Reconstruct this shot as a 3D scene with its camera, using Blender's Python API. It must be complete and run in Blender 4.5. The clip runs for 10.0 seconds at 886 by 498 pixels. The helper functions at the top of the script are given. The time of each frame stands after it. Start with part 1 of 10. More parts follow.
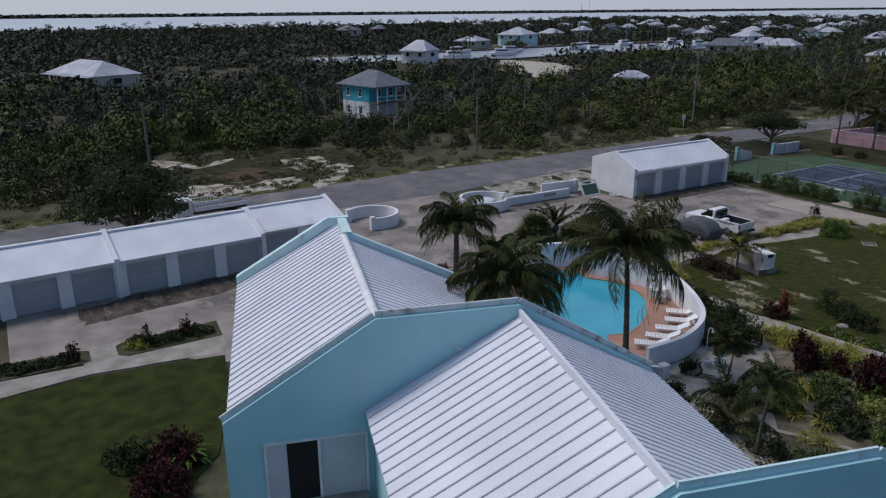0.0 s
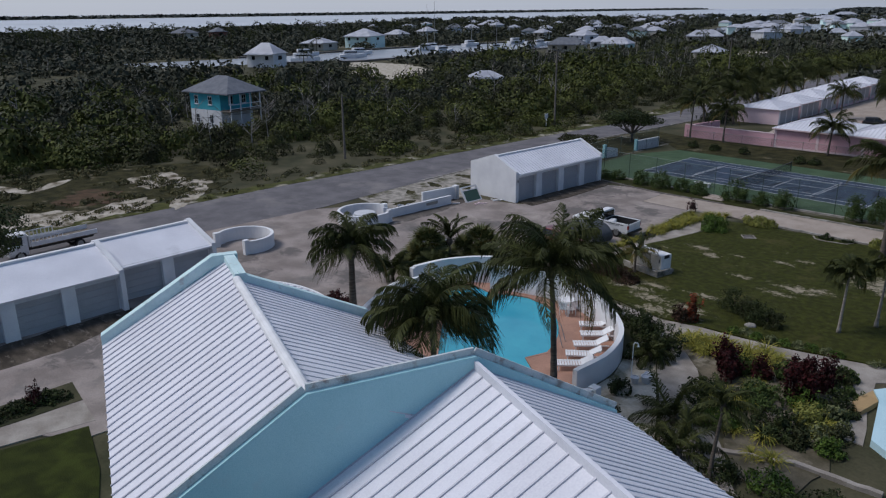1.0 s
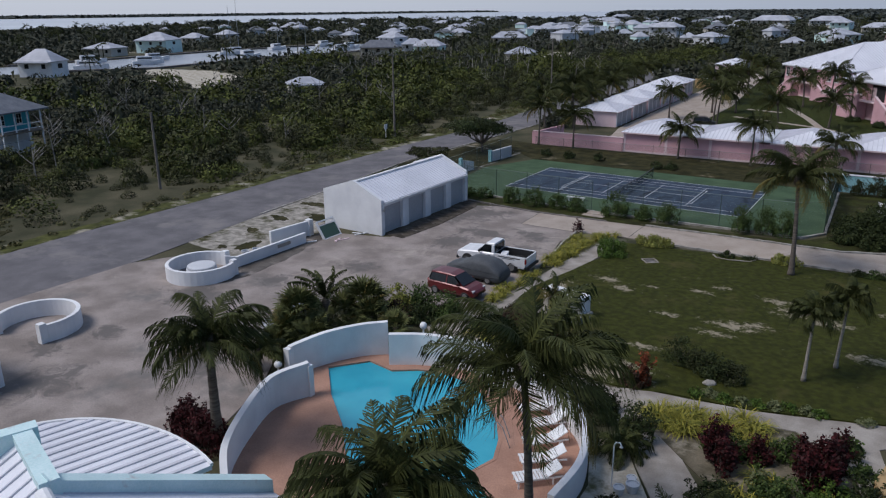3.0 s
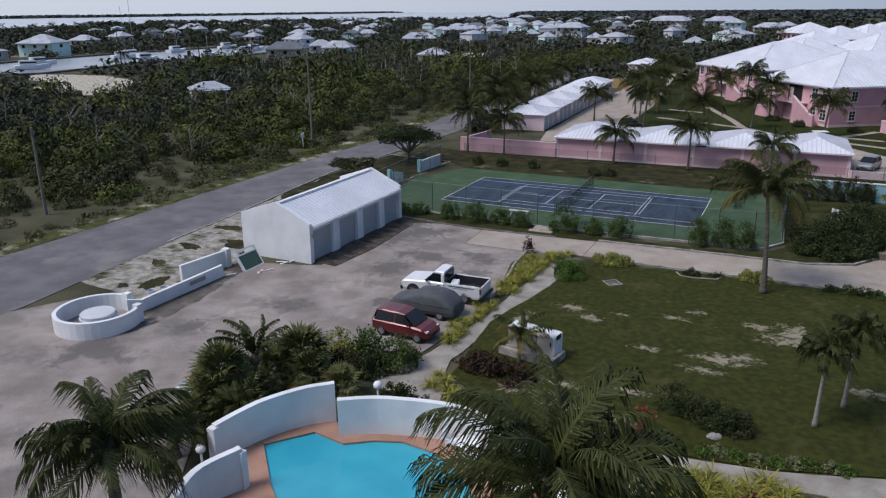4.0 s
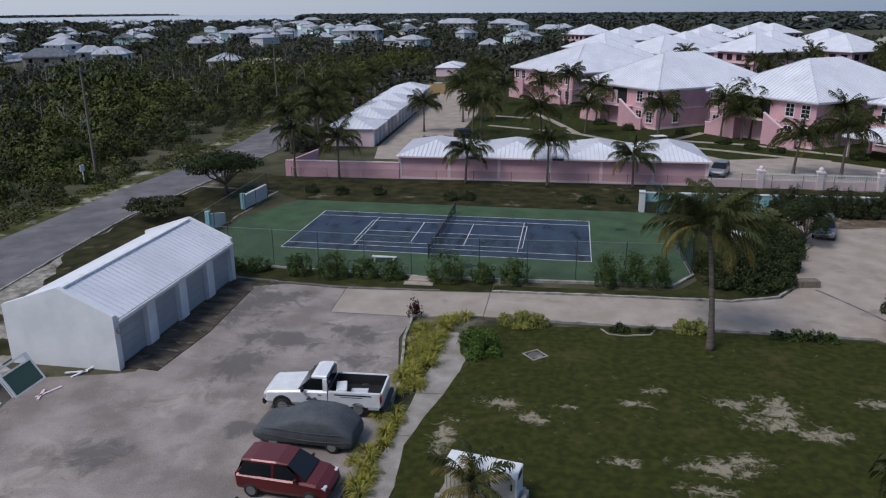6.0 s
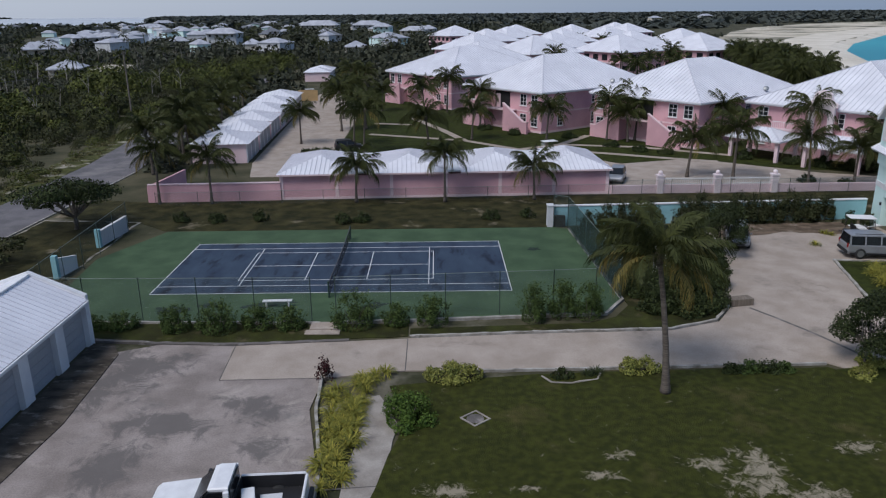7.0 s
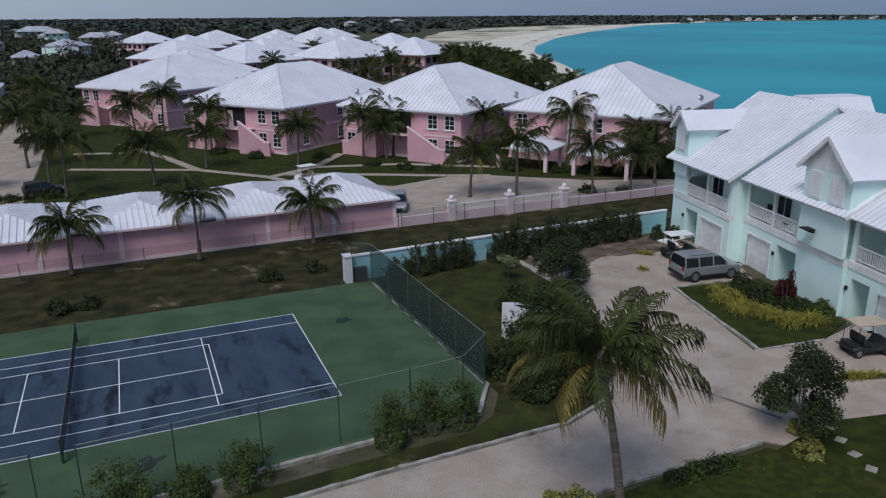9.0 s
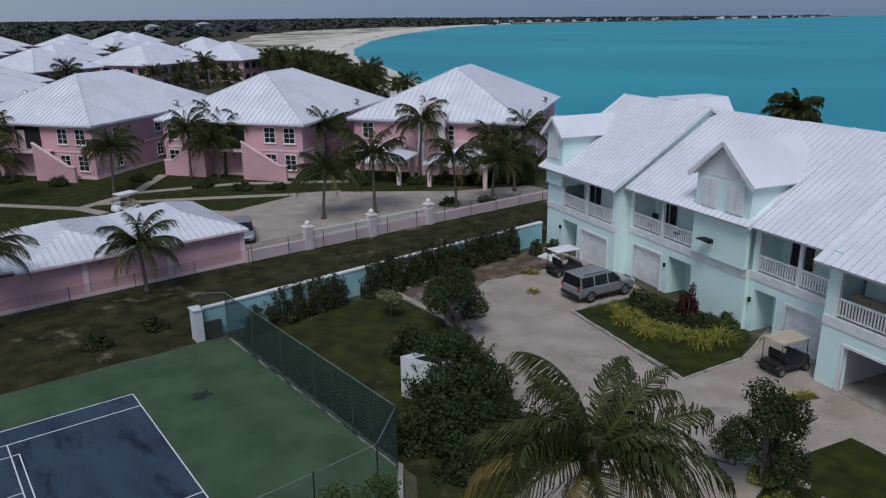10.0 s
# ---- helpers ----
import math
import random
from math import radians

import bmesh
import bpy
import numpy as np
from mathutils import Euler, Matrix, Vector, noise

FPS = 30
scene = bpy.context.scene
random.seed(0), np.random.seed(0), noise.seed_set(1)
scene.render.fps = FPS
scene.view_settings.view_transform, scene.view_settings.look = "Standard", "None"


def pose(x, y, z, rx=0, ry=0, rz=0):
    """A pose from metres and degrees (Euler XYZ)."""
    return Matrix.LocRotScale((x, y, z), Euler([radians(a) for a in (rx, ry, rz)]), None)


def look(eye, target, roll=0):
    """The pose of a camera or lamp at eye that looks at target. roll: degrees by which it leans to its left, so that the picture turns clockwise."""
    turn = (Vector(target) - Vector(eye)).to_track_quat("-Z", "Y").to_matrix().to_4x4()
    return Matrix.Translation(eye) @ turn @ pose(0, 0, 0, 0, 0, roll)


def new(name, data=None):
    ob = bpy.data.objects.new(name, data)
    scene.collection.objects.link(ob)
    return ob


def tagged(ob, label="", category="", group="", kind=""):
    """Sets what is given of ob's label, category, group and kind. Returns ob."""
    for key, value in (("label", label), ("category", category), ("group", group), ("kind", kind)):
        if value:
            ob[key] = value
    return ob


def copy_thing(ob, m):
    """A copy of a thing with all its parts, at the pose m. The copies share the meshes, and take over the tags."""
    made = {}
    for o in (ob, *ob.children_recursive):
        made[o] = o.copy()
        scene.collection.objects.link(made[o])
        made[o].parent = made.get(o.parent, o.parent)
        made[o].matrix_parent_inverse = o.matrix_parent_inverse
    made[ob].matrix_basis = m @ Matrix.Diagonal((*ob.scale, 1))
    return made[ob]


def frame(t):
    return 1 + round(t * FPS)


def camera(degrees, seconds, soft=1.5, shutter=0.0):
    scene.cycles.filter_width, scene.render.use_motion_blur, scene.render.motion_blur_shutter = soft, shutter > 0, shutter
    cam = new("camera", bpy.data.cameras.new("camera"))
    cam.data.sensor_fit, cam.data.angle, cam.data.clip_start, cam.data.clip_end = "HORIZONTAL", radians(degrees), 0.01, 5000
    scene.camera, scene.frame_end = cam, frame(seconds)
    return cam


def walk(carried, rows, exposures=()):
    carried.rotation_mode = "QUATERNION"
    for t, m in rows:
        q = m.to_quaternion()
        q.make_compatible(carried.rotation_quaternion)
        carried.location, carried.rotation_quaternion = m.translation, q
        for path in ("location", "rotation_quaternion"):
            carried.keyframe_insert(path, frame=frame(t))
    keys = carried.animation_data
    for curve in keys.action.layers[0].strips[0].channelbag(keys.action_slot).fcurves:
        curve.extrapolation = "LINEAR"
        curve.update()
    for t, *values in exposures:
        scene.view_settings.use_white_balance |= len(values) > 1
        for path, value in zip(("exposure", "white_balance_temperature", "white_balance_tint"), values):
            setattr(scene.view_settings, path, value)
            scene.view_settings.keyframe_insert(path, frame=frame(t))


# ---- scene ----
cam = camera(61.8, 10.0, soft=1.2)
walk(cam, [
    (0, pose(39.54, -79.32, 18.14, 71.98, 0.33, 59.19)),
    (0.5, pose(37.02, -79.21, 18.07, 72.01, 0.44, 52.95)),
    (1, pose(34.44, -78.81, 18.03, 72.00, 0.51, 47.44)),
    (1.5, pose(31.79, -77.93, 17.93, 72.03, 0.57, 43.15)),
    (2, pose(29.16, -76.76, 17.91, 72.02, 0.52, 39.47)),
    (2.5, pose(26.49, -75.23, 17.92, 72.03, 0.43, 36.08)),
    (4, pose(18.65, -68.61, 17.70, 72.06, 0.38, 25.57)),
    (4.5, pose(16.35, -66.09, 17.63, 72.09, 0.36, 22.03)),
    (5, pose(13.92, -63.49, 17.51, 72.14, 0.32, 18.20)),
    (6.5, pose(8.37, -54.31, 17.55, 72.18, 0.35, 4.81)),
    (7, pose(7.04, -50.98, 17.60, 72.20, 0.50, -0.59)),
    (7.5, pose(5.98, -47.49, 17.51, 72.28, 0.59, -5.93)),
    (8, pose(5.11, -43.97, 17.49, 72.35, 0.64, -11.00)),
    (8.5, pose(4.46, -40.30, 17.47, 72.37, 0.54, -16.48)),
    (9, pose(4.14, -36.45, 17.38, 72.40, 0.36, -22.98)),
    (9.5, pose(4.29, -32.75, 17.31, 72.45, 0.38, -29.52)),
    (10, pose(4.85, -28.88, 17.25, 72.48, 0.50, -36.89)),
], exposures=[(0.0, -0.37, 6250, 14), (2.2, -0.34, 6320, 14), (4.0, 0.02, 6320, 14), (5.5, -0.13, 6260, 13), (7.5, -0.20, 6230, 13), (9.0, -0.37, 6140, 12), (10.0, -0.48, 6080, 12)])

# ---- light ----
SUN_DIR = Vector((-0.42, -0.42, 0.86)).normalized()
world = bpy.data.worlds.new("sky")
scene.world = world
world.use_nodes = True
wn = world.node_tree
sky = wn.nodes.new("ShaderNodeTexSky")
sky.sky_type = "NISHITA"
sky.sun_disc = False
sky.sun_elevation = math.asin(SUN_DIR.z)
sky.sun_rotation = math.atan2(SUN_DIR.x, SUN_DIR.y)
sky.dust_density = 0.6
sky.ozone_density = 3.0
overcast = wn.nodes.new("ShaderNodeMix")
overcast.data_type = "RGBA"
overcast.inputs["Factor"].default_value = 0.7
# high cloud, brighter on the sun's side
where = wn.nodes.new("ShaderNodeTexCoord")
toward = wn.nodes.new("ShaderNodeVectorMath")
toward.operation = "DOT_PRODUCT"
toward.inputs[1].default_value = (-0.97, 0.0, -0.42)
wn.links.new(where.outputs["Generated"], toward.inputs[0])
share = wn.nodes.new("ShaderNodeMapRange")
share.interpolation_type = "SMOOTHSTEP"
share.inputs["From Min"].default_value, share.inputs["From Max"].default_value = -0.9, 0.95
wn.links.new(toward.outputs["Value"], share.inputs["Value"])
cloud = wn.nodes.new("ShaderNodeMix")
cloud.data_type = "RGBA"
cloud.inputs["A"].default_value = (2.0, 3.5, 6.2, 1)
cloud.inputs["B"].default_value = (9.4, 10.4, 12.0, 1)
wn.links.new(share.outputs["Result"], cloud.inputs["Factor"])
wn.links.new(cloud.outputs["Result"], overcast.inputs["B"])
wn.links.new(sky.outputs["Color"], overcast.inputs["A"])
wn.links.new(overcast.outputs["Result"], wn.nodes["Background"].inputs["Color"])
wn.nodes["Background"].inputs["Strength"].default_value = 0.074
sun = new("sun", bpy.data.lights.new("sun", "SUN"))
sun.data.energy = 2.45
sun.data.angle = radians(22)
sun.data.color = (1.0, 0.97, 0.93)
sun.matrix_world = look(SUN_DIR * 300, (0, 0, 0))

# ---- materials ----
def nodes_of(name):
    m = bpy.data.materials.new(name)
    m.use_nodes = True
    return m, m.node_tree.nodes, m.node_tree.links, m.node_tree.nodes["Principled BSDF"]


def mat(name, base, second=None, scale=2.0, fine=40.0, rough=0.8, bump=0.2, amount=0.5, metal=0.0, third=None,
        third_scale=0.15, third_amount=0.5, spread=0.0, spec=0.5, stretch=(1, 1, 1), depth=0.02):
    """Two scales of noise over a base colour, with fine relief. spread: change of value from piece to piece."""
    m, n, l, b = nodes_of(name)
    second = second or tuple(c * 0.75 for c in base)
    tc = n.new("ShaderNodeTexCoord")
    mp = n.new("ShaderNodeMapping")
    mp.inputs["Scale"].default_value = stretch
    l.new(tc.outputs["Object"], mp.inputs["Vector"])
    geo = n.new("ShaderNodeNewGeometry")
    big = n.new("ShaderNodeTexNoise")
    big.inputs["Scale"].default_value = scale
    big.inputs["Detail"].default_value = 6
    l.new(mp.outputs["Vector"], big.inputs["Vector"])
    small = n.new("ShaderNodeTexNoise")
    small.inputs["Scale"].default_value = fine
    small.inputs["Detail"].default_value = 4
    l.new(mp.outputs["Vector"], small.inputs["Vector"])
    ramp = n.new("ShaderNodeValToRGB")
    ramp.color_ramp.elements[0].position, ramp.color_ramp.elements[1].position = 0.5 - 0.25 * amount, 0.5 + 0.3 * amount
    ramp.color_ramp.elements[0].color = (*second, 1)
    ramp.color_ramp.elements[1].color = (*base, 1)
    l.new(big.outputs["Fac"], ramp.inputs["Fac"])
    out = ramp.outputs["Color"]
    mix = n.new("ShaderNodeMix")
    mix.data_type, mix.blend_type = "RGBA", "OVERLAY"
    mix.inputs["Factor"].default_value = 0.35
    l.new(out, mix.inputs["A"])
    l.new(small.outputs["Fac"], mix.inputs["B"])
    out = mix.outputs["Result"]
    if third:
        huge = n.new("ShaderNodeTexNoise")
        huge.inputs["Scale"].default_value = third_scale
        huge.inputs["Detail"].default_value = 7
        huge.inputs["Roughness"].default_value = 0.65
        l.new(mp.outputs["Vector"], huge.inputs["Vector"])
        r2 = n.new("ShaderNodeValToRGB")
        r2.color_ramp.elements[0].position = 0.62 - 0.25 * third_amount
        r2.color_ramp.elements[1].position = 0.74 - 0.25 * third_amount
        l.new(huge.outputs["Fac"], r2.inputs["Fac"])
        m3 = n.new("ShaderNodeMix")
        m3.data_type = "RGBA"
        l.new(r2.outputs["Color"], m3.inputs["Factor"])
        l.new(out, m3.inputs["A"])
        m3.inputs["B"].default_value = (*third, 1)
        out = m3.outputs["Result"]
    if spread:
        hsv = n.new("ShaderNodeHueSaturation")
        mr = n.new("ShaderNodeMapRange")
        mr.inputs["To Min"].default_value, mr.inputs["To Max"].default_value = 1 - spread, 1 + spread
        l.new(geo.outputs["Random Per Island"], mr.inputs["Value"])
        l.new(mr.outputs["Result"], hsv.inputs["Value"])
        l.new(out, hsv.inputs["Color"])
        out = hsv.outputs["Color"]
    l.new(out, b.inputs["Base Color"])
    b.inputs["Roughness"].default_value = rough
    b.inputs["Metallic"].default_value = metal
    b.inputs["Specular IOR Level"].default_value = spec
    if bump:
        bp = n.new("ShaderNodeBump")
        bp.inputs["Strength"].default_value = bump
        bp.inputs["Distance"].default_value = depth
        l.new(small.outputs["Fac"], bp.inputs["Height"])
        l.new(bp.outputs["Normal"], b.inputs["Normal"])
    return m


def leaf_mat(name, base, second, spread=0.35):
    m, n, l, b = nodes_of(name)
    geo = n.new("ShaderNodeNewGeometry")
    ramp = n.new("ShaderNodeValToRGB")
    ramp.color_ramp.elements[0].color = (*second, 1)
    ramp.color_ramp.elements[1].color = (*base, 1)
    l.new(geo.outputs["Random Per Island"], ramp.inputs["Fac"])
    tc = n.new("ShaderNodeTexCoord")
    ns = n.new("ShaderNodeTexNoise")
    ns.inputs["Scale"].default_value = 0.35
    ns.inputs["Detail"].default_value = 5
    l.new(tc.outputs["Object"], ns.inputs["Vector"])
    mr = n.new("ShaderNodeMapRange")
    mr.inputs["From Min"].default_value, mr.inputs["From Max"].default_value = 0.3, 0.7
    mr.inputs["To Min"].default_value, mr.inputs["To Max"].default_value = 1 - spread, 1 + spread
    l.new(ns.outputs["Fac"], mr.inputs["Value"])
    hsv = n.new("ShaderNodeHueSaturation")
    l.new(mr.outputs["Result"], hsv.inputs["Value"])
    l.new(ramp.outputs["Color"], hsv.inputs["Color"])
    l.new(hsv.outputs["Color"], b.inputs["Base Color"])
    b.inputs["Roughness"].default_value = 0.62
    b.inputs["Specular IOR Level"].default_value = 0.12
    return m


def plain(name, base, rough=0.5, metal=0.0, coat=0.0):
    """A small thing's own colour with a little dirt."""
    m = mat(name, base, tuple(c * 0.85 for c in base), scale=1.7, fine=60, rough=rough, bump=0.05, metal=metal)
    m.node_tree.nodes["Principled BSDF"].inputs["Coat Weight"].default_value = coat * 0.5
    m.node_tree.nodes["Principled BSDF"].inputs["Coat Roughness"].default_value = 0.3
    return m


def glass_mat(name, tint=(0.018, 0.022, 0.026)):
    m, n, l, b = nodes_of(name)
    b.inputs["Base Color"].default_value = (*tint, 1)
    b.inputs["Roughness"].default_value = 0.1
    b.inputs["Specular IOR Level"].default_value = 0.35
    return m


def water_mat(name, shallow, deep, scale, rough=0.08, bump=0.25, ripple=1.0, spec=0.5):
    m, n, l, b = nodes_of(name)
    tc = n.new("ShaderNodeTexCoord")
    ns = n.new("ShaderNodeTexNoise")
    ns.inputs["Scale"].default_value = scale
    ns.inputs["Detail"].default_value = 4
    l.new(tc.outputs["Object"], ns.inputs["Vector"])
    ramp = n.new("ShaderNodeValToRGB")
    ramp.color_ramp.elements[0].position, ramp.color_ramp.elements[1].position = 0.35, 0.7
    ramp.color_ramp.elements[0].color = (*deep, 1)
    ramp.color_ramp.elements[1].color = (*shallow, 1)
    l.new(ns.outputs["Fac"], ramp.inputs["Fac"])
    l.new(ramp.outputs["Color"], b.inputs["Base Color"])
    wv = n.new("ShaderNodeTexNoise")
    wv.inputs["Scale"].default_value = ripple
    wv.inputs["Detail"].default_value = 5
    l.new(tc.outputs["Object"], wv.inputs["Vector"])
    bp = n.new("ShaderNodeBump")
    bp.inputs["Strength"].default_value = bump
    bp.inputs["Distance"].default_value = 0.1
    l.new(wv.outputs["Fac"], bp.inputs["Height"])
    l.new(bp.outputs["Normal"], b.inputs["Normal"])
    b.inputs["Roughness"].default_value = rough
    b.inputs["Specular IOR Level"].default_value = spec
    return m


M_BEACH = mat("beach_sand", (0.72, 0.66, 0.56), (0.6, 0.54, 0.44), scale=0.05, fine=2, rough=0.95)
M_SOIL = mat("scrub_soil", (0.10, 0.09, 0.055), (0.04, 0.042, 0.022), scale=0.2, fine=6, rough=0.95, third=(0.36, 0.32, 0.26), third_scale=0.03, third_amount=0.1)
M_ASPHALT = mat("worn_asphalt", (0.172, 0.162, 0.168), (0.125, 0.119, 0.124), scale=0.5, fine=30, rough=0.9, third=(0.215, 0.20, 0.195), third_scale=0.2, third_amount=0.35)
M_LOT = mat("stained_concrete_lot", (0.335, 0.288, 0.262), (0.215, 0.183, 0.164), scale=0.45, fine=14, rough=0.9, third=(0.16, 0.15, 0.14), third_scale=0.16, third_amount=0.22)
M_DRIVE = mat("pale_concrete_drive", (0.415, 0.352, 0.30), (0.33, 0.275, 0.228), scale=0.6, fine=14, rough=0.9, third=(0.25, 0.212, 0.178), third_scale=0.3, third_amount=0.2)
M_PATH = mat("worn_concrete_path", (0.37, 0.335, 0.295), (0.25, 0.22, 0.19), scale=0.9, fine=18, rough=0.9)
M_LAWN = mat("lawn_grass", (0.042, 0.053, 0.010), (0.022, 0.027, 0.006), scale=1.1, fine=16, rough=0.95, bump=0.8, depth=0.06)
M_DRYLAWN = mat("dry_lawn_grass", (0.060, 0.066, 0.013), (0.034, 0.039, 0.009), scale=2.6, fine=26, rough=0.95, bump=1.0, depth=0.08, amount=0.5, third=(0.088, 0.078, 0.026), third_scale=0.3, third_amount=0.2)
M_ROUGHGRASS = mat("rough_dry_grass", (0.056, 0.050, 0.020), (0.020, 0.021, 0.008), scale=0.7, fine=16, rough=0.95, bump=0.8, depth=0.06, third=(0.24, 0.20, 0.14), third_scale=0.3, third_amount=0.1)
# weedy grass, its colour darkened for the shade of the bushes
M_DRYGREEN = mat("shaded_weedy_grass", (0.050, 0.056, 0.014), (0.029, 0.030, 0.011), scale=0.8, fine=20, rough=0.95, bump=0.9, depth=0.06, spec=0.12, third=(0.11, 0.092, 0.05), third_scale=0.5, third_amount=0.15)
M_LITTER = mat("brown_leaf_litter", (0.17, 0.125, 0.09), (0.085, 0.065, 0.045), scale=1.2, fine=14, rough=0.95, bump=0.6, spec=0.12, third=(0.30, 0.25, 0.205), third_scale=0.7, third_amount=0.3)
M_KERB = mat("pale_kerb_concrete", (0.44, 0.415, 0.38), (0.26, 0.24, 0.21), scale=1.5, fine=16, rough=0.9, spec=0.12, third=(0.12, 0.11, 0.085), third_scale=0.8, third_amount=0.3)
M_GREEN = mat("green_court_paint", (0.072, 0.116, 0.062), (0.050, 0.084, 0.045), scale=0.5, fine=25, rough=0.85, third=(0.038, 0.064, 0.042), third_scale=0.35, third_amount=-0.05)
M_BLUE = mat("blue_court_paint", (0.056, 0.082, 0.118), (0.032, 0.046, 0.074), scale=0.7, fine=25, rough=0.85, amount=0.9, third=(0.016, 0.020, 0.032), third_scale=0.6, third_amount=0.34, stretch=(1.3, 0.42, 1))
M_LINE = plain("white_line_paint", (0.75, 0.75, 0.75), 0.8)
M_WHITE = mat("white_stucco", (0.80, 0.80, 0.80), (0.68, 0.68, 0.69), scale=0.6, fine=30, rough=0.85, bump=0.25)
M_GREYWALL = mat("grey_white_stucco", (0.62, 0.63, 0.65), (0.52, 0.53, 0.55), scale=0.5, fine=30, rough=0.85)
M_DOORGREY = mat("grey_garage_door_paint", (0.42, 0.43, 0.45), (0.36, 0.37, 0.39), scale=0.5, fine=30, rough=0.6)
M_AQUA = mat("aqua_stucco", (0.44, 0.72, 0.75), (0.39, 0.66, 0.69), scale=0.4, fine=30, rough=0.85, third=(0.46, 0.66, 0.68), third_scale=0.5, third_amount=0.0)
M_COPING = mat("weathered_aqua_coping", (0.62, 0.79, 0.79), (0.54, 0.71, 0.71), scale=1.2, fine=20, rough=0.85, third=(0.45, 0.46, 0.45), third_scale=1.4, third_amount=0.1)
M_WORNCAP = mat("peeling_white_coping", (0.66, 0.66, 0.64), (0.52, 0.60, 0.60), scale=1.6, fine=24, rough=0.9, third=(0.33, 0.29, 0.26), third_scale=2.2, third_amount=0.35)
M_PALEAQUA = mat("pale_aqua_stucco", (0.72, 0.90, 0.86), (0.66, 0.85, 0.81), scale=0.4, fine=30, rough=0.8)
M_PINK = mat("pink_stucco", (0.68, 0.40, 0.435), (0.58, 0.335, 0.37), scale=0.35, fine=25, rough=0.85)
M_BLUSH = mat("blush_white_stucco", (0.84, 0.74, 0.75), (0.77, 0.66, 0.67), scale=0.35, fine=25, rough=0.85)
M_PALEPINK = mat("pale_pink_stucco", (0.80, 0.62, 0.64), (0.72, 0.54, 0.56), scale=0.35, fine=25, rough=0.85)
M_ROOF = mat("white_metal_roof", (0.78, 0.78, 0.82), (0.68, 0.68, 0.72), scale=0.35, fine=18, rough=0.6, spec=0.25, bump=0.04, stretch=(1, 1, 1), third=(0.60, 0.60, 0.63), third_scale=0.4, third_amount=0.05)
M_ROOFRIB = mat("roof_rib_metal", (0.60, 0.60, 0.65), (0.50, 0.50, 0.54), scale=0.6, fine=20, rough=0.5, bump=0.04)
M_PALERIB = mat("pale_roof_seam", (0.60, 0.60, 0.65), (0.52, 0.52, 0.57), scale=0.6, fine=20, rough=0.6, bump=0.04)
M_GREYROOF = mat("grey_shingle_roof", (0.17, 0.18, 0.20), (0.12, 0.13, 0.15), scale=0.8, fine=12, rough=0.9)
M_TILE = mat("terracotta_deck", (0.42, 0.235, 0.165), (0.33, 0.18, 0.125), scale=0.8, fine=20, rough=0.8)
M_POOL = water_mat("pool_water", (0.05, 0.42, 0.53), (0.028, 0.33, 0.45), 0.35, rough=0.05, bump=0.12, ripple=2.5)
M_SEA = water_mat("turquoise_sea", (0.035, 0.40, 0.44), (0.018, 0.26, 0.32), 0.006, rough=0.35, bump=0.35, ripple=0.25, spec=0.22)
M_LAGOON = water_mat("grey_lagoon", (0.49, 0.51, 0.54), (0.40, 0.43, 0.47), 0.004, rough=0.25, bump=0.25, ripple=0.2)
M_TRIM = plain("white_trim_paint", (0.82, 0.82, 0.82), 0.6)
M_GLASS = glass_mat("window_glass")
# near black: painted shade of unmodelled hollows, and plain dark fittings
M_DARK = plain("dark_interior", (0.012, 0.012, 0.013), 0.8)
M_RUBBER = plain("black_rubber", (0.02, 0.02, 0.02), 0.8)
M_METAL = plain("grey_galvanised_steel", (0.35, 0.36, 0.36), 0.45, 0.8)
M_GREENMETAL = plain("dark_green_fence_paint", (0.03, 0.06, 0.045), 0.6)
M_WOOD = mat("weathered_wood", (0.22, 0.18, 0.14), (0.14, 0.115, 0.09), scale=1.5, fine=20, rough=0.9, stretch=(6, 6, 0.6))
M_TRUNK = mat("palm_trunk_bark", (0.15, 0.125, 0.10), (0.075, 0.06, 0.05), scale=2.5, fine=14, rough=0.95, bump=0.6, stretch=(0.6, 0.6, 5))
M_PALETRUNK = mat("pale_palm_bark", (0.34, 0.31, 0.27), (0.22, 0.19, 0.16), scale=2.5, fine=14, rough=0.95, bump=0.5, stretch=(0.6, 0.6, 5))
M_BARK = mat("grey_bark", (0.20, 0.17, 0.14), (0.10, 0.085, 0.07), scale=3, fine=20, rough=0.95, bump=0.5)
M_DEADWOOD = mat("dead_grey_wood", (0.34, 0.31, 0.28), (0.22, 0.20, 0.18), scale=3, fine=20, rough=0.95)
M_FROND = leaf_mat("palm_frond", (0.068, 0.076, 0.022), (0.024, 0.030, 0.010), 0.25)
M_FROND2 = leaf_mat("yellowing_palm_frond", (0.20, 0.145, 0.040), (0.072, 0.074, 0.022), 0.2)
M_LEAF = leaf_mat("dark_scrub_leaves", (0.068, 0.072, 0.028), (0.022, 0.025, 0.010), 0.7)
M_LEAF2 = leaf_mat("bright_scrub_leaves", (0.100, 0.110, 0.026), (0.036, 0.046, 0.012), 0.6)
M_HEDGE = leaf_mat("green_hedge_leaves", (0.105, 0.165, 0.030), (0.042, 0.075, 0.016), 0.3)
M_YELLOW = leaf_mat("yellow_green_blades", (0.37, 0.32, 0.055), (0.095, 0.115, 0.024), 0.3)
M_REDLEAF = leaf_mat("dark_red_leaves", (0.072, 0.014, 0.016), (0.020, 0.011, 0.010), 0.35)
M_SHRUB = leaf_mat("dark_shrub_leaves", (0.056, 0.072, 0.024), (0.016, 0.024, 0.010), 0.4)
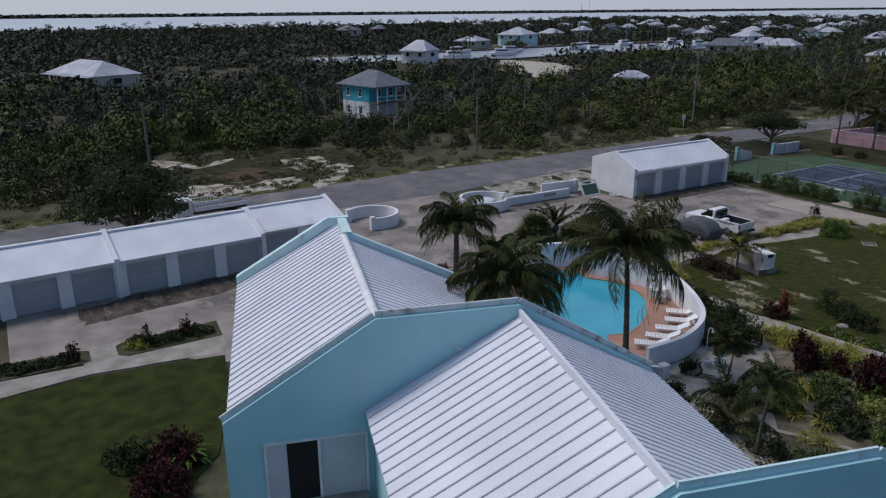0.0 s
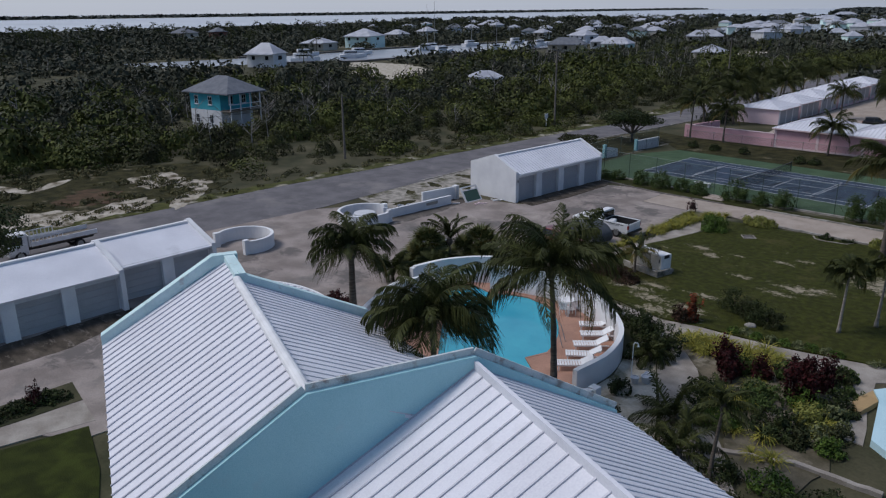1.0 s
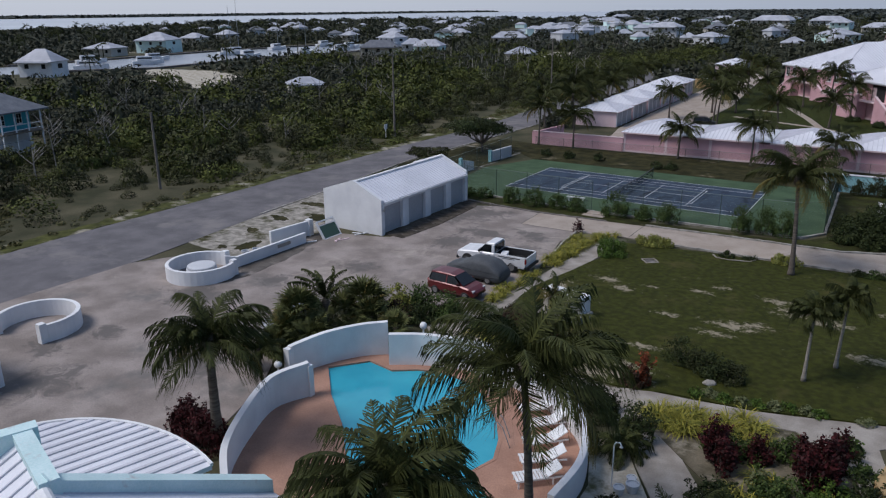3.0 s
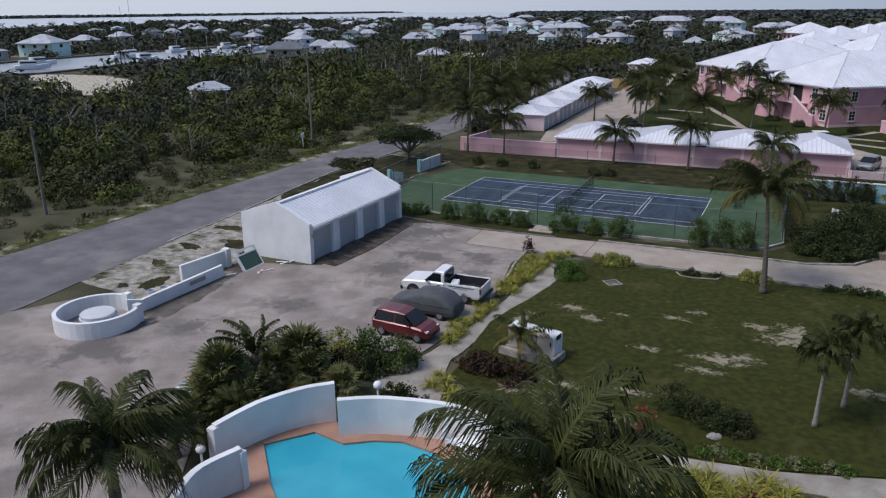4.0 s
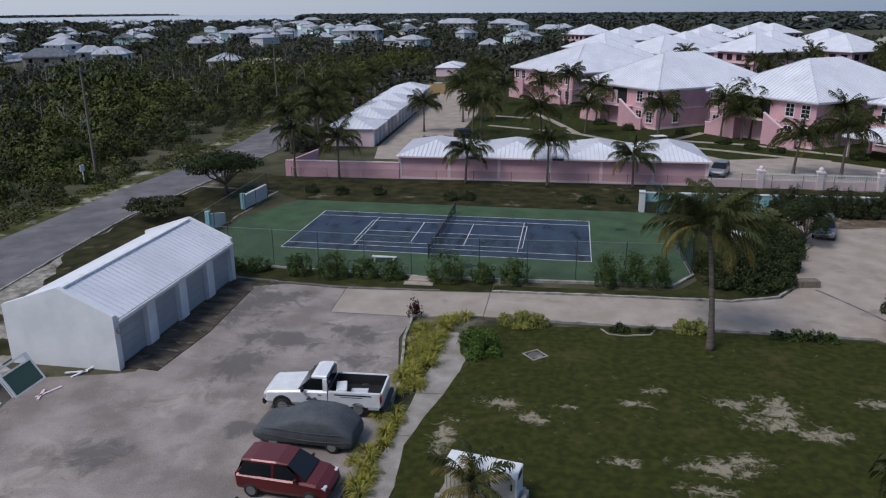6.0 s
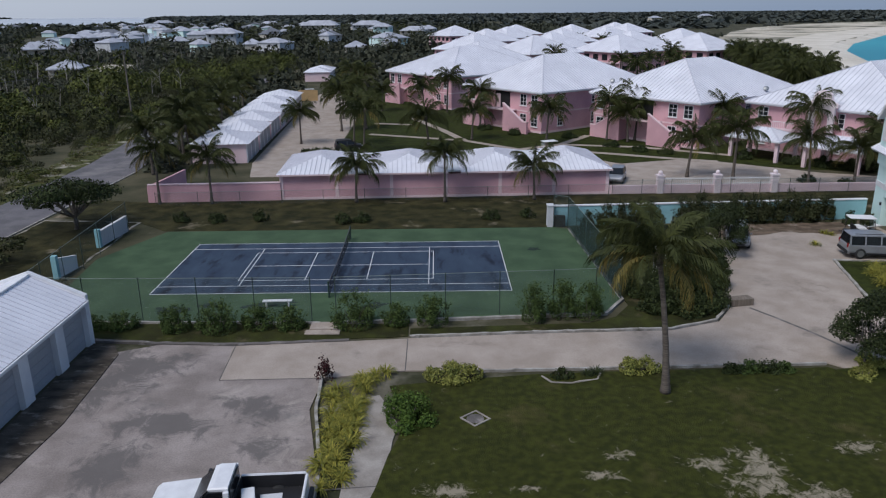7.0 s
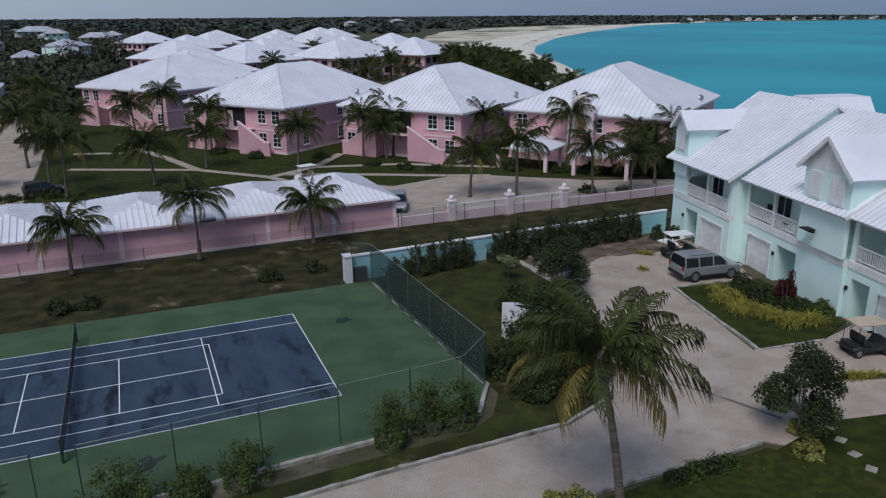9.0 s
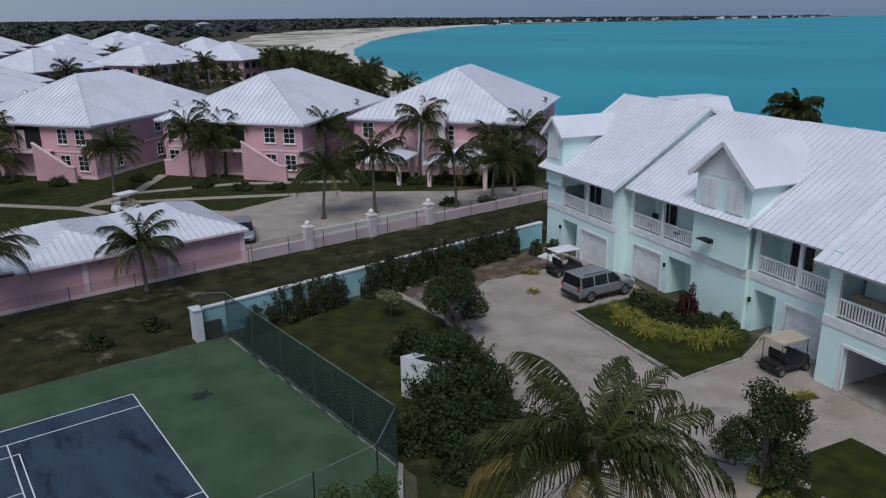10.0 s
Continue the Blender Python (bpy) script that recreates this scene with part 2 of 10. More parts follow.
# air haze painted into both far leaf colours: greyer, with less contrast
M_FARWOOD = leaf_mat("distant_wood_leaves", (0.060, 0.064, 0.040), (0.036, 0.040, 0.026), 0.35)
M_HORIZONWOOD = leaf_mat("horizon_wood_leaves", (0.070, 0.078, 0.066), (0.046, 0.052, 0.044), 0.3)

M_OLEANDER = leaf_mat("olive_oleander_leaves", (0.088, 0.128, 0.034), (0.030, 0.048, 0.014), 0.35)
M_FANPALM = leaf_mat("fan_palm_leaves", (0.165, 0.175, 0.065), (0.060, 0.070, 0.024), 0.3)
M_VARIEGATED = leaf_mat("variegated_hedge_leaves", (0.34, 0.33, 0.085), (0.12, 0.14, 0.036), 0.3)
M_BROWNLEAF = leaf_mat("reddish_brown_leaves", (0.085, 0.042, 0.030), (0.024, 0.024, 0.013), 0.4)
M_ORANGELEAF = leaf_mat("orange_red_leaves", (0.26, 0.060, 0.026), (0.07, 0.028, 0.014), 0.35)
M_WEED = leaf_mat("dry_weeds", (0.15, 0.13, 0.06), (0.06, 0.065, 0.025), 0.5)
M_PALELEAF = leaf_mat("pale_grey_green_leaves", (0.20, 0.21, 0.10), (0.09, 0.11, 0.05), 0.3)
M_HEDGEDARK = leaf_mat("brownish_hedge_leaves", (0.055, 0.060, 0.026), (0.028, 0.036, 0.014), 0.35)

M_BARESAND = mat("trampled_sand", (0.56, 0.51, 0.43), (0.34, 0.30, 0.23), scale=0.9, fine=9, rough=0.95, third=(0.12, 0.115, 0.055), third_scale=0.7, third_amount=0.2, spec=0.12)
M_DIRT = mat("dark_dirt_on_concrete", (0.135, 0.120, 0.108), (0.075, 0.066, 0.058), scale=0.9, fine=12, rough=0.95, spec=0.12, third=(0.27, 0.235, 0.21), third_scale=0.6, third_amount=0.3)
M_PATCHSAND = mat("thin_sand_over_soil", (0.50, 0.45, 0.38), (0.30, 0.265, 0.205), scale=0.7, fine=7, rough=0.95, spec=0.12, third=(0.085, 0.070, 0.040), third_scale=0.5, third_amount=0.5)
M_BEDSOIL = mat("sandy_bed_soil", (0.17, 0.145, 0.105), (0.065, 0.058, 0.036), scale=0.8, fine=10, rough=0.95, spec=0.12, third=(0.30, 0.265, 0.21), third_scale=0.6, third_amount=0.3)
M_REDSOIL = mat("reddish_brown_soil", (0.115, 0.070, 0.045), (0.055, 0.040, 0.024), scale=0.7, fine=8, rough=0.95, spec=0.12, third=(0.05, 0.052, 0.022), third_scale=0.6, third_amount=0.35)
M_VERGE = mat("grass_verge_with_sand", (0.088, 0.092, 0.028), (0.042, 0.045, 0.015), scale=0.9, fine=10, rough=0.95, bump=0.6, spec=0.12, third=(0.36, 0.325, 0.265), third_scale=0.35, third_amount=0.38)
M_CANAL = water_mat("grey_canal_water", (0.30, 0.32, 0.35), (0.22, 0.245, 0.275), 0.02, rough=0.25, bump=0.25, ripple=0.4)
M_STRIP = mat("stony_sand_with_weeds", (0.40, 0.365, 0.32), (0.20, 0.185, 0.155), scale=1.4, fine=5, rough=0.95, bump=0.5, spec=0.12, third=(0.062, 0.060, 0.028), third_scale=0.55, third_amount=0.42)
M_DUNE = mat("dune_sand_with_scrub", (0.68, 0.61, 0.50), (0.46, 0.41, 0.31), scale=0.05, fine=0.8, rough=0.95, spec=0.12, third=(0.055, 0.062, 0.032), third_scale=0.018, third_amount=0.5)
M_STAIN = mat("dark_damp_concrete", (0.165, 0.148, 0.138), (0.11, 0.10, 0.092), scale=0.8, fine=14, rough=0.85, third=(0.30, 0.275, 0.255), third_scale=0.7, third_amount=0.3)
M_APRON = mat("mossy_dark_concrete", (0.115, 0.095, 0.075), (0.045, 0.038, 0.03), scale=0.7, fine=12, rough=0.9, third=(0.22, 0.19, 0.16), third_scale=0.9, third_amount=0.25, stretch=(1, 2.2, 1))


def bare_spots(m, spots, sand, scale=1.5, soft=0.08, gain=0.22, share=1.0):
    """Worn or stained spots in a surface, with an edge broken by fine noise."""
    n, l = m.node_tree.nodes, m.node_tree.links
    b = n["Principled BSDF"]
    tc = n.new("ShaderNodeTexCoord")
    total = None
    for x, y, rx, ry in spots:
        mp = n.new("ShaderNodeMapping")
        mp.vector_type = "TEXTURE"
        mp.inputs["Location"].default_value = (x, y, 0)
        mp.inputs["Scale"].default_value = (rx, ry, 1000)
        l.new(tc.outputs["Object"], mp.inputs["Vector"])
        ln = n.new("ShaderNodeVectorMath")
        ln.operation = "LENGTH"
        l.new(mp.outputs["Vector"], ln.inputs[0])
        mr = n.new("ShaderNodeMapRange")
        mr.inputs["From Min"].default_value, mr.inputs["From Max"].default_value = 0.1, 1.5
        mr.inputs["To Min"].default_value, mr.inputs["To Max"].default_value = gain, 0.0
        l.new(ln.outputs["Value"], mr.inputs["Value"])
        if total is None:
            total = mr.outputs["Result"]
        else:
            mx = n.new("ShaderNodeMath")
            mx.operation = "MAXIMUM"
            l.new(total, mx.inputs[0])
            l.new(mr.outputs["Result"], mx.inputs[1])
            total = mx.outputs["Value"]
    ns = n.new("ShaderNodeTexNoise")
    ns.inputs["Scale"].default_value = scale
    ns.inputs["Detail"].default_value = 8
    ns.inputs["Roughness"].default_value = 0.72
    ns.inputs["Distortion"].default_value = 0.8
    l.new(tc.outputs["Object"], ns.inputs["Vector"])
    add = n.new("ShaderNodeMath")
    l.new(ns.outputs["Fac"], add.inputs[0])
    l.new(total, add.inputs[1])
    cut = n.new("ShaderNodeMapRange")
    cut.inputs["From Min"].default_value, cut.inputs["From Max"].default_value = 0.70 - soft / 2, 0.70 + soft / 2
    cut.inputs["To Max"].default_value = share
    l.new(add.outputs["Value"], cut.inputs["Value"])
    mix = n.new("ShaderNodeMix")
    mix.data_type = "RGBA"
    old = b.inputs["Base Color"].links[0].from_socket
    l.new(cut.outputs["Result"], mix.inputs["Factor"])
    l.new(old, mix.inputs["A"])
    mix.inputs["B"].default_value = (*sand, 1)
    l.new(mix.outputs["Result"], b.inputs["Base Color"])


bare_spots(M_DRYLAWN, ((7.4, -26.8, 1.2, 0.6), (8.9, -27.9, 0.9, 0.6), (14.4, -24.5, 0.7, 0.4), (13.3, -25.9, 0.8, 0.4), (18.0, -25.3, 1.2, 0.7), (19.4, -26.7, 1.7, 0.9), (21.3, -27.4, 1.3, 0.7), (16.5, -30.6, 1.7, 0.8), (17.7, -29.9, 1.0, 0.6), (15.8, -32.2, 1.1, 0.5), (12.6, -30.8, 1.0, 0.4), (10.4, -26.7, 0.6, 0.3), (12.8, -36.0, 1.4, 0.4), (12.9, -38.7, 1.8, 0.6), (8.3, -37.9, 1.8, 0.7), (13.4, -40.0, 1.5, 0.6), (23.7, -31.4, 1.4, 0.6), (24.5, -24.2, 1.2, 0.5), (5.2, -30.0, 0.7, 1.6), (10.4, -38.7, 1.6, 0.8), (11.6, -40.3, 1.4, 0.8), (9.4, -36.6, 1.2, 0.6), (19.9, -25.6, 1.2, 1.6)), (0.36, 0.31, 0.225), 2.0, 0.14, 0.26)
bare_spots(M_LOT, ((-8.9, -33.8, 1.5, 1.3), (-8.6, -16.6, 2.2, 2.6), (-5.2, -21.6, 2.6, 1.7), (-1.4, -20.6, 1.8, 1.3), (-0.6, -23.6, 1.5, 1.1), (-6.4, -25.0, 1.6, 2.4), (-6.6, -67.5, 2.2, 3.6), (-8.8, -75.0, 1.8, 5.0), (-14.2, -43.6, 2.8, 1.6), (-15.5, -35.0, 0.9, 4.4), (-15.2, -43.8, 1.6, 2.2), (-9.2, -17.4, 1.2, 2.6), (-15.4, -53.7, 1.6, 1.2), (-14.2, -50.6, 1.2, 1.2), (-6.5, -50.5, 1.8, 1.6), (-10.0, -14.6, 1.4, 2.0), (-8.4, -15.6, 2.6, 1.4), (-9.6, -18.4, 1.5, 2.8), (-6.9, -14.9, 1.6, 1.0), (-2.4, -19.8, 1.6, 0.9), (-15.0, -44.2, 2.0, 1.0), (-11.5, -56.0, 2.0, 2.6), (-3.4, -30.6, 1.2, 0.9), (-12.0, -39.0, 1.6, 1.2)), (0.135, 0.122, 0.114), 0.75, 0.13, 0.33, 0.85)
bare_spots(M_LOT, ((0.6, -22.6, 1.2, 3.0), (-10.4, -36.0, 2.0, 3.0), (-7.5, -29.0, 3.0, 2.0), (-2.6, -18.6, 2.0, 0.9)), (0.44, 0.385, 0.335), 0.7, 0.2, 0.2, 0.7)
bare_spots(M_DRIVE, ((8.2, -13.4, 2.0, 0.6), (24.0, -14.6, 2.2, 0.8), (31.0, -6.0, 1.6, 2.4), (30.6, 5.6, 1.4, 2.0), (37.0, -15.6, 1.8, 1.4)), (0.24, 0.20, 0.165), 0.9, 0.16, 0.18, 0.7)

for m_ in bpy.data.materials:
    if m_.name in ("pale_sand", "beach_sand", "scrub_soil", "worn_asphalt", "stained_concrete_lot", "pale_concrete_drive", "worn_concrete_path", "lawn_grass", "dry_lawn_grass", "rough_dry_grass", "green_court_paint", "blue_court_paint", "bare_sand_and_grass", "dark_damp_concrete", "mossy_dark_concrete"):
        m_.node_tree.nodes["Principled BSDF"].inputs["Specular IOR Level"].default_value = 0.12

# ---- builders ----
def clean(bm, smooth=False):
    bmesh.ops.recalc_face_normals(bm, faces=bm.faces[:])
    for f in bm.faces:
        f.smooth = smooth


def part(name, bm, material, parent=None, label="", smooth=False, kind=""):
    """Links a bmesh as one mesh object under a thing, or at top level."""
    clean(bm, smooth)
    me = bpy.data.meshes.new(name)
    bm.to_mesh(me)
    bm.free()
    me.materials.append(material)
    ob = new(name, me)
    ob.parent = parent
    return tagged(ob, label, kind=kind)


def raw(name, verts, faces, material, parent=None, label="", smooth=False, kind=""):
    """Links arrays of corners and faces as one mesh object."""
    me = bpy.data.meshes.new(name)
    verts, faces = np.asarray(verts, np.float32), np.asarray(faces, np.int32)
    n, k = faces.shape
    me.vertices.add(len(verts))
    me.vertices.foreach_set("co", verts.ravel())
    me.loops.add(n * k)
    me.loops.foreach_set("vertex_index", faces.ravel())
    me.polygons.add(n)
    me.polygons.foreach_set("loop_start", np.arange(0, n * k, k, dtype=np.int32))
    me.polygons.foreach_set("use_smooth", np.full(n, smooth))
    me.update(calc_edges=True)
    me.materials.append(material)
    ob = new(name, me)
    ob.parent = parent
    return tagged(ob, label, kind=kind)


def again(ob, parent, m=None):
    """One more part on the same mesh."""
    o = new(ob.name.split(".")[0], ob.data)
    o.parent = parent
    if m is not None:
        o.matrix_basis = m
    return o


def thing(name, m, label, category, group="", kind=""):
    """The Empty at the base of a thing."""
    ob = new(name)
    ob.empty_display_size = 0.2
    ob.matrix_basis = m
    return tagged(ob, label, category, group, kind)


def box(bm, x0, x1, y0, y1, z0, z1, bevel=0.0):
    r = bmesh.ops.create_cube(bm, size=1, matrix=Matrix.LocRotScale(((x0 + x1) / 2, (y0 + y1) / 2, (z0 + z1) / 2), None, (x1 - x0, y1 - y0, z1 - z0)))
    if bevel:
        bmesh.ops.bevel(bm, geom=list({e for v in r["verts"] for e in v.link_edges}), offset=bevel, segments=2, affect="EDGES")
    return bm


def boxes(*rows, bevel=0.0):
    bm = bmesh.new()
    for r in rows:
        box(bm, *r, bevel=bevel)
    return bm


def slab(bm, poly, z0, z1):
    """A flat piece of any outline, with thickness."""
    a = [bm.verts.new((x, y, z0)) for x, y in poly]
    b = [bm.verts.new((x, y, z1)) for x, y in poly]
    bm.faces.new(b)
    bm.faces.new(a[::-1])
    n = len(poly)
    for i in range(n):
        bm.faces.new((a[i], a[(i + 1) % n], b[(i + 1) % n], b[i]))
    return bm


def extrude_xz(bm, profile, y0, y1):
    """A profile of (x, z) drawn out along y."""
    a = [bm.verts.new((x, y0, z)) for x, z in profile]
    b = [bm.verts.new((x, y1, z)) for x, z in profile]
    bm.faces.new(a)
    bm.faces.new(b[::-1])
    n = len(profile)
    for i in range(n):
        bm.faces.new((a[i], b[i], b[(i + 1) % n], a[(i + 1) % n]))
    return bm


def bar(bm, a, b, r, sides=6, r2=None):
    """A round bar from a to b."""
    a, b = Vector(a), Vector(b)
    d = b - a
    m = Matrix.Translation((a + b) / 2) @ d.to_track_quat("Z", "Y").to_matrix().to_4x4()
    bmesh.ops.create_cone(bm, cap_ends=True, segments=sides, radius1=r, radius2=r if r2 is None else r2, depth=d.length, matrix=m)
    return bm


def plank(bm, a, b, w, t):
    """A square bar from a to b, w wide and t thick."""
    a, b = Vector(a), Vector(b)
    d = b - a
    m = Matrix.Translation((a + b) / 2) @ d.to_track_quat("Z", "Y").to_matrix().to_4x4() @ Matrix.Diagonal((w, t, d.length, 1))
    bmesh.ops.create_cube(bm, size=1, matrix=m)
    return bm


def tube(bm, pts, radii, sides=8):
    rings = []
    for i, p in enumerate(pts):
        d = (Vector(pts[min(i + 1, len(pts) - 1)]) - Vector(pts[max(i - 1, 0)])).normalized()
        q = d.to_track_quat("Z", "Y").to_matrix()
        rings.append([bm.verts.new(Vector(p) + q @ Vector((radii[i] * math.cos(6.2832 * k / sides), radii[i] * math.sin(6.2832 * k / sides), 0))) for k in range(sides)])
    for a, b in zip(rings, rings[1:]):
        for k in range(sides):
            bm.faces.new((a[k], a[(k + 1) % sides], b[(k + 1) % sides], b[k]))
    bm.faces.new(rings[-1])
    bm.faces.new(rings[0][::-1])
    return bm


def lathe(bm, profile, sides=16, cx=0.0, cy=0.0):
    rings = [[bm.verts.new((cx + r * math.cos(6.2832 * k / sides), cy + r * math.sin(6.2832 * k / sides), z)) for k in range(sides)] for r, z in profile]
    for a, b in zip(rings, rings[1:]):
        for k in range(sides):
            bm.faces.new((a[k], a[(k + 1) % sides], b[(k + 1) % sides], b[k]))
    bm.faces.new(rings[-1])
    bm.faces.new(rings[0][::-1])
    return bm


def arc(cx, cy, r, a0, a1, n):
    return [(cx + r * math.cos(radians(a0 + (a1 - a0) * i / n)), cy + r * math.sin(radians(a0 + (a1 - a0) * i / n))) for i in range(n + 1)]


def wall_run(bm, pts, width, z0, tops):
    """An upright wall that follows a line of plan points, with a top height at each."""
    if not isinstance(tops, (list, tuple)):
        tops = [tops] * len(pts)
    rings = []
    for i, p in enumerate(pts):
        a, b = Vector(pts[max(i - 1, 0)]), Vector(pts[min(i + 1, len(pts) - 1)])
        d = (b - a).normalized()
        nx, ny = -d.y * width / 2, d.x * width / 2
        rings.append([bm.verts.new((p[0] + nx, p[1] + ny, z0)), bm.verts.new((p[0] + nx, p[1] + ny, tops[i])),
                      bm.verts.new((p[0] - nx, p[1] - ny, tops[i])), bm.verts.new((p[0] - nx, p[1] - ny, z0))])
    for a, b in zip(rings, rings[1:]):
        for k in range(4):
            bm.faces.new((a[k], a[(k + 1) % 4], b[(k + 1) % 4], b[k]))
    bm.faces.new(rings[0])
    bm.faces.new(rings[-1][::-1])
    return bm


def panel(bm, corners, thick=0.06):
    """A flat sheet over four (or three) corners in space, given a thickness below."""
    c = [Vector(p) for p in corners]
    nrm = (c[1] - c[0]).cross(c[2] - c[0]).normalized()
    if nrm.z < 0:
        nrm.negate()
    a = [bm.verts.new(p) for p in c]
    b = [bm.verts.new(p - nrm * thick) for p in c]
    bm.faces.new(a)
    bm.faces.new(b[::-1])
    n = len(c)
    for i in range(n):
        bm.faces.new((a[i], b[i], b[(i + 1) % n], a[(i + 1) % n]))
    return bm


def ribs(bm, e0, e1, r0, r1, step, h=0.06, w=0.085):
    """Standing seams on a roof slope: eave from e0 to e1, ridge from r0 to r1 (r0 above e0)."""
    e0, e1, r0, r1 = (Vector(p) for p in (e0, e1, r0, r1))
    n = max(2, int((e1 - e0).length / step))
    up = (e1 - e0).cross(r0 + r1 - e0 - e1)
    up = (up if up.z > 0 else -up).normalized() * h
    along = (e1 - e0).normalized() * (w / 2)
    for i in range(n + 1):
        a, b = e0.lerp(e1, i / n), r0.lerp(r1, i / n)
        v = [bm.verts.new(p) for p in (a - along, a + along, a + along + up, a - along + up, b - along, b + along, b + along + up, b - along + up)]
        for f in ((0, 1, 2, 3), (7, 6, 5, 4), (0, 4, 5, 1), (1, 5, 6, 2), (2, 6, 7, 3), (3, 7, 4, 0)):
            bm.faces.new([v[k] for k in f])
    return bm


def hip_ribs(bm, e0, e1, r0, r1, step, h=0.05, w=0.06):
    """Seams on a hipped slope: straight up from the eave e0-e1 to the hips or the ridge r0-r1 (r0 may equal r1)."""
    e0, e1, r0, r1 = (Vector(p) for p in (e0, e1, r0, r1))
    d = e1 - e0
    length = d.length
    d.normalize()
    s0, s1 = (r0 - e0).dot(d), (r1 - e0).dot(d)
    rise = r0 - e0 - d * s0
    up = d.cross(rise)
    up = (up if up.z > 0 else -up).normalized() * h
    al = d * (w / 2)
    n = max(2, int(length / step))
    for i in range(1, n):
        s = length * i / n
        k = s / s0 if s < s0 else ((length - s) / (length - s1) if s > s1 else 1.0)
        a = e0 + d * s
        b = a + rise * min(1.0, k)
        v = [bm.verts.new(p) for p in (a - al, a + al, a + al + up, a - al + up, b - al, b + al, b + al + up, b - al + up)]
        for f in ((0, 1, 2, 3), (7, 6, 5, 4), (0, 4, 5, 1), (1, 5, 6, 2), (2, 6, 7, 3), (3, 7, 4, 0)):
            bm.faces.new([v[k] for k in f])
    return bm


# ---- ground, water and paving ----
COAST = [(60, -1500), (66, -200), (76, -80), (86, -20), (92, 20), (97, 55), (106, 100), (117, 140), (151, 213), (189, 304), (229, 372), (318, 496), (457, 658), (758, 966), (1103, 1204), (1800, 1260), (3200, 1500)]
LAGOON = [(-1500, 4200), (-900, 2400), (-520, 1400), (-640, 990), (-790, 840), (-880, 690), (-815, 360), (-650, 100), (-640, -40), (-650, -1500)]


def ground_sheet():
    bm = bmesh.new()
    outline = COAST + [(4200, 2500), (3000, 4400)] + LAGOON
    top = [bm.verts.new((x, y, 0)) for x, y in outline]
    bm.faces.new(top)
    low = [bm.verts.new((x * 1.0 + (9 if i < len(COAST) else (-9 if i > len(COAST) + 1 else 0)), y, -1.9)) for i, (x, y) in enumerate(outline)]
    n = len(outline)
    for i in range(n):
        bm.faces.new((top[i], top[(i + 1) % n], low[(i + 1) % n], low[i]))
    ob = part("ground", bm, M_SOIL, kind="structure")
    return tagged(ob, "scrub soil and sand reaching the far horizon", "ground")


ground_sheet()


def worn_edge(poly, amount, step=1.1):
    """The outline with an uneven, wandering edge."""
    out = []
    for i, p in enumerate(poly):
        a, b = Vector((p[0], p[1], 0)), Vector((*poly[(i + 1) % len(poly)], 0))
        d = b - a
        n = max(1, min(60, int(d.length / step)))
        side = Vector((-d.y, d.x, 0)).normalized() if d.length else Vector()
        for k in range(n):
            q = a + d * k / n
            w = noise.noise(q * 0.55) + 0.6 * noise.noise(q * 1.7 + Vector((7, 3, 0)))
            q = q + side * amount * w * (0.4 if k == 0 else 1)
            out.append((q.x, q.y))
    return out


NATURAL = {"sand_clearing": 1.4, "sand_track": 1.0, "planting_strip": 0.3, "flower_bed_soil": 0.35, "garden_path": 0.22, "side_path": 0.16, "court_bed": 0.16, "verge": 0.8, "front_bed_soil": 0.15, "sand_clearing_far": 2.0, "lawn": 0.2, "front_path": 0.06, "grass_strip": 0.12}


def sheet(name, poly, material, z1, label, category="ground", z0=-0.3):
    if name in NATURAL:
        poly = worn_edge(poly, NATURAL[name])
    ob = part(name, slab(bmesh.new(), poly, z0, z1), material, kind="structure")
    return tagged(ob, label, category)


# the beach follows the coast
bm = bmesh.new()
rows = [[bm.verts.new((x - w, y, 0.03)) for (x, y), w in zip(COAST[1:15], (6, 7, 9, 10, 12, 13, 14, 18, 26, 36, 40, 44, 40, 34))],
        [bm.verts.new((x + 0.5, y, 0.06)) for x, y in COAST[1:15]], [bm.verts.new((x + 14, y - 2, -2.4)) for x, y in COAST[1:15]]]
for r0, r1 in zip(rows, rows[1:]):
    for i in range(len(r0) - 1):
        bm.faces.new((r0[i], r1[i], r1[i + 1], r0[i + 1]))
tagged(part("beach", bm, M_BEACH, kind="structure"), "pale sand beach along a turquoise bay", "beach")
DUNE = [(150, 215), (128, 250), (142, 318), (168, 396), (236, 548), (312, 690), (440, 850), (600, 985), (758, 966), (457, 658), (318, 496), (229, 372), (189, 304)]
sheet("dune_sand", worn_edge(DUNE, 5.0, 14), M_DUNE, 0.02, "pale dune sand with thin scrub behind the beach", "sand")
sheet("far_beach", [(1103, 1204), (1800, 1260), (3200, 1500), (3200, 1530), (1800, 1290), (1103, 1240)], M_BEACH, 0.05, "far pale beach across the bay", "beach")
sheet("water_bay", [(50, -1600), (4800, -1600), (4800, 1700), (1700, 1700), (1000, 1400), (300, 600), (50, 300)], M_SEA, -1.5, "calm turquoise bay under a grey sky", "sea", z0=-3.0)
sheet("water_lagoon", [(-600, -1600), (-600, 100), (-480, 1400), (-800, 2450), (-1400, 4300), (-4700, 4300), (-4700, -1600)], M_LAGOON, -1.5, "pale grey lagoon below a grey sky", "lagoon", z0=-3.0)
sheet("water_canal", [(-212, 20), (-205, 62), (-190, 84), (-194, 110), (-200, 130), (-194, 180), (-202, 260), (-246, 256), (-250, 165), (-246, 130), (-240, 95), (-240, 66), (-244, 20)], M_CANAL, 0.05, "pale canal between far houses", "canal")
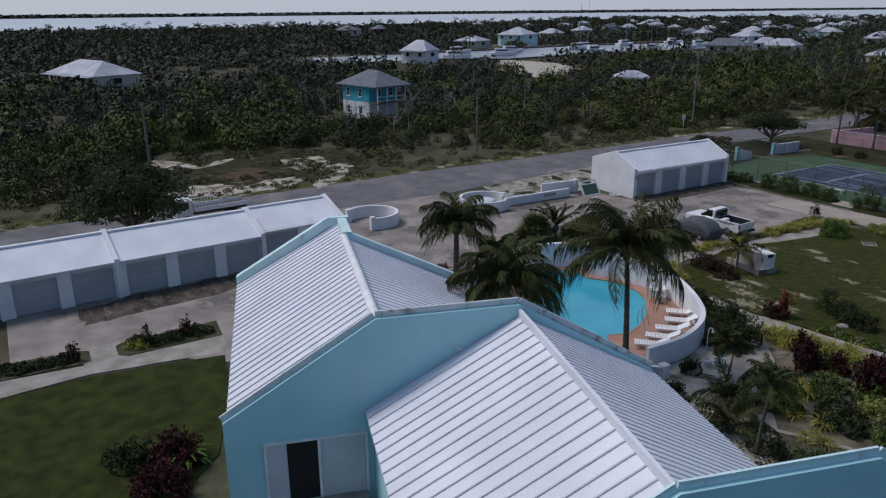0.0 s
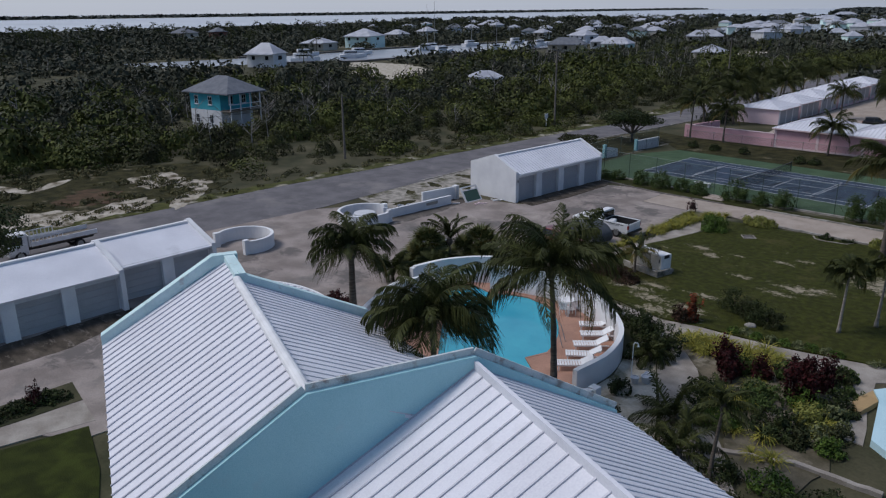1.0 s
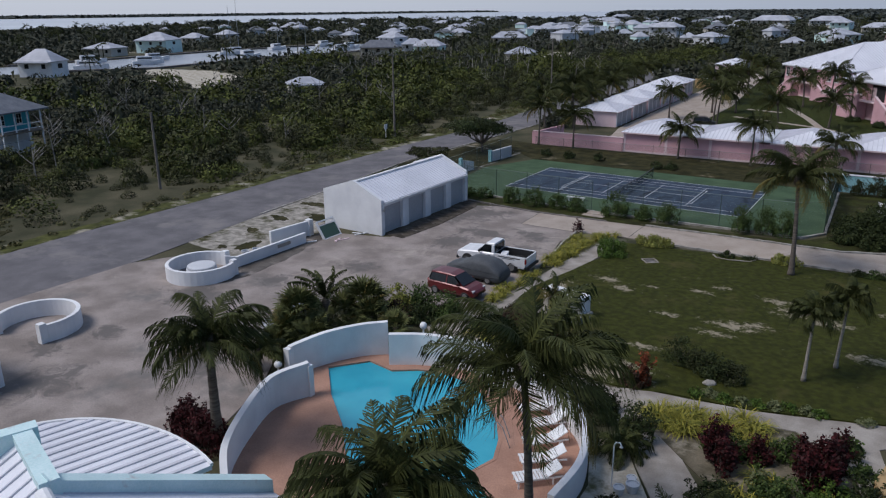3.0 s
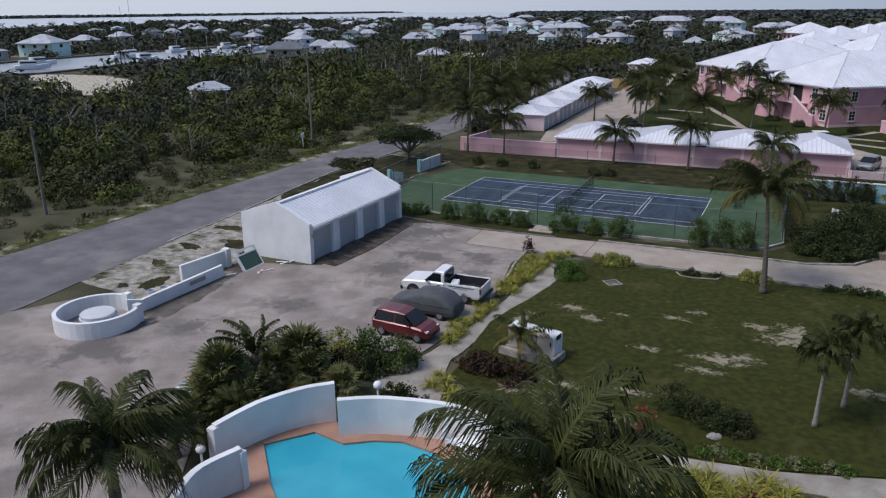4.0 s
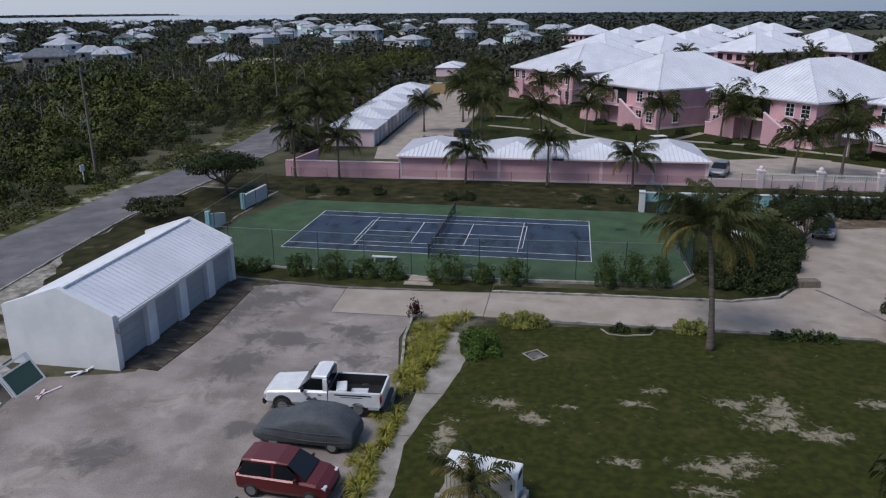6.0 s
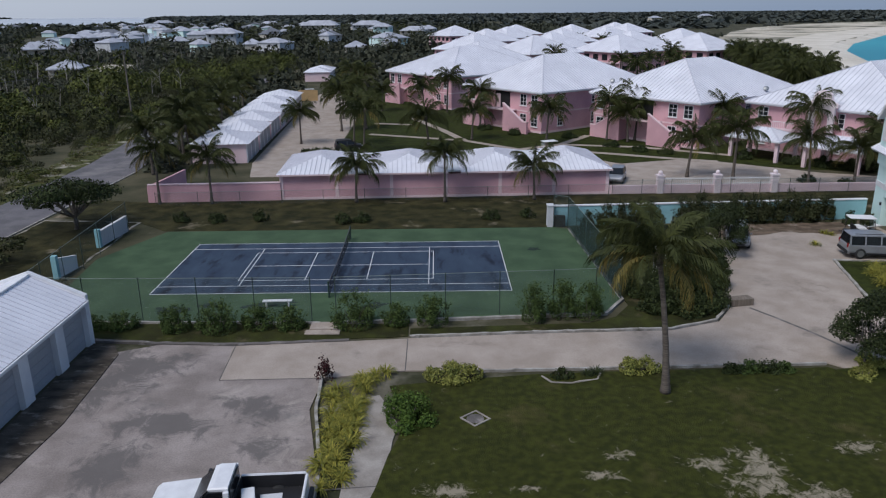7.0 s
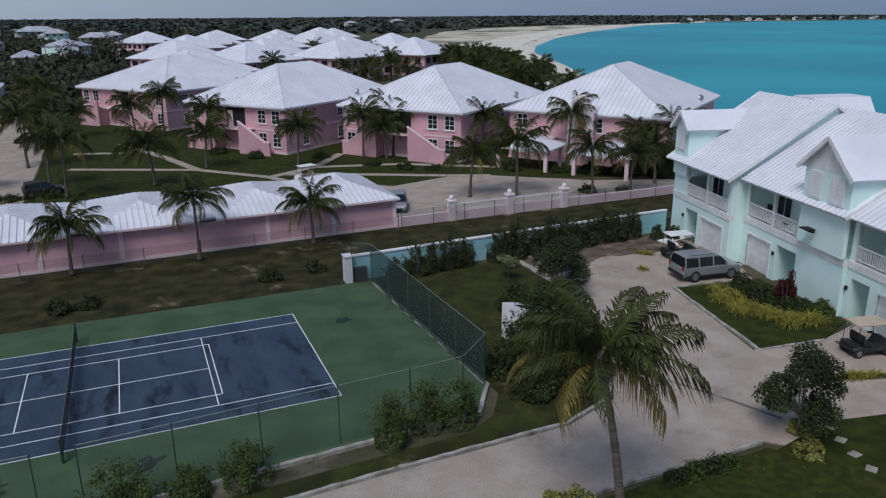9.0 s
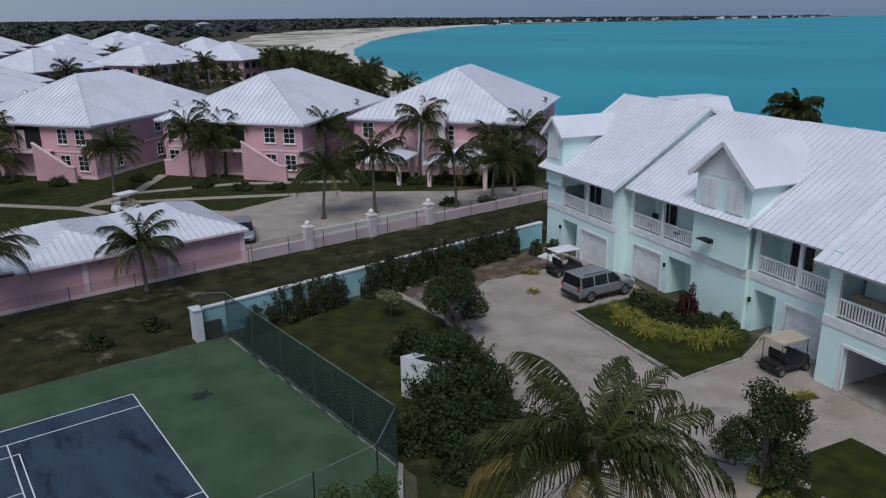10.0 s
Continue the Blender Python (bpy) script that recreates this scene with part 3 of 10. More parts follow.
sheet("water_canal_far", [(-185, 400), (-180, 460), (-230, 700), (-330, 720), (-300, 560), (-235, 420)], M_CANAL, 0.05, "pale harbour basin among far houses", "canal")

ROAD_L = [(-31.0, -150), (-32.2, -81), (-33.2, -66), (-34.6, -41), (-34.9, -20), (-35.3, -5), (-35.6, 8), (-35.3, 20), (-35.8, 40), (-38.0, 60), (-41.0, 90), (-44, 130), (-48, 220)]
ROAD_R = [(-22.5, -150), (-23.8, -81), (-24.4, -66), (-24.0, -41), (-26.6, -20), (-27.7, -11), (-29.0, 1), (-28.6, 14), (-28.2, 35), (-30.5, 60), (-34.0, 90), (-37, 130), (-41, 220)]
sheet("road", ROAD_L + ROAD_R[::-1], M_ASPHALT, 0.045, "worn grey asphalt road with sandy edges", "road")
# sandy verge left of the road, dry grass beyond it
sheet("verge", [(x - 3.2 - 1.2 * math.sin(0.35 * y), y) for x, y in ROAD_L] + [(x - 0.1, y) for x, y in ROAD_L[::-1]], M_VERGE, 0.03, "grassy roadside verge with sandy patches", "verge")
sheet("sand_clearing", [(-37, -58), (-39, -45), (-46, -39), (-54, -41), (-58, -48), (-59, -62), (-52, -68), (-44, -64)], M_ROUGHGRASS, 0.022, "weedy sandy clearing beside the road", "clearing")
sheet("sand_clearing_far", [(-128, 62), (-140, 78), (-165, 88), (-190, 84), (-180, 72), (-160, 66), (-150, 52), (-122, 48)], M_BARESAND, 0.02, "pale sandy clearing far in the scrub", "clearing")
sheet("sand_clearing_far", [(-96, 186), (-91, 188), (-99, 226), (-113, 230), (-108, 204)], M_BARESAND, 0.02, "pale lane winding out of the far scrub", "clearing")
sheet("planting_strip", [(-26.3, -36), (-26.0, -27), (-27.4, -11), (-28.6, 1), (-28.2, 13.5), (-19.2, 12.5), (-18.8, -27), (-17.6, -27.5), (-17.0, -38), (-19, -37)], M_STRIP, 0.032, "stony strip with weeds between road and building", "verge")
sheet("weedy_corner", worn_edge([(-27.6, -9.5), (-28.5, 1), (-28.1, 13.3), (-19.4, 12.3), (-19.0, -8), (-20.5, -14), (-24.5, -16)], 0.5), M_ROUGHGRASS, 0.036, "weedy grass corner between road and court", "grass")
sheet("parking_lot", [(-24.0, -81), (-24.4, -66), (-24.0, -42), (-22, -38.5), (-16, -38.5), (-15.8, -28), (-12.2, -27), (-11.4, -26.6), (-11.4, -14.5), (-8.5, -13.2), (-4.3, -13.5), (5.3, -12.8), (5.3, -16.7), (1.2, -17.4), (1.0, -20.5), (2.2, -26), (2.6, -30), (1.8, -36.5), (-3.5, -38), (-7, -42), (-6.2, -45.5), (-3.2, -48.2), (-1.7, -50.5), (-0.6, -53.8), (0.4, -57), (3, -59.5), (2.5, -71.5), (-1.8, -74.5), (-2.4, -81)], M_LOT, 0.06, "stained concrete parking lot with oil marks", "parking lot")
sheet("concrete_patch", [(-4.3, -13.5), (5.3, -12.8), (5.3, -16.7), (1.0, -17.4), (-4.0, -17.5)], M_DRIVE, 0.068, "clean pale concrete slab in the lot", "pavement")
sheet("driveway", [(5.3, -12.75), (12, -12.35), (20.4, -12.1), (23.6, -10.9), (25.2, -8.6), (27.0, -1.0), (29.3, 3.5), (29.2, 9.2), (36, 9.6), (44, 10.2), (44, 3), (42.0, -0.9), (40.4, -0.8), (35.9, -0.1), (33.7, -9.6), (38.2, -10.2), (42, -9), (41, -14.5), (34.6, -13.6), (33.5, -16.3), (40, -17), (39.5, -24), (31, -20), (27.2, -16.4), (12, -16.7), (5.3, -16.7)], M_DRIVE, 0.064, "pale concrete driveway with cracks and stains", "driveway")
sheet("lawn", [(4.6, -18.3), (12, -17.2), (27.0, -16.9), (30.6, -20.6), (38, -25), (38, -34.5), (25.4, -38.0), (22.5, -39.0), (19.4, -40.0), (15.6, -40.5), (13.0, -41.1), (11.0, -41.0), (8.2, -40.5), (4.3, -38.0), (3.6, -31), (5.4, -22)], M_DRYLAWN, 0.075, "mown lawn with bare sandy patches", "lawn")
sheet("garden_path", [(8, -41.2), (11, -41.2), (13, -41.3), (15.6, -40.6), (19.4, -40.1), (22.5, -39.1), (25.4, -38.1), (38, -34.6), (38, -36.4), (25.8, -39.5), (24.6, -40.6), (25.3, -44), (26.2, -47), (24.9, -47), (24.0, -43.6), (23.0, -42.4), (21.4, -40.9), (19.9, -41.1), (17.6, -42.2), (16.6, -44.0), (18.5, -46.8), (20.4, -49.4), (24, -54), (27, -57), (23, -58.5), (19.4, -51.8), (17.7, -49.3), (15.8, -46.4), (13.9, -43.3), (11.8, -42.4), (8, -42.4)], M_PATH, 0.05, "sandy concrete garden path", "path")
sheet("side_path", [(1.4, -20.3), (4.2, -19.2), (5.2, -22.0), (4.6, -26.5), (4.3, -31.0), (3.6, -36.5), (5.0, -40.8), (8, -41.2), (8, -42.2), (3, -42), (1.2, -40), (2.2, -36.2), (3.0, -31.0), (3.2, -26.5), (3.6, -22.5)], M_PATH, 0.066, "worn concrete footpath beside the parking lot", "path")
sheet("flower_bed_soil", [(15.6, -43.7), (16.4, -42.5), (17.9, -42.2), (20.0, -41.3), (21.3, -41.1), (22.8, -42.6), (23.8, -43.8), (24.8, -47.1), (26, -50), (25.5, -53.5), (23.5, -53), (20.6, -49.3), (18.8, -46.7)], M_BEDSOIL, 0.07, "dark soil of a flower bed", "flower bed")
sheet("flower_bed_soil", [(25.9, -39.7), (24.8, -40.5), (25.5, -43.2), (38, -42), (38, -36.6)], M_BEDSOIL, 0.055, "dark soil of a flower bed", "flower bed")
sheet("pool_bed_soil", [(14.9, -44.6), (16.0, -46.9), (17.6, -49.4), (19.2, -51.9), (22.6, -58.4), (17, -60), (15, -55.2), (16.4, -52.2), (15.2, -52.3), (15.1, -49.4), (14.0, -46.5)], M_BARESAND, 0.045, "sandy ground between pool wall and path", "flower bed")
sheet("front_lawn", [(1.6, -70.8), (5.4, -71.6), (11, -73.6), (14, -76.5), (20, -90), (2, -90), (0.8, -81.8), (0.5, -77.4)], M_LAWN, 0.075, "even dark green lawn", "lawn")
sheet("front_path", [(-1.0, -70.2), (1.3, -70.4), (0.2, -77.4), (0.7, -81.8), (2.0, -90), (0.5, -90), (-1.3, -81.8), (-1.0, -77.4)], M_PATH, 0.07, "pale curved concrete footpath", "path")
sheet("front_bed_soil", [(-3.4, -70.0), (-1.1, -70.2), (-1.1, -75.5), (-1.4, -75.85), (-2.7, -75.8), (-3.05, -75.4)], M_SOIL, 0.08, "dark soil strip with shrubs", "flower bed")
sheet("front_bed_soil", [(-1.25, -77.6), (-1.4, -81.8), (-1.0, -88), (-4.0, -88), (-3.1, -77.6), (-2.8, -77.15), (-1.5, -77.2)], M_SOIL, 0.08, "dark soil strip with shrubs", "flower bed")
sheet("front_walk", [(-3.3, -75.3), (-0.95, -75.4), (-0.95, -77.6), (-3.3, -77.6)], M_PATH, 0.0665, "pale concrete gap between the front beds", "path")
sheet("grass_strip", [(-28.0, 14.5), (-19.2, 12.3), (-16.2, 9.6), (17.2, 9.6), (17.4, 11.0), (44.5, 11.4), (60, 12.5), (60, 22), (43, 21.3), (24, 21.2), (-8.2, 20.2), (-21.1, 19.7), (-26.8, 21)], M_ROUGHGRASS, 0.028, "rough dry grass strip below the pink wall", "grass")
sheet("court_lawn", [(18.9, -8.2), (18.3, 9.0), (29.0, 9.6), (29.1, 3.6), (26.8, -1.0), (25.0, -8.5), (23.5, -10.8), (20.3, -11.9), (12, -12.15), (5.4, -12.5), (5.4, -11.4), (16, -10.9), (17.7, -10.0)], M_DRYGREEN, 0.068, "grass between the court fence and the driveway", "lawn")
sheet("court_bed", [(-14.2, -10.2), (-13.5, -12.2), (-8.7, -12.9), (-4.3, -13.2), (5.3, -12.4), (5.3, -10.7)], M_DRYGREEN, 0.05, "stony weedy bed along the court fence", "flower bed")
sheet("leaf_litter", worn_edge([(29.4, 5.5), (29.6, 9.3), (36, 9.9), (43.8, 10.3), (43.6, 7.0), (39.0, 6.2), (35.5, 7.2), (32.5, 6.2)], 0.5), M_LITTER, 0.0685, "brown soil and leaf litter at the drive end", "leaf litter")
sheet("house_garden", [(33.6, -9.5), (35.9, -0.25), (40.4, -0.85), (42.4, -1.2), (41.4, -8.7), (38.2, -10.0)], M_LAWN, 0.075, "small lawn before the pale aqua house", "lawn")
sheet("drive_pad", [(33.9, -9.7), (38.2, -10.1), (43.5, -8.6), (42.0, -16.0), (40.5, -25.0), (30.0, -25.0), (28.0, -17.0), (33.0, -16.0)], M_DRIVE, 0.058, "pale stained concrete before the garages", "driveway")
sheet("corner_lawn", [(31.1, -16.4), (35.0, -17.2), (34.9, -18.1), (33.7, -24.1), (30.0, -26.0), (27.2, -17.2)], M_LAWN, 0.0725, "lawn corner beside the driveway", "lawn")
sheet("planting_gap", [(34.6, -13.7), (37.3, -14.7), (37.6, -14.2), (35.0, -13.3)], M_SOIL, 0.069, "narrow soil strip between the garage drives", "flower bed")
sheet("pink_lawn", [(-6, 33), (-6.4, 75), (-14, 145), (10, 150), (70, 90), (90, 60), (62, 28), (47, 33), (41, 37), (31, 36), (18, 44), (10, 36)], M_LAWN, 0.04, "dark green lawn round the pink houses", "lawn")
sheet("pink_lot", [(-14.0, 31), (-15.6, 39), (-18.4, 90), (-20, 152), (-14, 152), (-6.6, 75), (-6.2, 33), (-6, 31)], M_DRIVE, 0.05, "pale concrete yard before a row of garages", "parking lot")
sheet("pink_drive", [(-6, 31.4), (10, 32.5), (18, 42), (24, 42.5), (29, 36.3), (37, 38.6), (41, 37), (50, 30), (58, 27), (58, 21.6), (24.5, 21.8), (24.5, 31.4)], M_DRIVE, 0.052, "pale concrete forecourt behind the gate", "driveway")
for k, path in enumerate(([(-3, 60.8), (11, 54.2), (18, 46.5), (19.5, 43)], [(18, 46.5), (24, 50), (29.3, 57.5)], [(19.5, 47.5), (29, 43), (37, 38.7), (41, 37)], [(24, 50), (34, 47.5), (44, 41)], [(11, 54.2), (8, 64), (3, 78)], [(3, 70), (-3, 72)])):
    left, right = [], []
    for i, p in enumerate(path):
        a, b = Vector(path[max(i - 1, 0)]), Vector(path[min(i + 1, len(path) - 1)])
        d = (b - a).normalized() * 0.55
        left.append((p[0] - d.y, p[1] + d.x))
        right.append((p[0] + d.y, p[1] - d.x))
    sheet("lawn_path", left + right[::-1], M_DRIVE, 0.056 + 0.004 * k, "pale concrete path across the lawn", "path")

# tennis court
sheet("court_surface", [(-14.6, -9.9), (-0.6, -10.4), (1.4, -10.4), (17.2, -9.5), (18.6, -7.4), (18.0, 8.7), (17.0, 9.3), (-15.7, 9.2), (-18.6, 2.0), (-17.8, -6.0)], M_GREEN, 0.085, "worn green tennis court surface", "tennis court")
sheet("court_play_area", [(-11.9, -5.5), (11.9, -5.5), (11.9, 5.5), (-11.9, 5.5)], M_BLUE, 0.091, "dark blue playing area with damp stains", "tennis court", z0=-0.1)
bm = bmesh.new()
LW = 0.027
for x0, x1, y in ((-11.9, 11.9, -5.485), (-11.9, 11.9, 5.485), (-11.9, 11.9, -4.115), (-11.9, 11.9, 4.115), (-6.4, 6.4, 0), (-6.705, 6.705, 3.05), (-6.705, 6.705, -3.05)):
    box(bm, x0, x1, y - LW, y + LW, 0.088, 0.097)
for x, y0, y1 in ((-11.885, -5.5, 5.5), (11.885, -5.5, 5.5), (-6.4, -4.1, 4.1), (6.4, -4.1, 4.1), (-6.705, -3.05, 3.05), (6.705, -3.05, 3.05), (-2.134, -3.05, 3.05), (2.134, -3.05, 3.05)):
    box(bm, x - LW, x + LW, y0, y1, 0.088, 0.099)
tagged(part("court_lines", bm, M_LINE, kind="structure"), "white painted court lines", "court lines")

# ---- the aqua terrace of houses below the camera ----
UU, VV = Vector((0.955, -0.297)), Vector((0.297, 0.955))


def uv(u, v, z, o=(20.82, -65.25)):
    """A place in the terrace's own axes: u along the ridges, v across them."""
    return (o[0] + UU.x * u + VV.x * v, o[1] + UU.y * u + VV.y * v, z)


def upright(bm, line, thick, normal):
    """An upright sheet with the outline given by points in space, all in one plane, thick along normal."""
    n = Vector(normal) * thick
    a = [bm.verts.new(Vector(p)) for p in line]
    b = [bm.verts.new(Vector(p) + n) for p in line]
    bm.faces.new(a)
    bm.faces.new(b[::-1])
    k = len(line)
    for i in range(k):
        bm.faces.new((a[i], a[(i + 1) % k], b[(i + 1) % k], b[i]))
    return bm


def ruled(bm, e0, e1, r0, r1, n, thick):
    """A slightly twisted slope as n strips from eave to ridge."""
    e0, e1, r0, r1 = (Vector(p) for p in (e0, e1, r0, r1))
    down = Vector((0, 0, -thick))
    rows = []
    for i in range(n + 1):
        a, b = e0.lerp(e1, i / n), r0.lerp(r1, i / n)
        rows.append([bm.verts.new(p) for p in (a, b, b + down, a + down)])
    for p, q in zip(rows, rows[1:]):
        for k in range(4):
            bm.faces.new((p[k], q[k], q[(k + 1) % 4], p[(k + 1) % 4]))
    bm.faces.new(rows[0])
    bm.faces.new(rows[-1][::-1])
    bmesh.ops.recalc_face_normals(bm, faces=bm.faces)
    return bm


def seam_roof(parent, name, e0, e1, r0, r1, step, label="", thick=0.12, fine=False):
    n = max(2, int((Vector(e1) - Vector(e0)).length / step))
    sheet_ob = part(name, ruled(bmesh.new(), e0, e1, r0, r1, n, thick), M_ROOF, parent, label)
    low = step < 0.31 or fine
    part("roof_rib", ribs(bmesh.new(), e0, e1, r0, r1, step, 0.026 if low else 0.045, 0.06 if low else 0.05), M_PALERIB if low else M_ROOFRIB, sheet_ob, "raised grey standing seams", kind="stuff")
    return sheet_ob


def terrace():
    # house A, the far one, with its bent end parapet
    a = thing("house", pose(0, 0, 0), "aqua stucco house with a white ribbed metal roof and parapet gables", "house", "aqua terrace houses")
    e_l0, e_l1 = (5.3, -70.7, 5.35), (17.8, -74.65, 5.35)
    ap0, ap1 = (6.95, -65.95, 8.2), (19.4, -69.85, 8.45)
    apr = (9.5, -66.74, 8.25)
    e_r0, e_r1 = (10.5, -61.35, 5.35), (22.0, -63.0, 5.35)
    seam_roof(a, "roof", e_l0, e_l1, ap0, ap1, 0.47)
    seam_roof(a, "roof", e_r0, e_r1, apr, ap1, 0.43, fine=True)
    bm = bmesh.new()
    tube(bm, [(9.6, -66.77, 8.27), (14.5, -68.3, 8.38), (19.4, -69.85, 8.48)], [0.17, 0.17, 0.17], 12)
    part("ridge_cap", bm, M_TRIM, a)
    # stepped end: the gable's two halves stand apart, joined by a short wall along the ridge
    runs = (((5.3, -70.7, 5.35), (6.88, -66.44, 8.1), 0.3), ((6.88, -66.44, 8.1), (7.24, -65.5, 8.1), 0.3), ((9.5, -66.6, 8.1), (10.5, -61.35, 5.35), 0.3))
    for p, q, thick in runs:
        p, q = Vector(p), Vector(q)
        d = (q - p).xy.normalized()
        bm = upright(bmesh.new(), [Vector((p.x, p.y, 0)), Vector((q.x, q.y, 0)), q - Vector((0, 0, 0.1)), p - Vector((0, 0, 0.1))], thick, (-d.y, d.x, 0))
        part("gable_wall", bm, M_AQUA, a)
    bm = upright(bmesh.new(), [(7.0, -65.6, 0), (9.5, -66.4, 0), (9.5, -66.4, 8.0), (7.0, -65.6, 8.0)], 0.3, (-0.297, -0.955, 0))
    part("gable_wall", bm, M_AQUA, a)
    for p, q, thick in runs:
        p, q = Vector(p), Vector(q)
        d = (q - p).xy.normalized()
        n = Vector((-d.y, d.x, 0))
        lo, up = Vector((0, 0, -0.1)), Vector((0, 0, 0.4))
        bm = upright(bmesh.new(), [p + lo - n * 0.04, q + lo - n * 0.04, q + up - n * 0.04, p + up - n * 0.04], thick + 0.08, n)
        part("parapet", bm, M_COPING, a, "pale aqua parapet")
    part("parapet", upright(bmesh.new(), [(7.0, -65.56, 7.9), (9.62, -66.38, 7.9), (9.62, -66.38, 8.47), (7.0, -65.56, 8.47)], 0.42, (-0.297, -0.955, 0)), M_COPING, a, "pale aqua parapet")
    bm = bmesh.new()
    slab(bm, [(5.5, -70.6), (17.8, -74.4), (22, -63.4), (10.65, -61.65), (9.7, -66.6), (7.15, -65.9)], 0, 5.2)
    part("wall", bm, M_AQUA, a)
    # the wall between A and B, with its stepped top
    w = thing("house", pose(0, 0, 0), "aqua stucco house with a tall parapet wall and white ribbed roof", "house", "aqua terrace houses")
    nb = (UU.x, UU.y, 0)
    line = [uv(-0.15, -9.95, 0), uv(-0.15, -9.95, 5.5), uv(-0.15, -4.9, 8.62), uv(-0.15, 0.0, 8.62), uv(-0.15, 5.2, 5.55), uv(-0.15, 5.2, 0)]
    part("gable_wall", upright(bmesh.new(), line, 0.32, nb), M_AQUA, w)
    for p, q in zip(line[1:4], line[2:5]):
        bm = bmesh.new()
        plank(bm, Vector(p) + Vector(nb) * 0.16 + Vector((0, 0, 0.03)), Vector(q) + Vector(nb) * 0.16 + Vector((0, 0, 0.03)), 0.07, 0.38)
        part("coping", bm, M_WORNCAP, w, "peeling whitish parapet coping")
    lowp = 5.35
    seam_roof(w, "roof", uv(0.17, -5.35, lowp), uv(10.1, -5.35, lowp), uv(0.17, 0, 8.25), uv(10.1, 0, 8.25), 0.52)
    seam_roof(w, "roof", uv(0.17, 5.35, lowp), uv(10.1, 5.35, lowp), uv(0.17, 0, 8.25), uv(10.1, 0, 8.25), 0.30)
    bm = bmesh.new()
    plank(bm, uv(0.17, 0, 8.3), uv(10.1, 0, 8.3), 0.12, 0.36)
    part("ridge_cap", bm, M_ROOF, w)
    bm = bmesh.new()
    slab(bm, [uv(0.2, -5.1, 0)[:2], uv(10, -5.1, 0)[:2], uv(10, 5.1, 0)[:2], uv(0.2, 5.1, 0)[:2]], 0, 5.25)
    part("wall", bm, M_AQUA, w)
    # house C with the next wall
    c = thing("house", pose(0, 0, 0), "aqua stucco house with a tall flat-topped parapet wall", "house", "aqua terrace houses")
    line = [uv(10.1, -5.2, 0), uv(10.1, -5.2, 5.5), uv(10.1, 0.0, 8.42), uv(10.1, 5.0, 8.48), uv(10.1, 10.2, 5.55), uv(10.1, 10.2, 0)]
    part("gable_wall", upright(bmesh.new(), line, 0.32, nb), M_AQUA, c)
    for p, q in zip(line[1:4], line[2:5]):
        bm = bmesh.new()
        plank(bm, Vector(p) + Vector(nb) * 0.16 + Vector((0, 0, 0.03)), Vector(q) + Vector(nb) * 0.16 + Vector((0, 0, 0.03)), 0.07, 0.38)
        part("coping", bm, M_COPING, c, "pale aqua parapet coping")


terrace()


# ---- white garages ----
def door_leaf(x, y0, y1, h, n=5):
    """A sectional door: one skin whose sections step back at the joints."""
    prof = [(x - 0.06, 0.03)]
    for k in range(n):
        a, b = 0.03 + (h - 0.03) * k / n, 0.03 + (h - 0.03) * (k + 1) / n
        prof += [(x, a), (x, b - 0.03), (x - 0.025, b - 0.03), (x - 0.025, b)]
    prof.append((x - 0.06, h))
    return extrude_xz(bmesh.new(), prof, y0, y1)


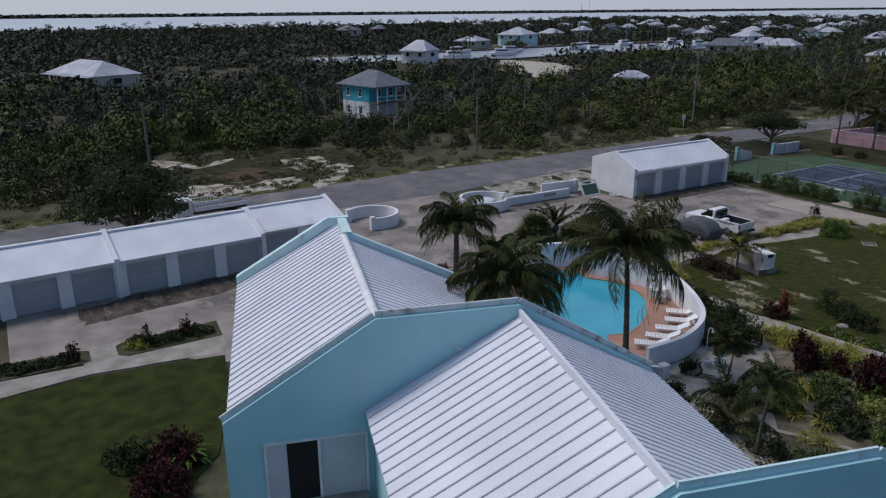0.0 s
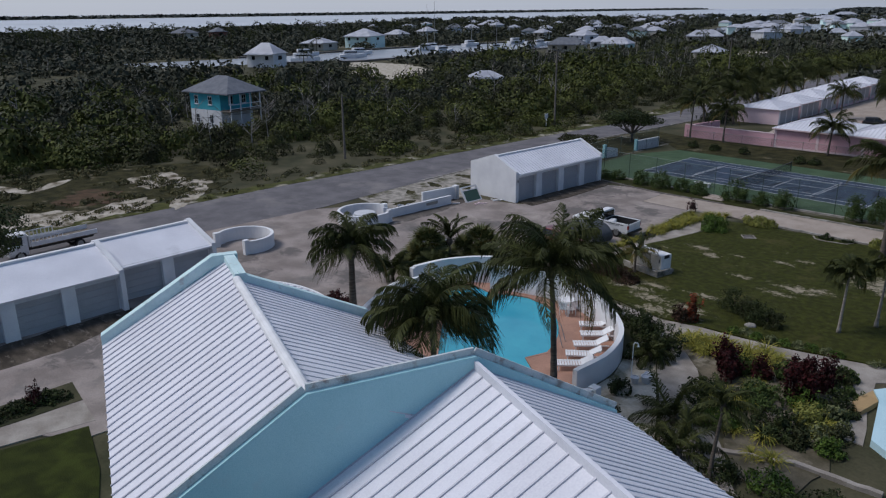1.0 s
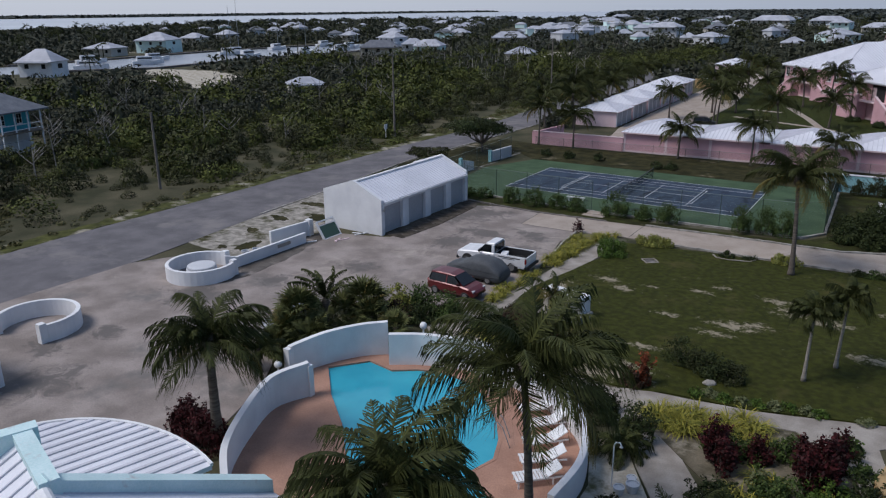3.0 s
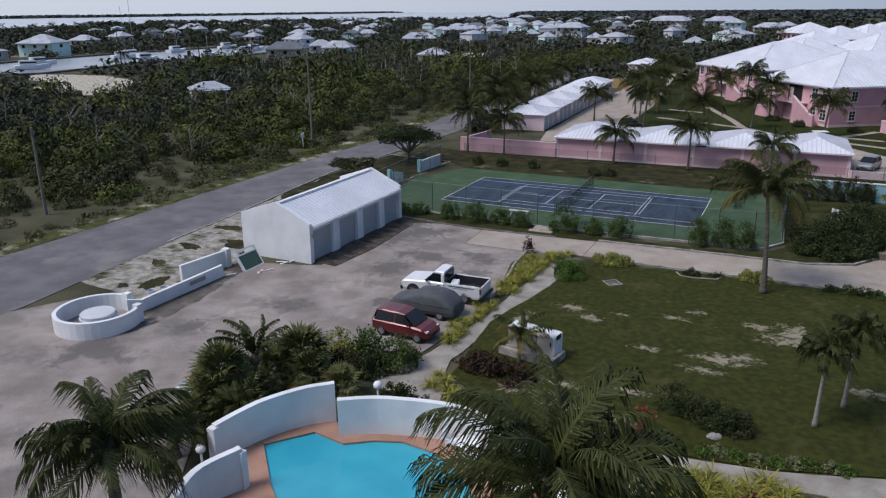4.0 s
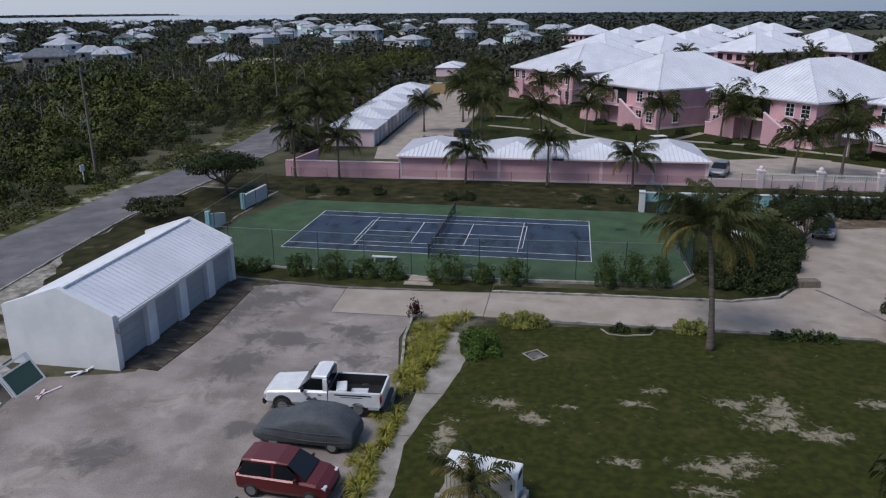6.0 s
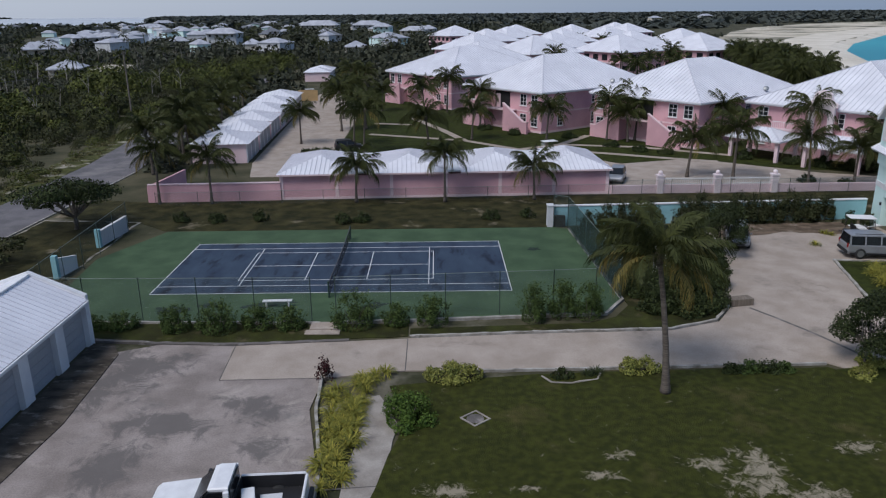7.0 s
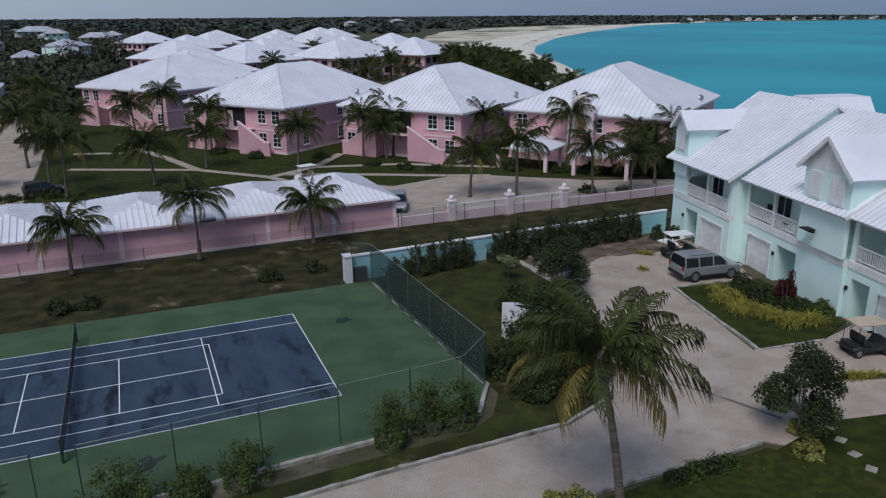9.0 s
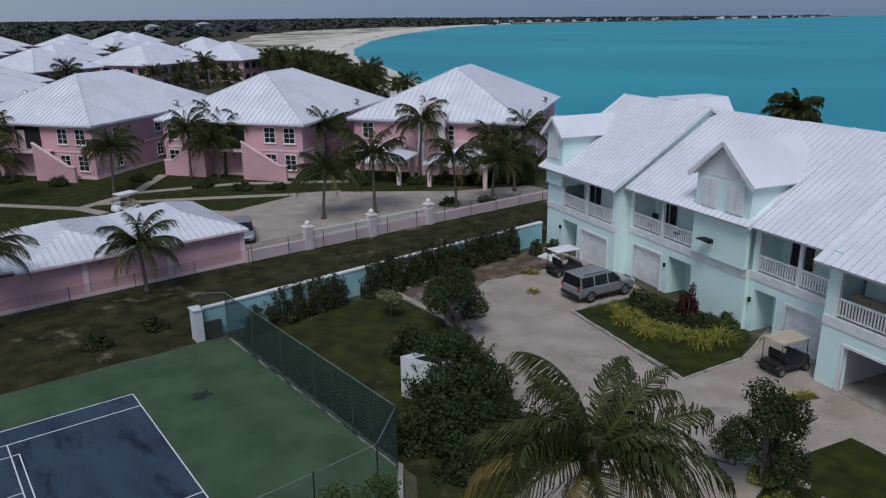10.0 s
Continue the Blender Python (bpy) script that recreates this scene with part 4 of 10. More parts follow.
def storage():
    t = thing("garage_block", pose(0, 0, 0), "white stucco garage block with four grey doors and white roof", "garage")
    x0, x1, y0, y1 = -18.4, -12.25, -26.6, -12.8
    xr = -15.2
    bm = extrude_xz(bmesh.new(), [(x0, 0), (x1 - 0.35, 0), (x1 - 0.35, 2.75), (xr, 4.1), (x0, 3.1)], y0 + 0.25, y1 - 0.25)
    part("wall", bm, M_WHITE, t)
    for y in (y0, y1 - 0.3):
        bm = extrude_xz(bmesh.new(), [(x0 - 0.05, 0), (x1, 0), (x1, 3.0), (xr, 4.38), (x0 - 0.05, 3.3)], y, y + 0.3)
        part("gable_wall", bm, M_WHITE, t)
    part("roof", panel(bmesh.new(), ((x1 + 0.1, y0 + 0.3, 2.78), (x1 + 0.1, y1 - 0.3, 2.78), (xr, y1 - 0.3, 4.22), (xr, y0 + 0.3, 4.22)), 0.14), M_ROOF, t)
    part("roof", panel(bmesh.new(), ((x0 - 0.1, y0 + 0.3, 3.06), (x0 - 0.1, y1 - 0.3, 3.06), (xr, y1 - 0.3, 4.22), (xr, y0 + 0.3, 4.22)), 0.14), M_ROOF, t)
    bm = bmesh.new()
    ribs(bm, (x1 + 0.1, y0 + 0.4, 2.78), (x1 + 0.1, y1 - 0.4, 2.78), (xr, y0 + 0.4, 4.22), (xr, y1 - 0.4, 4.22), 0.4, 0.03, 0.035)
    part("roof_rib", bm, M_PALERIB, t, kind="stuff")
    part("ridge_cap", boxes((xr - 0.16, xr + 0.16, y0 + 0.31, y1 - 0.31, 4.16, 4.29), bevel=0.02), M_TRIM, t)
    part("gutter", boxes((x1 + 0.1, x1 + 0.2, y0 + 0.3, y1 - 0.3, 2.62, 2.74), bevel=0.015), M_TRIM, t)
    n = 4
    pitch = (y1 - y0) / n
    for i in range(n):
        a = y0 + i * pitch
        bm = door_leaf(x1 - 0.3, a + 0.43, a + pitch - 0.43, 2.4)
        part("garage_door", bm, M_DOORGREY, t, "grey sectional garage door")
        part("pillar", boxes((x1 - 0.4, x1, a + 0.31 if i == 0 else a - 0.42, a + 0.42, 0, 2.7)), M_WHITE, t)
    part("pillar", boxes((x1 - 0.4, x1, y1 - 0.46, y1 - 0.31, 0, 2.7)), M_WHITE, t)
    part("beam", boxes((x1 - 0.4, x1 - 0.01, y0 + 0.31, y1 - 0.31, 2.41, 2.76)), M_WHITE, t)
    part("lamp", lathe(bmesh.new(), [(0.03, 2.0), (0.09, 2.05), (0.09, 2.25), (0.03, 2.3)], 10, x1 + 0.12, y0 + 0.2), M_METAL, t, "small grey wall lamp")


storage()


def long_garage():
    t = thing("garage_block", pose(-11.55, -64.2, 0, 0, 0, 3.6), "long white stucco garage row with grey doors and white roof", "garage")

    def run(y0, y1, xf, bays, zf=2.55, zr=3.75, deep=5.2):
        xr = xf - 3.2
        bm = extrude_xz(bmesh.new(), [(xf - deep, 0), (xf - 0.35, 0), (xf - 0.35, zf - 0.05), (xr, zr - 0.1), (xf - deep, zf + 0.3)], y0, y1)
        part("wall", bm, M_WHITE, t)
        part("roof", panel(bmesh.new(), ((xf + 0.15, y0, zf), (xf + 0.15, y1, zf), (xr, y1, zr), (xr, y0, zr)), 0.12), M_ROOF, t)
        part("roof", panel(bmesh.new(), ((xf - deep - 0.1, y0, zf + 0.3), (xf - deep - 0.1, y1, zf + 0.3), (xr, y1, zr), (xr, y0, zr)), 0.12), M_ROOF, t)
        part("ridge_cap", boxes((xr - 0.15, xr + 0.15, y0, y1, zr - 0.03, zr + 0.1)), M_TRIM, t)
        part("gable_wall", extrude_xz(bmesh.new(), [(xf - deep - 0.15, 0), (xf + 0.2, 0), (xf + 0.2, zf + 0.2), (xr, zr + 0.25), (xf - deep - 0.15, zf + 0.5)], y1 - 0.3, y1), M_WHITE, t)
        pitch = (y1 - y0) / bays
        for i in range(bays):
            a = y0 + i * pitch
            bm = door_leaf(xf - 0.3, a + 0.4, a + pitch - 0.4, 2.2)
            part("garage_door", bm, M_DOORGREY, t, "grey sectional garage door")
            part("pillar", boxes((xf - 0.4, xf, a - 0.4, a + 0.4, 0, 2.45)), M_WHITE, t)
        part("beam", boxes((xf - 0.4, xf - 0.02, y0, y1 - 0.31, 2.21, 2.52)), M_GREYWALL, t)

    run(-30.0, -20.0, 0.25, 3)
    run(-20.0, -10.0, 0.25, 3)
    run(-10.0, 0.0, 0.25, 3)
    run(0.0, 7.0, -0.9, 2, 2.45, 3.55, 4.6)


long_garage()


# ---- pink property ----
def hip_garages():
    t = thing("garage_row", pose(-8.2, 20.25, 0, 0, 0, 2.1), "pink stucco garage row with four white hipped metal roofs", "garage")
    L, D = 32.3, 11.0
    part("wall", boxes((0, L, 0, 10.2, 0, 2.35)), M_PINK, t)
    part("plinth", boxes((-0.03, L + 0.03, -0.04, 0, 0, 0.25)), M_PALEPINK, t)
    for i in range(7):
        part("pilaster", boxes((i * L / 6 - 0.16, i * L / 6 + 0.16, -0.06, 0.02, 0, 2.54)), M_PALEPINK, t)
    for i in range(4):
        x0 = i * 9.0 + (0.0 if i < 3 else -0.9)
        x1 = x0 + (7.4 if i < 3 else 6.6)
        x0 -= 0.4
        z0, z1, y0, y1 = 2.6, 3.75, -0.45, 10.6
        rx = (x0 + x1) / 2
        ra, rb = (rx, y0 + (x1 - x0) / 2, z1), (rx, y1 - (x1 - x0) / 2, z1)
        c = [(x0, y0, z0), (x1, y0, z0), (x1, y1, z0), (x0, y1, z0)]
        bm = bmesh.new()
        v = [bm.verts.new(p) for p in (*c, ra, rb)]
        for f in ((0, 1, 4), (1, 2, 5, 4), (2, 3, 5), (3, 0, 4, 5), (0, 3, 2, 1)):
            bm.faces.new([v[k] for k in f])
        roof = part("roof", bm, M_ROOF, t)
        bm = bmesh.new()
        hip_ribs(bm, c[0], c[1], ra, ra, 0.45)
        hip_ribs(bm, c[1], c[2], ra, rb, 0.45)
        hip_ribs(bm, c[3], c[0], rb, ra, 0.45)
        part("roof_rib", bm, M_PALERIB, roof, kind="stuff")
        part("fascia", boxes((x0, x1, y0, y0 + 0.05, z0 - 0.16, z0 - 0.005)), M_PALEPINK, t)
    for i in range(3):
        x0 = 7.4 + i * 9.0 - (0.0 if i < 2 else 0.4)
        part("link_roof", boxes((x0 + 0.02, x0 + (1.15 if i < 2 else 0.75), -0.2, 10.2, 2.56, 2.72)), M_GREYWALL, t)


hip_garages()


def pink_walls():
    w = thing("garden_wall", pose(0, 0, 0), "pink stucco boundary wall with pale coping", "wall")
    pts = [(-21.1, 19.75), (-8.3, 20.2)]
    part("wall", wall_run(bmesh.new(), pts, 0.24, 0, 1.75), M_PINK, w)
    part("coping", wall_run(bmesh.new(), pts, 0.32, 1.75, 1.84), M_PALEPINK, w)
    part("wall", wall_run(bmesh.new(), [(-21.1, 19.75), (-20.2, 28.0)], 0.24, 0, 1.6), M_PINK, w)
    g = thing("gate_wall", pose(0, 0, 0), "low pale pink wall with white fence panels and posts", "wall")
    part("wall", wall_run(bmesh.new(), [(24.2, 21.35), (58, 21.6)], 0.24, 0, 0.85), M_PALEPINK, g)
    for x in (29.35, 35.1, 40.85):
        bm = boxes((x - 0.3, x + 0.3, 21.1, 21.7, 0, 1.75), (x - 0.38, x + 0.38, 21.02, 21.78, 1.75, 1.9))
        bmesh.ops.create_uvsphere(bm, u_segments=10, v_segments=8, radius=0.22, matrix=Matrix.Translation((x, 21.4, 2.1)))
        part("gate_post", bm, M_BLUSH, g, "blush white post with a ball top")
    for x0, x1 in ((29.7, 34.75), (35.45, 40.5)):
        bm = boxes((x0, x1, 21.36, 21.42, 0.95, 1.0), (x0, x1, 21.36, 21.42, 1.45, 1.5))
        n = int((x1 - x0) / 0.2)
        for i in range(n):
            x = x0 + (x1 - x0) * (i + 0.5) / n
            box(bm, x - 0.02, x + 0.02, 21.37, 21.41, 0.85, 1.62)
        part("fence_panel", bm, M_TRIM, g, "white picket fence panel")


pink_walls()


def garage_row_two():
    proto = thing("garage_unit", pose(-16.5, 43.5, 0, 0, 0, 2.6), "pale pink garage with a white hipped roof and white doors", "garage", "garage row")
    L, D = 8.2, 6.6
    part("wall", boxes((-D, 0, -L / 2, L / 2, -0.9, 2.4)), M_PALEPINK, proto)
    c = [(-D - 0.4, -L / 2 - 0.35, 2.4), (0.45, -L / 2 - 0.35, 2.4), (0.45, L / 2 + 0.35, 2.4), (-D - 0.4, L / 2 + 0.35, 2.4)]
    ra, rb = (-D / 2, -0.9, 3.45), (-D / 2, 0.9, 3.45)
    bm = bmesh.new()
    v = [bm.verts.new(p) for p in (*c, ra, rb)]
    for f in ((0, 1, 4), (1, 2, 5, 4), (2, 3, 5), (3, 0, 4, 5), (0, 3, 2, 1)):
        bm.faces.new([v[k] for k in f])
    roof = part("roof", bm, M_ROOF, proto)
    bm = bmesh.new()
    hip_ribs(bm, c[0], c[1], ra, ra, 0.6)
    hip_ribs(bm, c[1], c[2], ra, rb, 0.6)
    part("roof_rib", bm, M_PALERIB, roof, kind="stuff")
    for i in range(3):
        y = -L / 2 + 0.25 + i * 2.62
        part("garage_door", boxes((0.0, 0.05, y + 0.15, y + 2.45, 0.05, 2.1)), M_DOORGREY, proto, "grey garage door")
        part("pilaster", boxes((0.0, 0.09, y - 0.2, y + 0.1, -0.9, 2.3)), M_WHITE, proto, "white pilaster")
    for i in range(1, 6):
        copy_thing(proto, pose(-16.5 - 0.045 * 9.1 * i, 43.5 + 9.1 * i, 0.13 * i, 0, 0, 2.6))
    copy_thing(proto, pose(-21.5, 156, 0, 0, 0, 2.6))
    copy_thing(proto, pose(-21.9, 165, 0, 0, 0, 2.6))


garage_row_two()
# ---- houses ----
def hip_roof(parent, x0, x1, y0, y1, z0, z1, step=0.0, ridge=None, material=None, name="roof", both=False):
    """A hipped roof over a rectangle; ridge runs along the longer side."""
    w, d = x1 - x0, y1 - y0
    if ridge is None:
        ridge = abs(w - d) / 2
    cx, cy = (x0 + x1) / 2, (y0 + y1) / 2
    if w > d:
        ra, rb = (cx - ridge, cy, z1), (cx + ridge, cy, z1)
        loops = ((0, 1, 5, 4), (1, 2, 5), (2, 3, 4, 5), (3, 0, 4))
    else:
        ra, rb = (cx, cy - ridge, z1), (cx, cy + ridge, z1)
        loops = ((0, 1, 4), (1, 2, 5, 4), (2, 3, 5), (3, 0, 4, 5))
    c = [(x0, y0, z0), (x1, y0, z0), (x1, y1, z0), (x0, y1, z0)]
    bm = bmesh.new()
    v = [bm.verts.new(p) for p in (*c, ra, rb)]
    lo = [bm.verts.new((p[0], p[1], z0 - 0.18)) for p in c]
    for f in loops:
        bm.faces.new([v[k] for k in f])
    for i in range(4):
        bm.faces.new((v[i], v[(i + 1) % 4], lo[(i + 1) % 4], lo[i]))
    bm.faces.new(lo[::-1])
    bmesh.ops.remove_doubles(bm, verts=bm.verts[:], dist=0.001)
    roof = part(name, bm, material or M_ROOF, parent)
    if step:
        bm = bmesh.new()
        if w > d:
            hip_ribs(bm, c[0], c[1], ra, rb, step)
            hip_ribs(bm, c[1], c[2], rb, rb, step)
            hip_ribs(bm, c[3], c[0], ra, ra, step)
        else:
            hip_ribs(bm, c[0], c[1], ra, ra, step)
            hip_ribs(bm, c[1], c[2], ra, rb, step)
            hip_ribs(bm, c[3], c[0], rb, ra, step)
        for p, q in ((c[0], ra), (c[1], ra if w <= d else rb), (c[2], rb), (c[3], rb if w <= d else ra)):
            plank(bm, p, q, 0.16, 0.12)
        part("roof_rib", bm, M_PALERIB, roof, kind="stuff")
    return roof


def window(parent, x, y, z, w, h, face="y", panes=(2, 3), frame_mat=None, shut=False):
    """A framed window that stands proud of a wall; face: the wall's axis (y: faces -y, x: faces +x, X: faces -x)."""
    m = {"y": pose(x, y, z), "x": pose(x, y, z, 0, 0, 90), "X": pose(x, y, z, 0, 0, -90)}[face]
    bm = boxes((-w / 2, w / 2, -0.07, 0.03, -0.09, 0), (-w / 2, w / 2, -0.07, 0.03, h, h + 0.09), (-w / 2 - 0.07, -w / 2, -0.07, 0.03, -0.09, h + 0.09), (w / 2, w / 2 + 0.07, -0.07, 0.03, -0.09, h + 0.09))
    fr = part("window", bm, frame_mat or M_TRIM, parent)
    fr.matrix_basis = m
    part("pane", boxes((-w / 2, w / 2, -0.03, -0.01, 0, h)), M_GLASS, fr)
    bm = bmesh.new()
    for i in range(1, panes[0]):
        x1 = -w / 2 + w * i / panes[0]
        box(bm, x1 - 0.025, x1 + 0.025, -0.055, -0.032, 0, h)
    for k in range(1, panes[1]):
        z1 = h * k / panes[1]
        box(bm, -w / 2, w / 2, -0.052, -0.034, z1 - 0.022, z1 + 0.022)
    part("glazing_bar", bm, frame_mat or M_TRIM, fr)
    part("sill", boxes((-w / 2 - 0.14, w / 2 + 0.14, -0.14, 0.0, -0.17, -0.092)), frame_mat or M_TRIM, fr)
    return fr


def pink_house(name_label, x, y, L, D, z1=10.9, eave=6.15, stairs=True, arch=False, ang=-53.13):
    t = thing("house", pose(x, y, 0, 0, 0, ang), name_label, "house", "pink houses")
    o = 0.65
    part("wall", boxes((o, L - o, o, D - o, 0, eave - 0.1)), M_PINK, t)
    part("string_course", boxes((o - 0.05, L - o + 0.05, o - 0.05, D - o + 0.05, 2.95, 3.15)), M_PALEPINK, t)
    part("plinth", boxes((o - 0.06, L - o + 0.06, o - 0.06, D - o + 0.06, 0, 0.35)), M_PALEPINK, t)
    hip_roof(t, 0, L, 0, D, eave, z1, 0.62)
    part("soffit", boxes((0.1, L - 0.1, 0.1, D - 0.1, eave - 0.32, eave - 0.185)), M_TRIM, t)
    for z in (1.0, 3.95):
        for x1 in ((1.9, 4.4, L - 4.6, L - 2.2) if not arch else (2.4, 9.0, L - 8.8, L - 2.4)):
            window(t, x1, o, z, 1.25, 1.6)
        for y1 in (4.5, 12.0, 20.0):
            window(t, L - o, y1, z, 1.0, 1.4, "x")
    if stairs:
        for x0, sgn in ((5.2, 1), (L - 5.2, -1)):
            # an outer stair with a solid stepped parapet
            lo, hi = x0 + sgn * 0.0, x0 + sgn * 3.9
            a, b = min(lo, hi), max(lo, hi)
            n = 14
            for k in range(n):
                f0 = x0 + sgn * (-2.4 + 4.2 * k / n)
                f1 = x0 + sgn * (-2.4 + 4.2 * (k + 1) / n)
                part("step", boxes((min(f0, f1), max(f0, f1), -1.0, 0.45, 0, 0.25 + 2.9 * (k + 1) / n)), M_PINK, t)
            pr = [(x0 - sgn * 3.4, 0), (x0 - sgn * 3.4, 1.7), (x0 - sgn * 2.5, 1.7), (x0 + sgn * 1.9, 4.15), (x0 + sgn * 1.9, 0)]
            part("stair_wall", extrude_xz(bmesh.new(), pr, -1.35, -1.05), M_PINK, t)
            pr2 = [(x0 - sgn * 3.45, 1.7), (x0 - sgn * 2.5, 1.7), (x0 + sgn * 1.95, 4.15), (x0 + sgn * 1.95, 4.3), (x0 - sgn * 2.55, 1.84), (x0 - sgn * 3.45, 1.84)]
            part("coping", extrude_xz(bmesh.new(), pr2, -1.4, -1.0), M_PALEPINK, t)
        xm = L / 2
        # flat dark panel on the wall, shade of an entrance not cut in
        part("recess", boxes((xm - 1.7, xm + 1.7, o - 0.02, o + 0.04, 3.2, 5.7)), M_DARK, t, "dark panel painted as the shade of an upper entrance")
        part("door", boxes((xm - 1.4, xm - 0.5, o - 0.06, o - 0.03, 3.2, 5.3)), M_PALEPINK, t)
        part("landing", boxes((xm - 3.3, xm + 3.3, -1.0, 0.62, 3.0, 3.18)), M_PALEPINK, t)
    if arch:
        xm = L * 0.5
        # a tall arched porch front with a curved head
        prof_out = [(-1.55, 0), (-1.55, 6.4), (-1.9, 6.4), (-1.9, 6.8), (-1.2, 7.1), (-1.05, 7.6)] + [(1.05 * math.cos(radians(a)), 7.6 + 0.75 * math.sin(radians(a))) for a in range(165, 10, -15)] + [(1.05, 7.6), (1.2, 7.1), (1.9, 6.8), (1.9, 6.4), (1.55, 6.4), (1.55, 0)]
        inner = [(0.85, 0), (0.85, 4.9)] + [(0.85 * math.cos(radians(a)), 4.9 + 0.85 * math.sin(radians(a))) for a in range(15, 180, 15)] + [(-0.85, 4.9), (-0.85, 0)]
        part("arch_front", extrude_xz(bmesh.new(), [(xm + p, z) for p, z in prof_out + inner], -0.7, -0.25), M_BLUSH, t)
        part("arch_niche", boxes((xm - 1.5, xm + 1.5, -0.24, o - 0.01, 0, 6.3)), M_PINK, t)
        for dx in (-4.4, 4.4):
            part("door", boxes((xm + dx - 0.55, xm + dx + 0.55, o - 0.08, o - 0.03, 3.2, 5.4)), M_PINK, t)
            bm = boxes((xm + dx - 1.6, xm + dx + 1.2, -0.6, o, 3.0, 3.15))
            part("landing", bm, M_PALEPINK, t)
            bm = boxes((xm + dx - 1.6, xm + dx + 1.2, -0.6, -0.55, 4.05, 4.12))
            for i in range(12):
                xx = xm + dx - 1.6 + 2.8 * i / 11
                box(bm, xx - 0.02, xx + 0.02, -0.6, -0.56, 3.15, 4.05)
            part("railing", bm, M_TRIM, t, "white balcony railing")
        for cx in (xm - 5.0, xm + 4.4):
            # open car porch with its own roof on posts
            p = part("porch_beam", boxes((cx - 3.2, cx + 3.2, -6.2, -1.4, 2.35, 2.6)), M_PALEPINK, t)
            for px, py in ((-3.0, -6.0), (3.0, -6.0), (-3.0, -1.6), (3.0, -1.6)):
                part("porch_post", boxes((cx + px - 0.2, cx + px + 0.2, py - 0.2, py + 0.2, 0, 2.35)), M_PALEPINK, t)
            hip_roof(t, cx - 3.6, cx + 3.6, -6.6, -1.0, 2.65, 3.75, 0.5, name="porch_roof")
    bm = bmesh.new()
    bmesh.ops.create_uvsphere(bm, u_segments=10, v_segments=5, radius=0.4, matrix=pose(L - 0.6, D * 0.62, eave + 0.75, 55, 0, 40) @ Matrix.Diagonal((1, 1, 0.3, 1)))
    bar(bm, (L - 0.6, D * 0.62, eave + 0.05), (L - 0.6, D * 0.62, eave + 0.7), 0.03)
    part("dish", bm, M_METAL, t, "small grey satellite dish")
    return t


PINK = "two-storey pink stucco house with a white hipped metal roof"
pink_house("pink stucco house with an arched porch and white roof", 47.2, 46.2, 20.8, 27.5, 11.2, arch=True, stairs=False)
pink_house(PINK, 29.5, 59.5, 19.0, 26.0, 10.9)
pink_house(PINK, 11.4, 73.4, 18.6, 26.0, 10.9)
pink_house(PINK, -3.4, 105.4, 22.0, 26.0, 11.0)


def far_pink(x, y, proto=[]):
    if not proto:
        t = thing("house", pose(x, y, 0, 0, 0, -53.13), "distant pink house with a white hipped roof and dark porches", "house", "far pink houses")
        part("wall", boxes((-9.4, 9.4, -9.4, 9.4, 0, 6.0)), M_PINK, t)
        hip_roof(t, -10.2, 10.2, -10.2, 10.2, 6.1, 10.8, 0.9, ridge=0.5)
        for z in (0.7, 3.7):
            for k in range(5):
                part("window", boxes((-8.4 + 3.6 * k, -6.4 + 3.6 * k, -9.5, -9.38, z, z + 1.6)), M_GLASS, t)
                part("window", boxes((9.38, 9.5, -8.4 + 3.6 * k, -6.4 + 3.6 * k, z, z + 1.6)), M_GLASS, t)
        part("balcony", boxes((-9.3, 9.3, -10.0, -9.42, 2.9, 3.3)), M_PALEPINK, t)
        proto.append(t)
    else:
        copy_thing(proto[0], pose(x, y, 0, 0, 0, -53.13 + 4 * math.sin(x)))


for p in ((18, 133), (36, 172), (62, 178), (88, 184), (20, 196), (46, 205), (75, 215), (28, 262), (57, 250), (100, 240), (17, 338), (49, 350), (77, 345), (111, 366), (85, 300), (112, 400), (40, 300)):
    far_pink(*p)


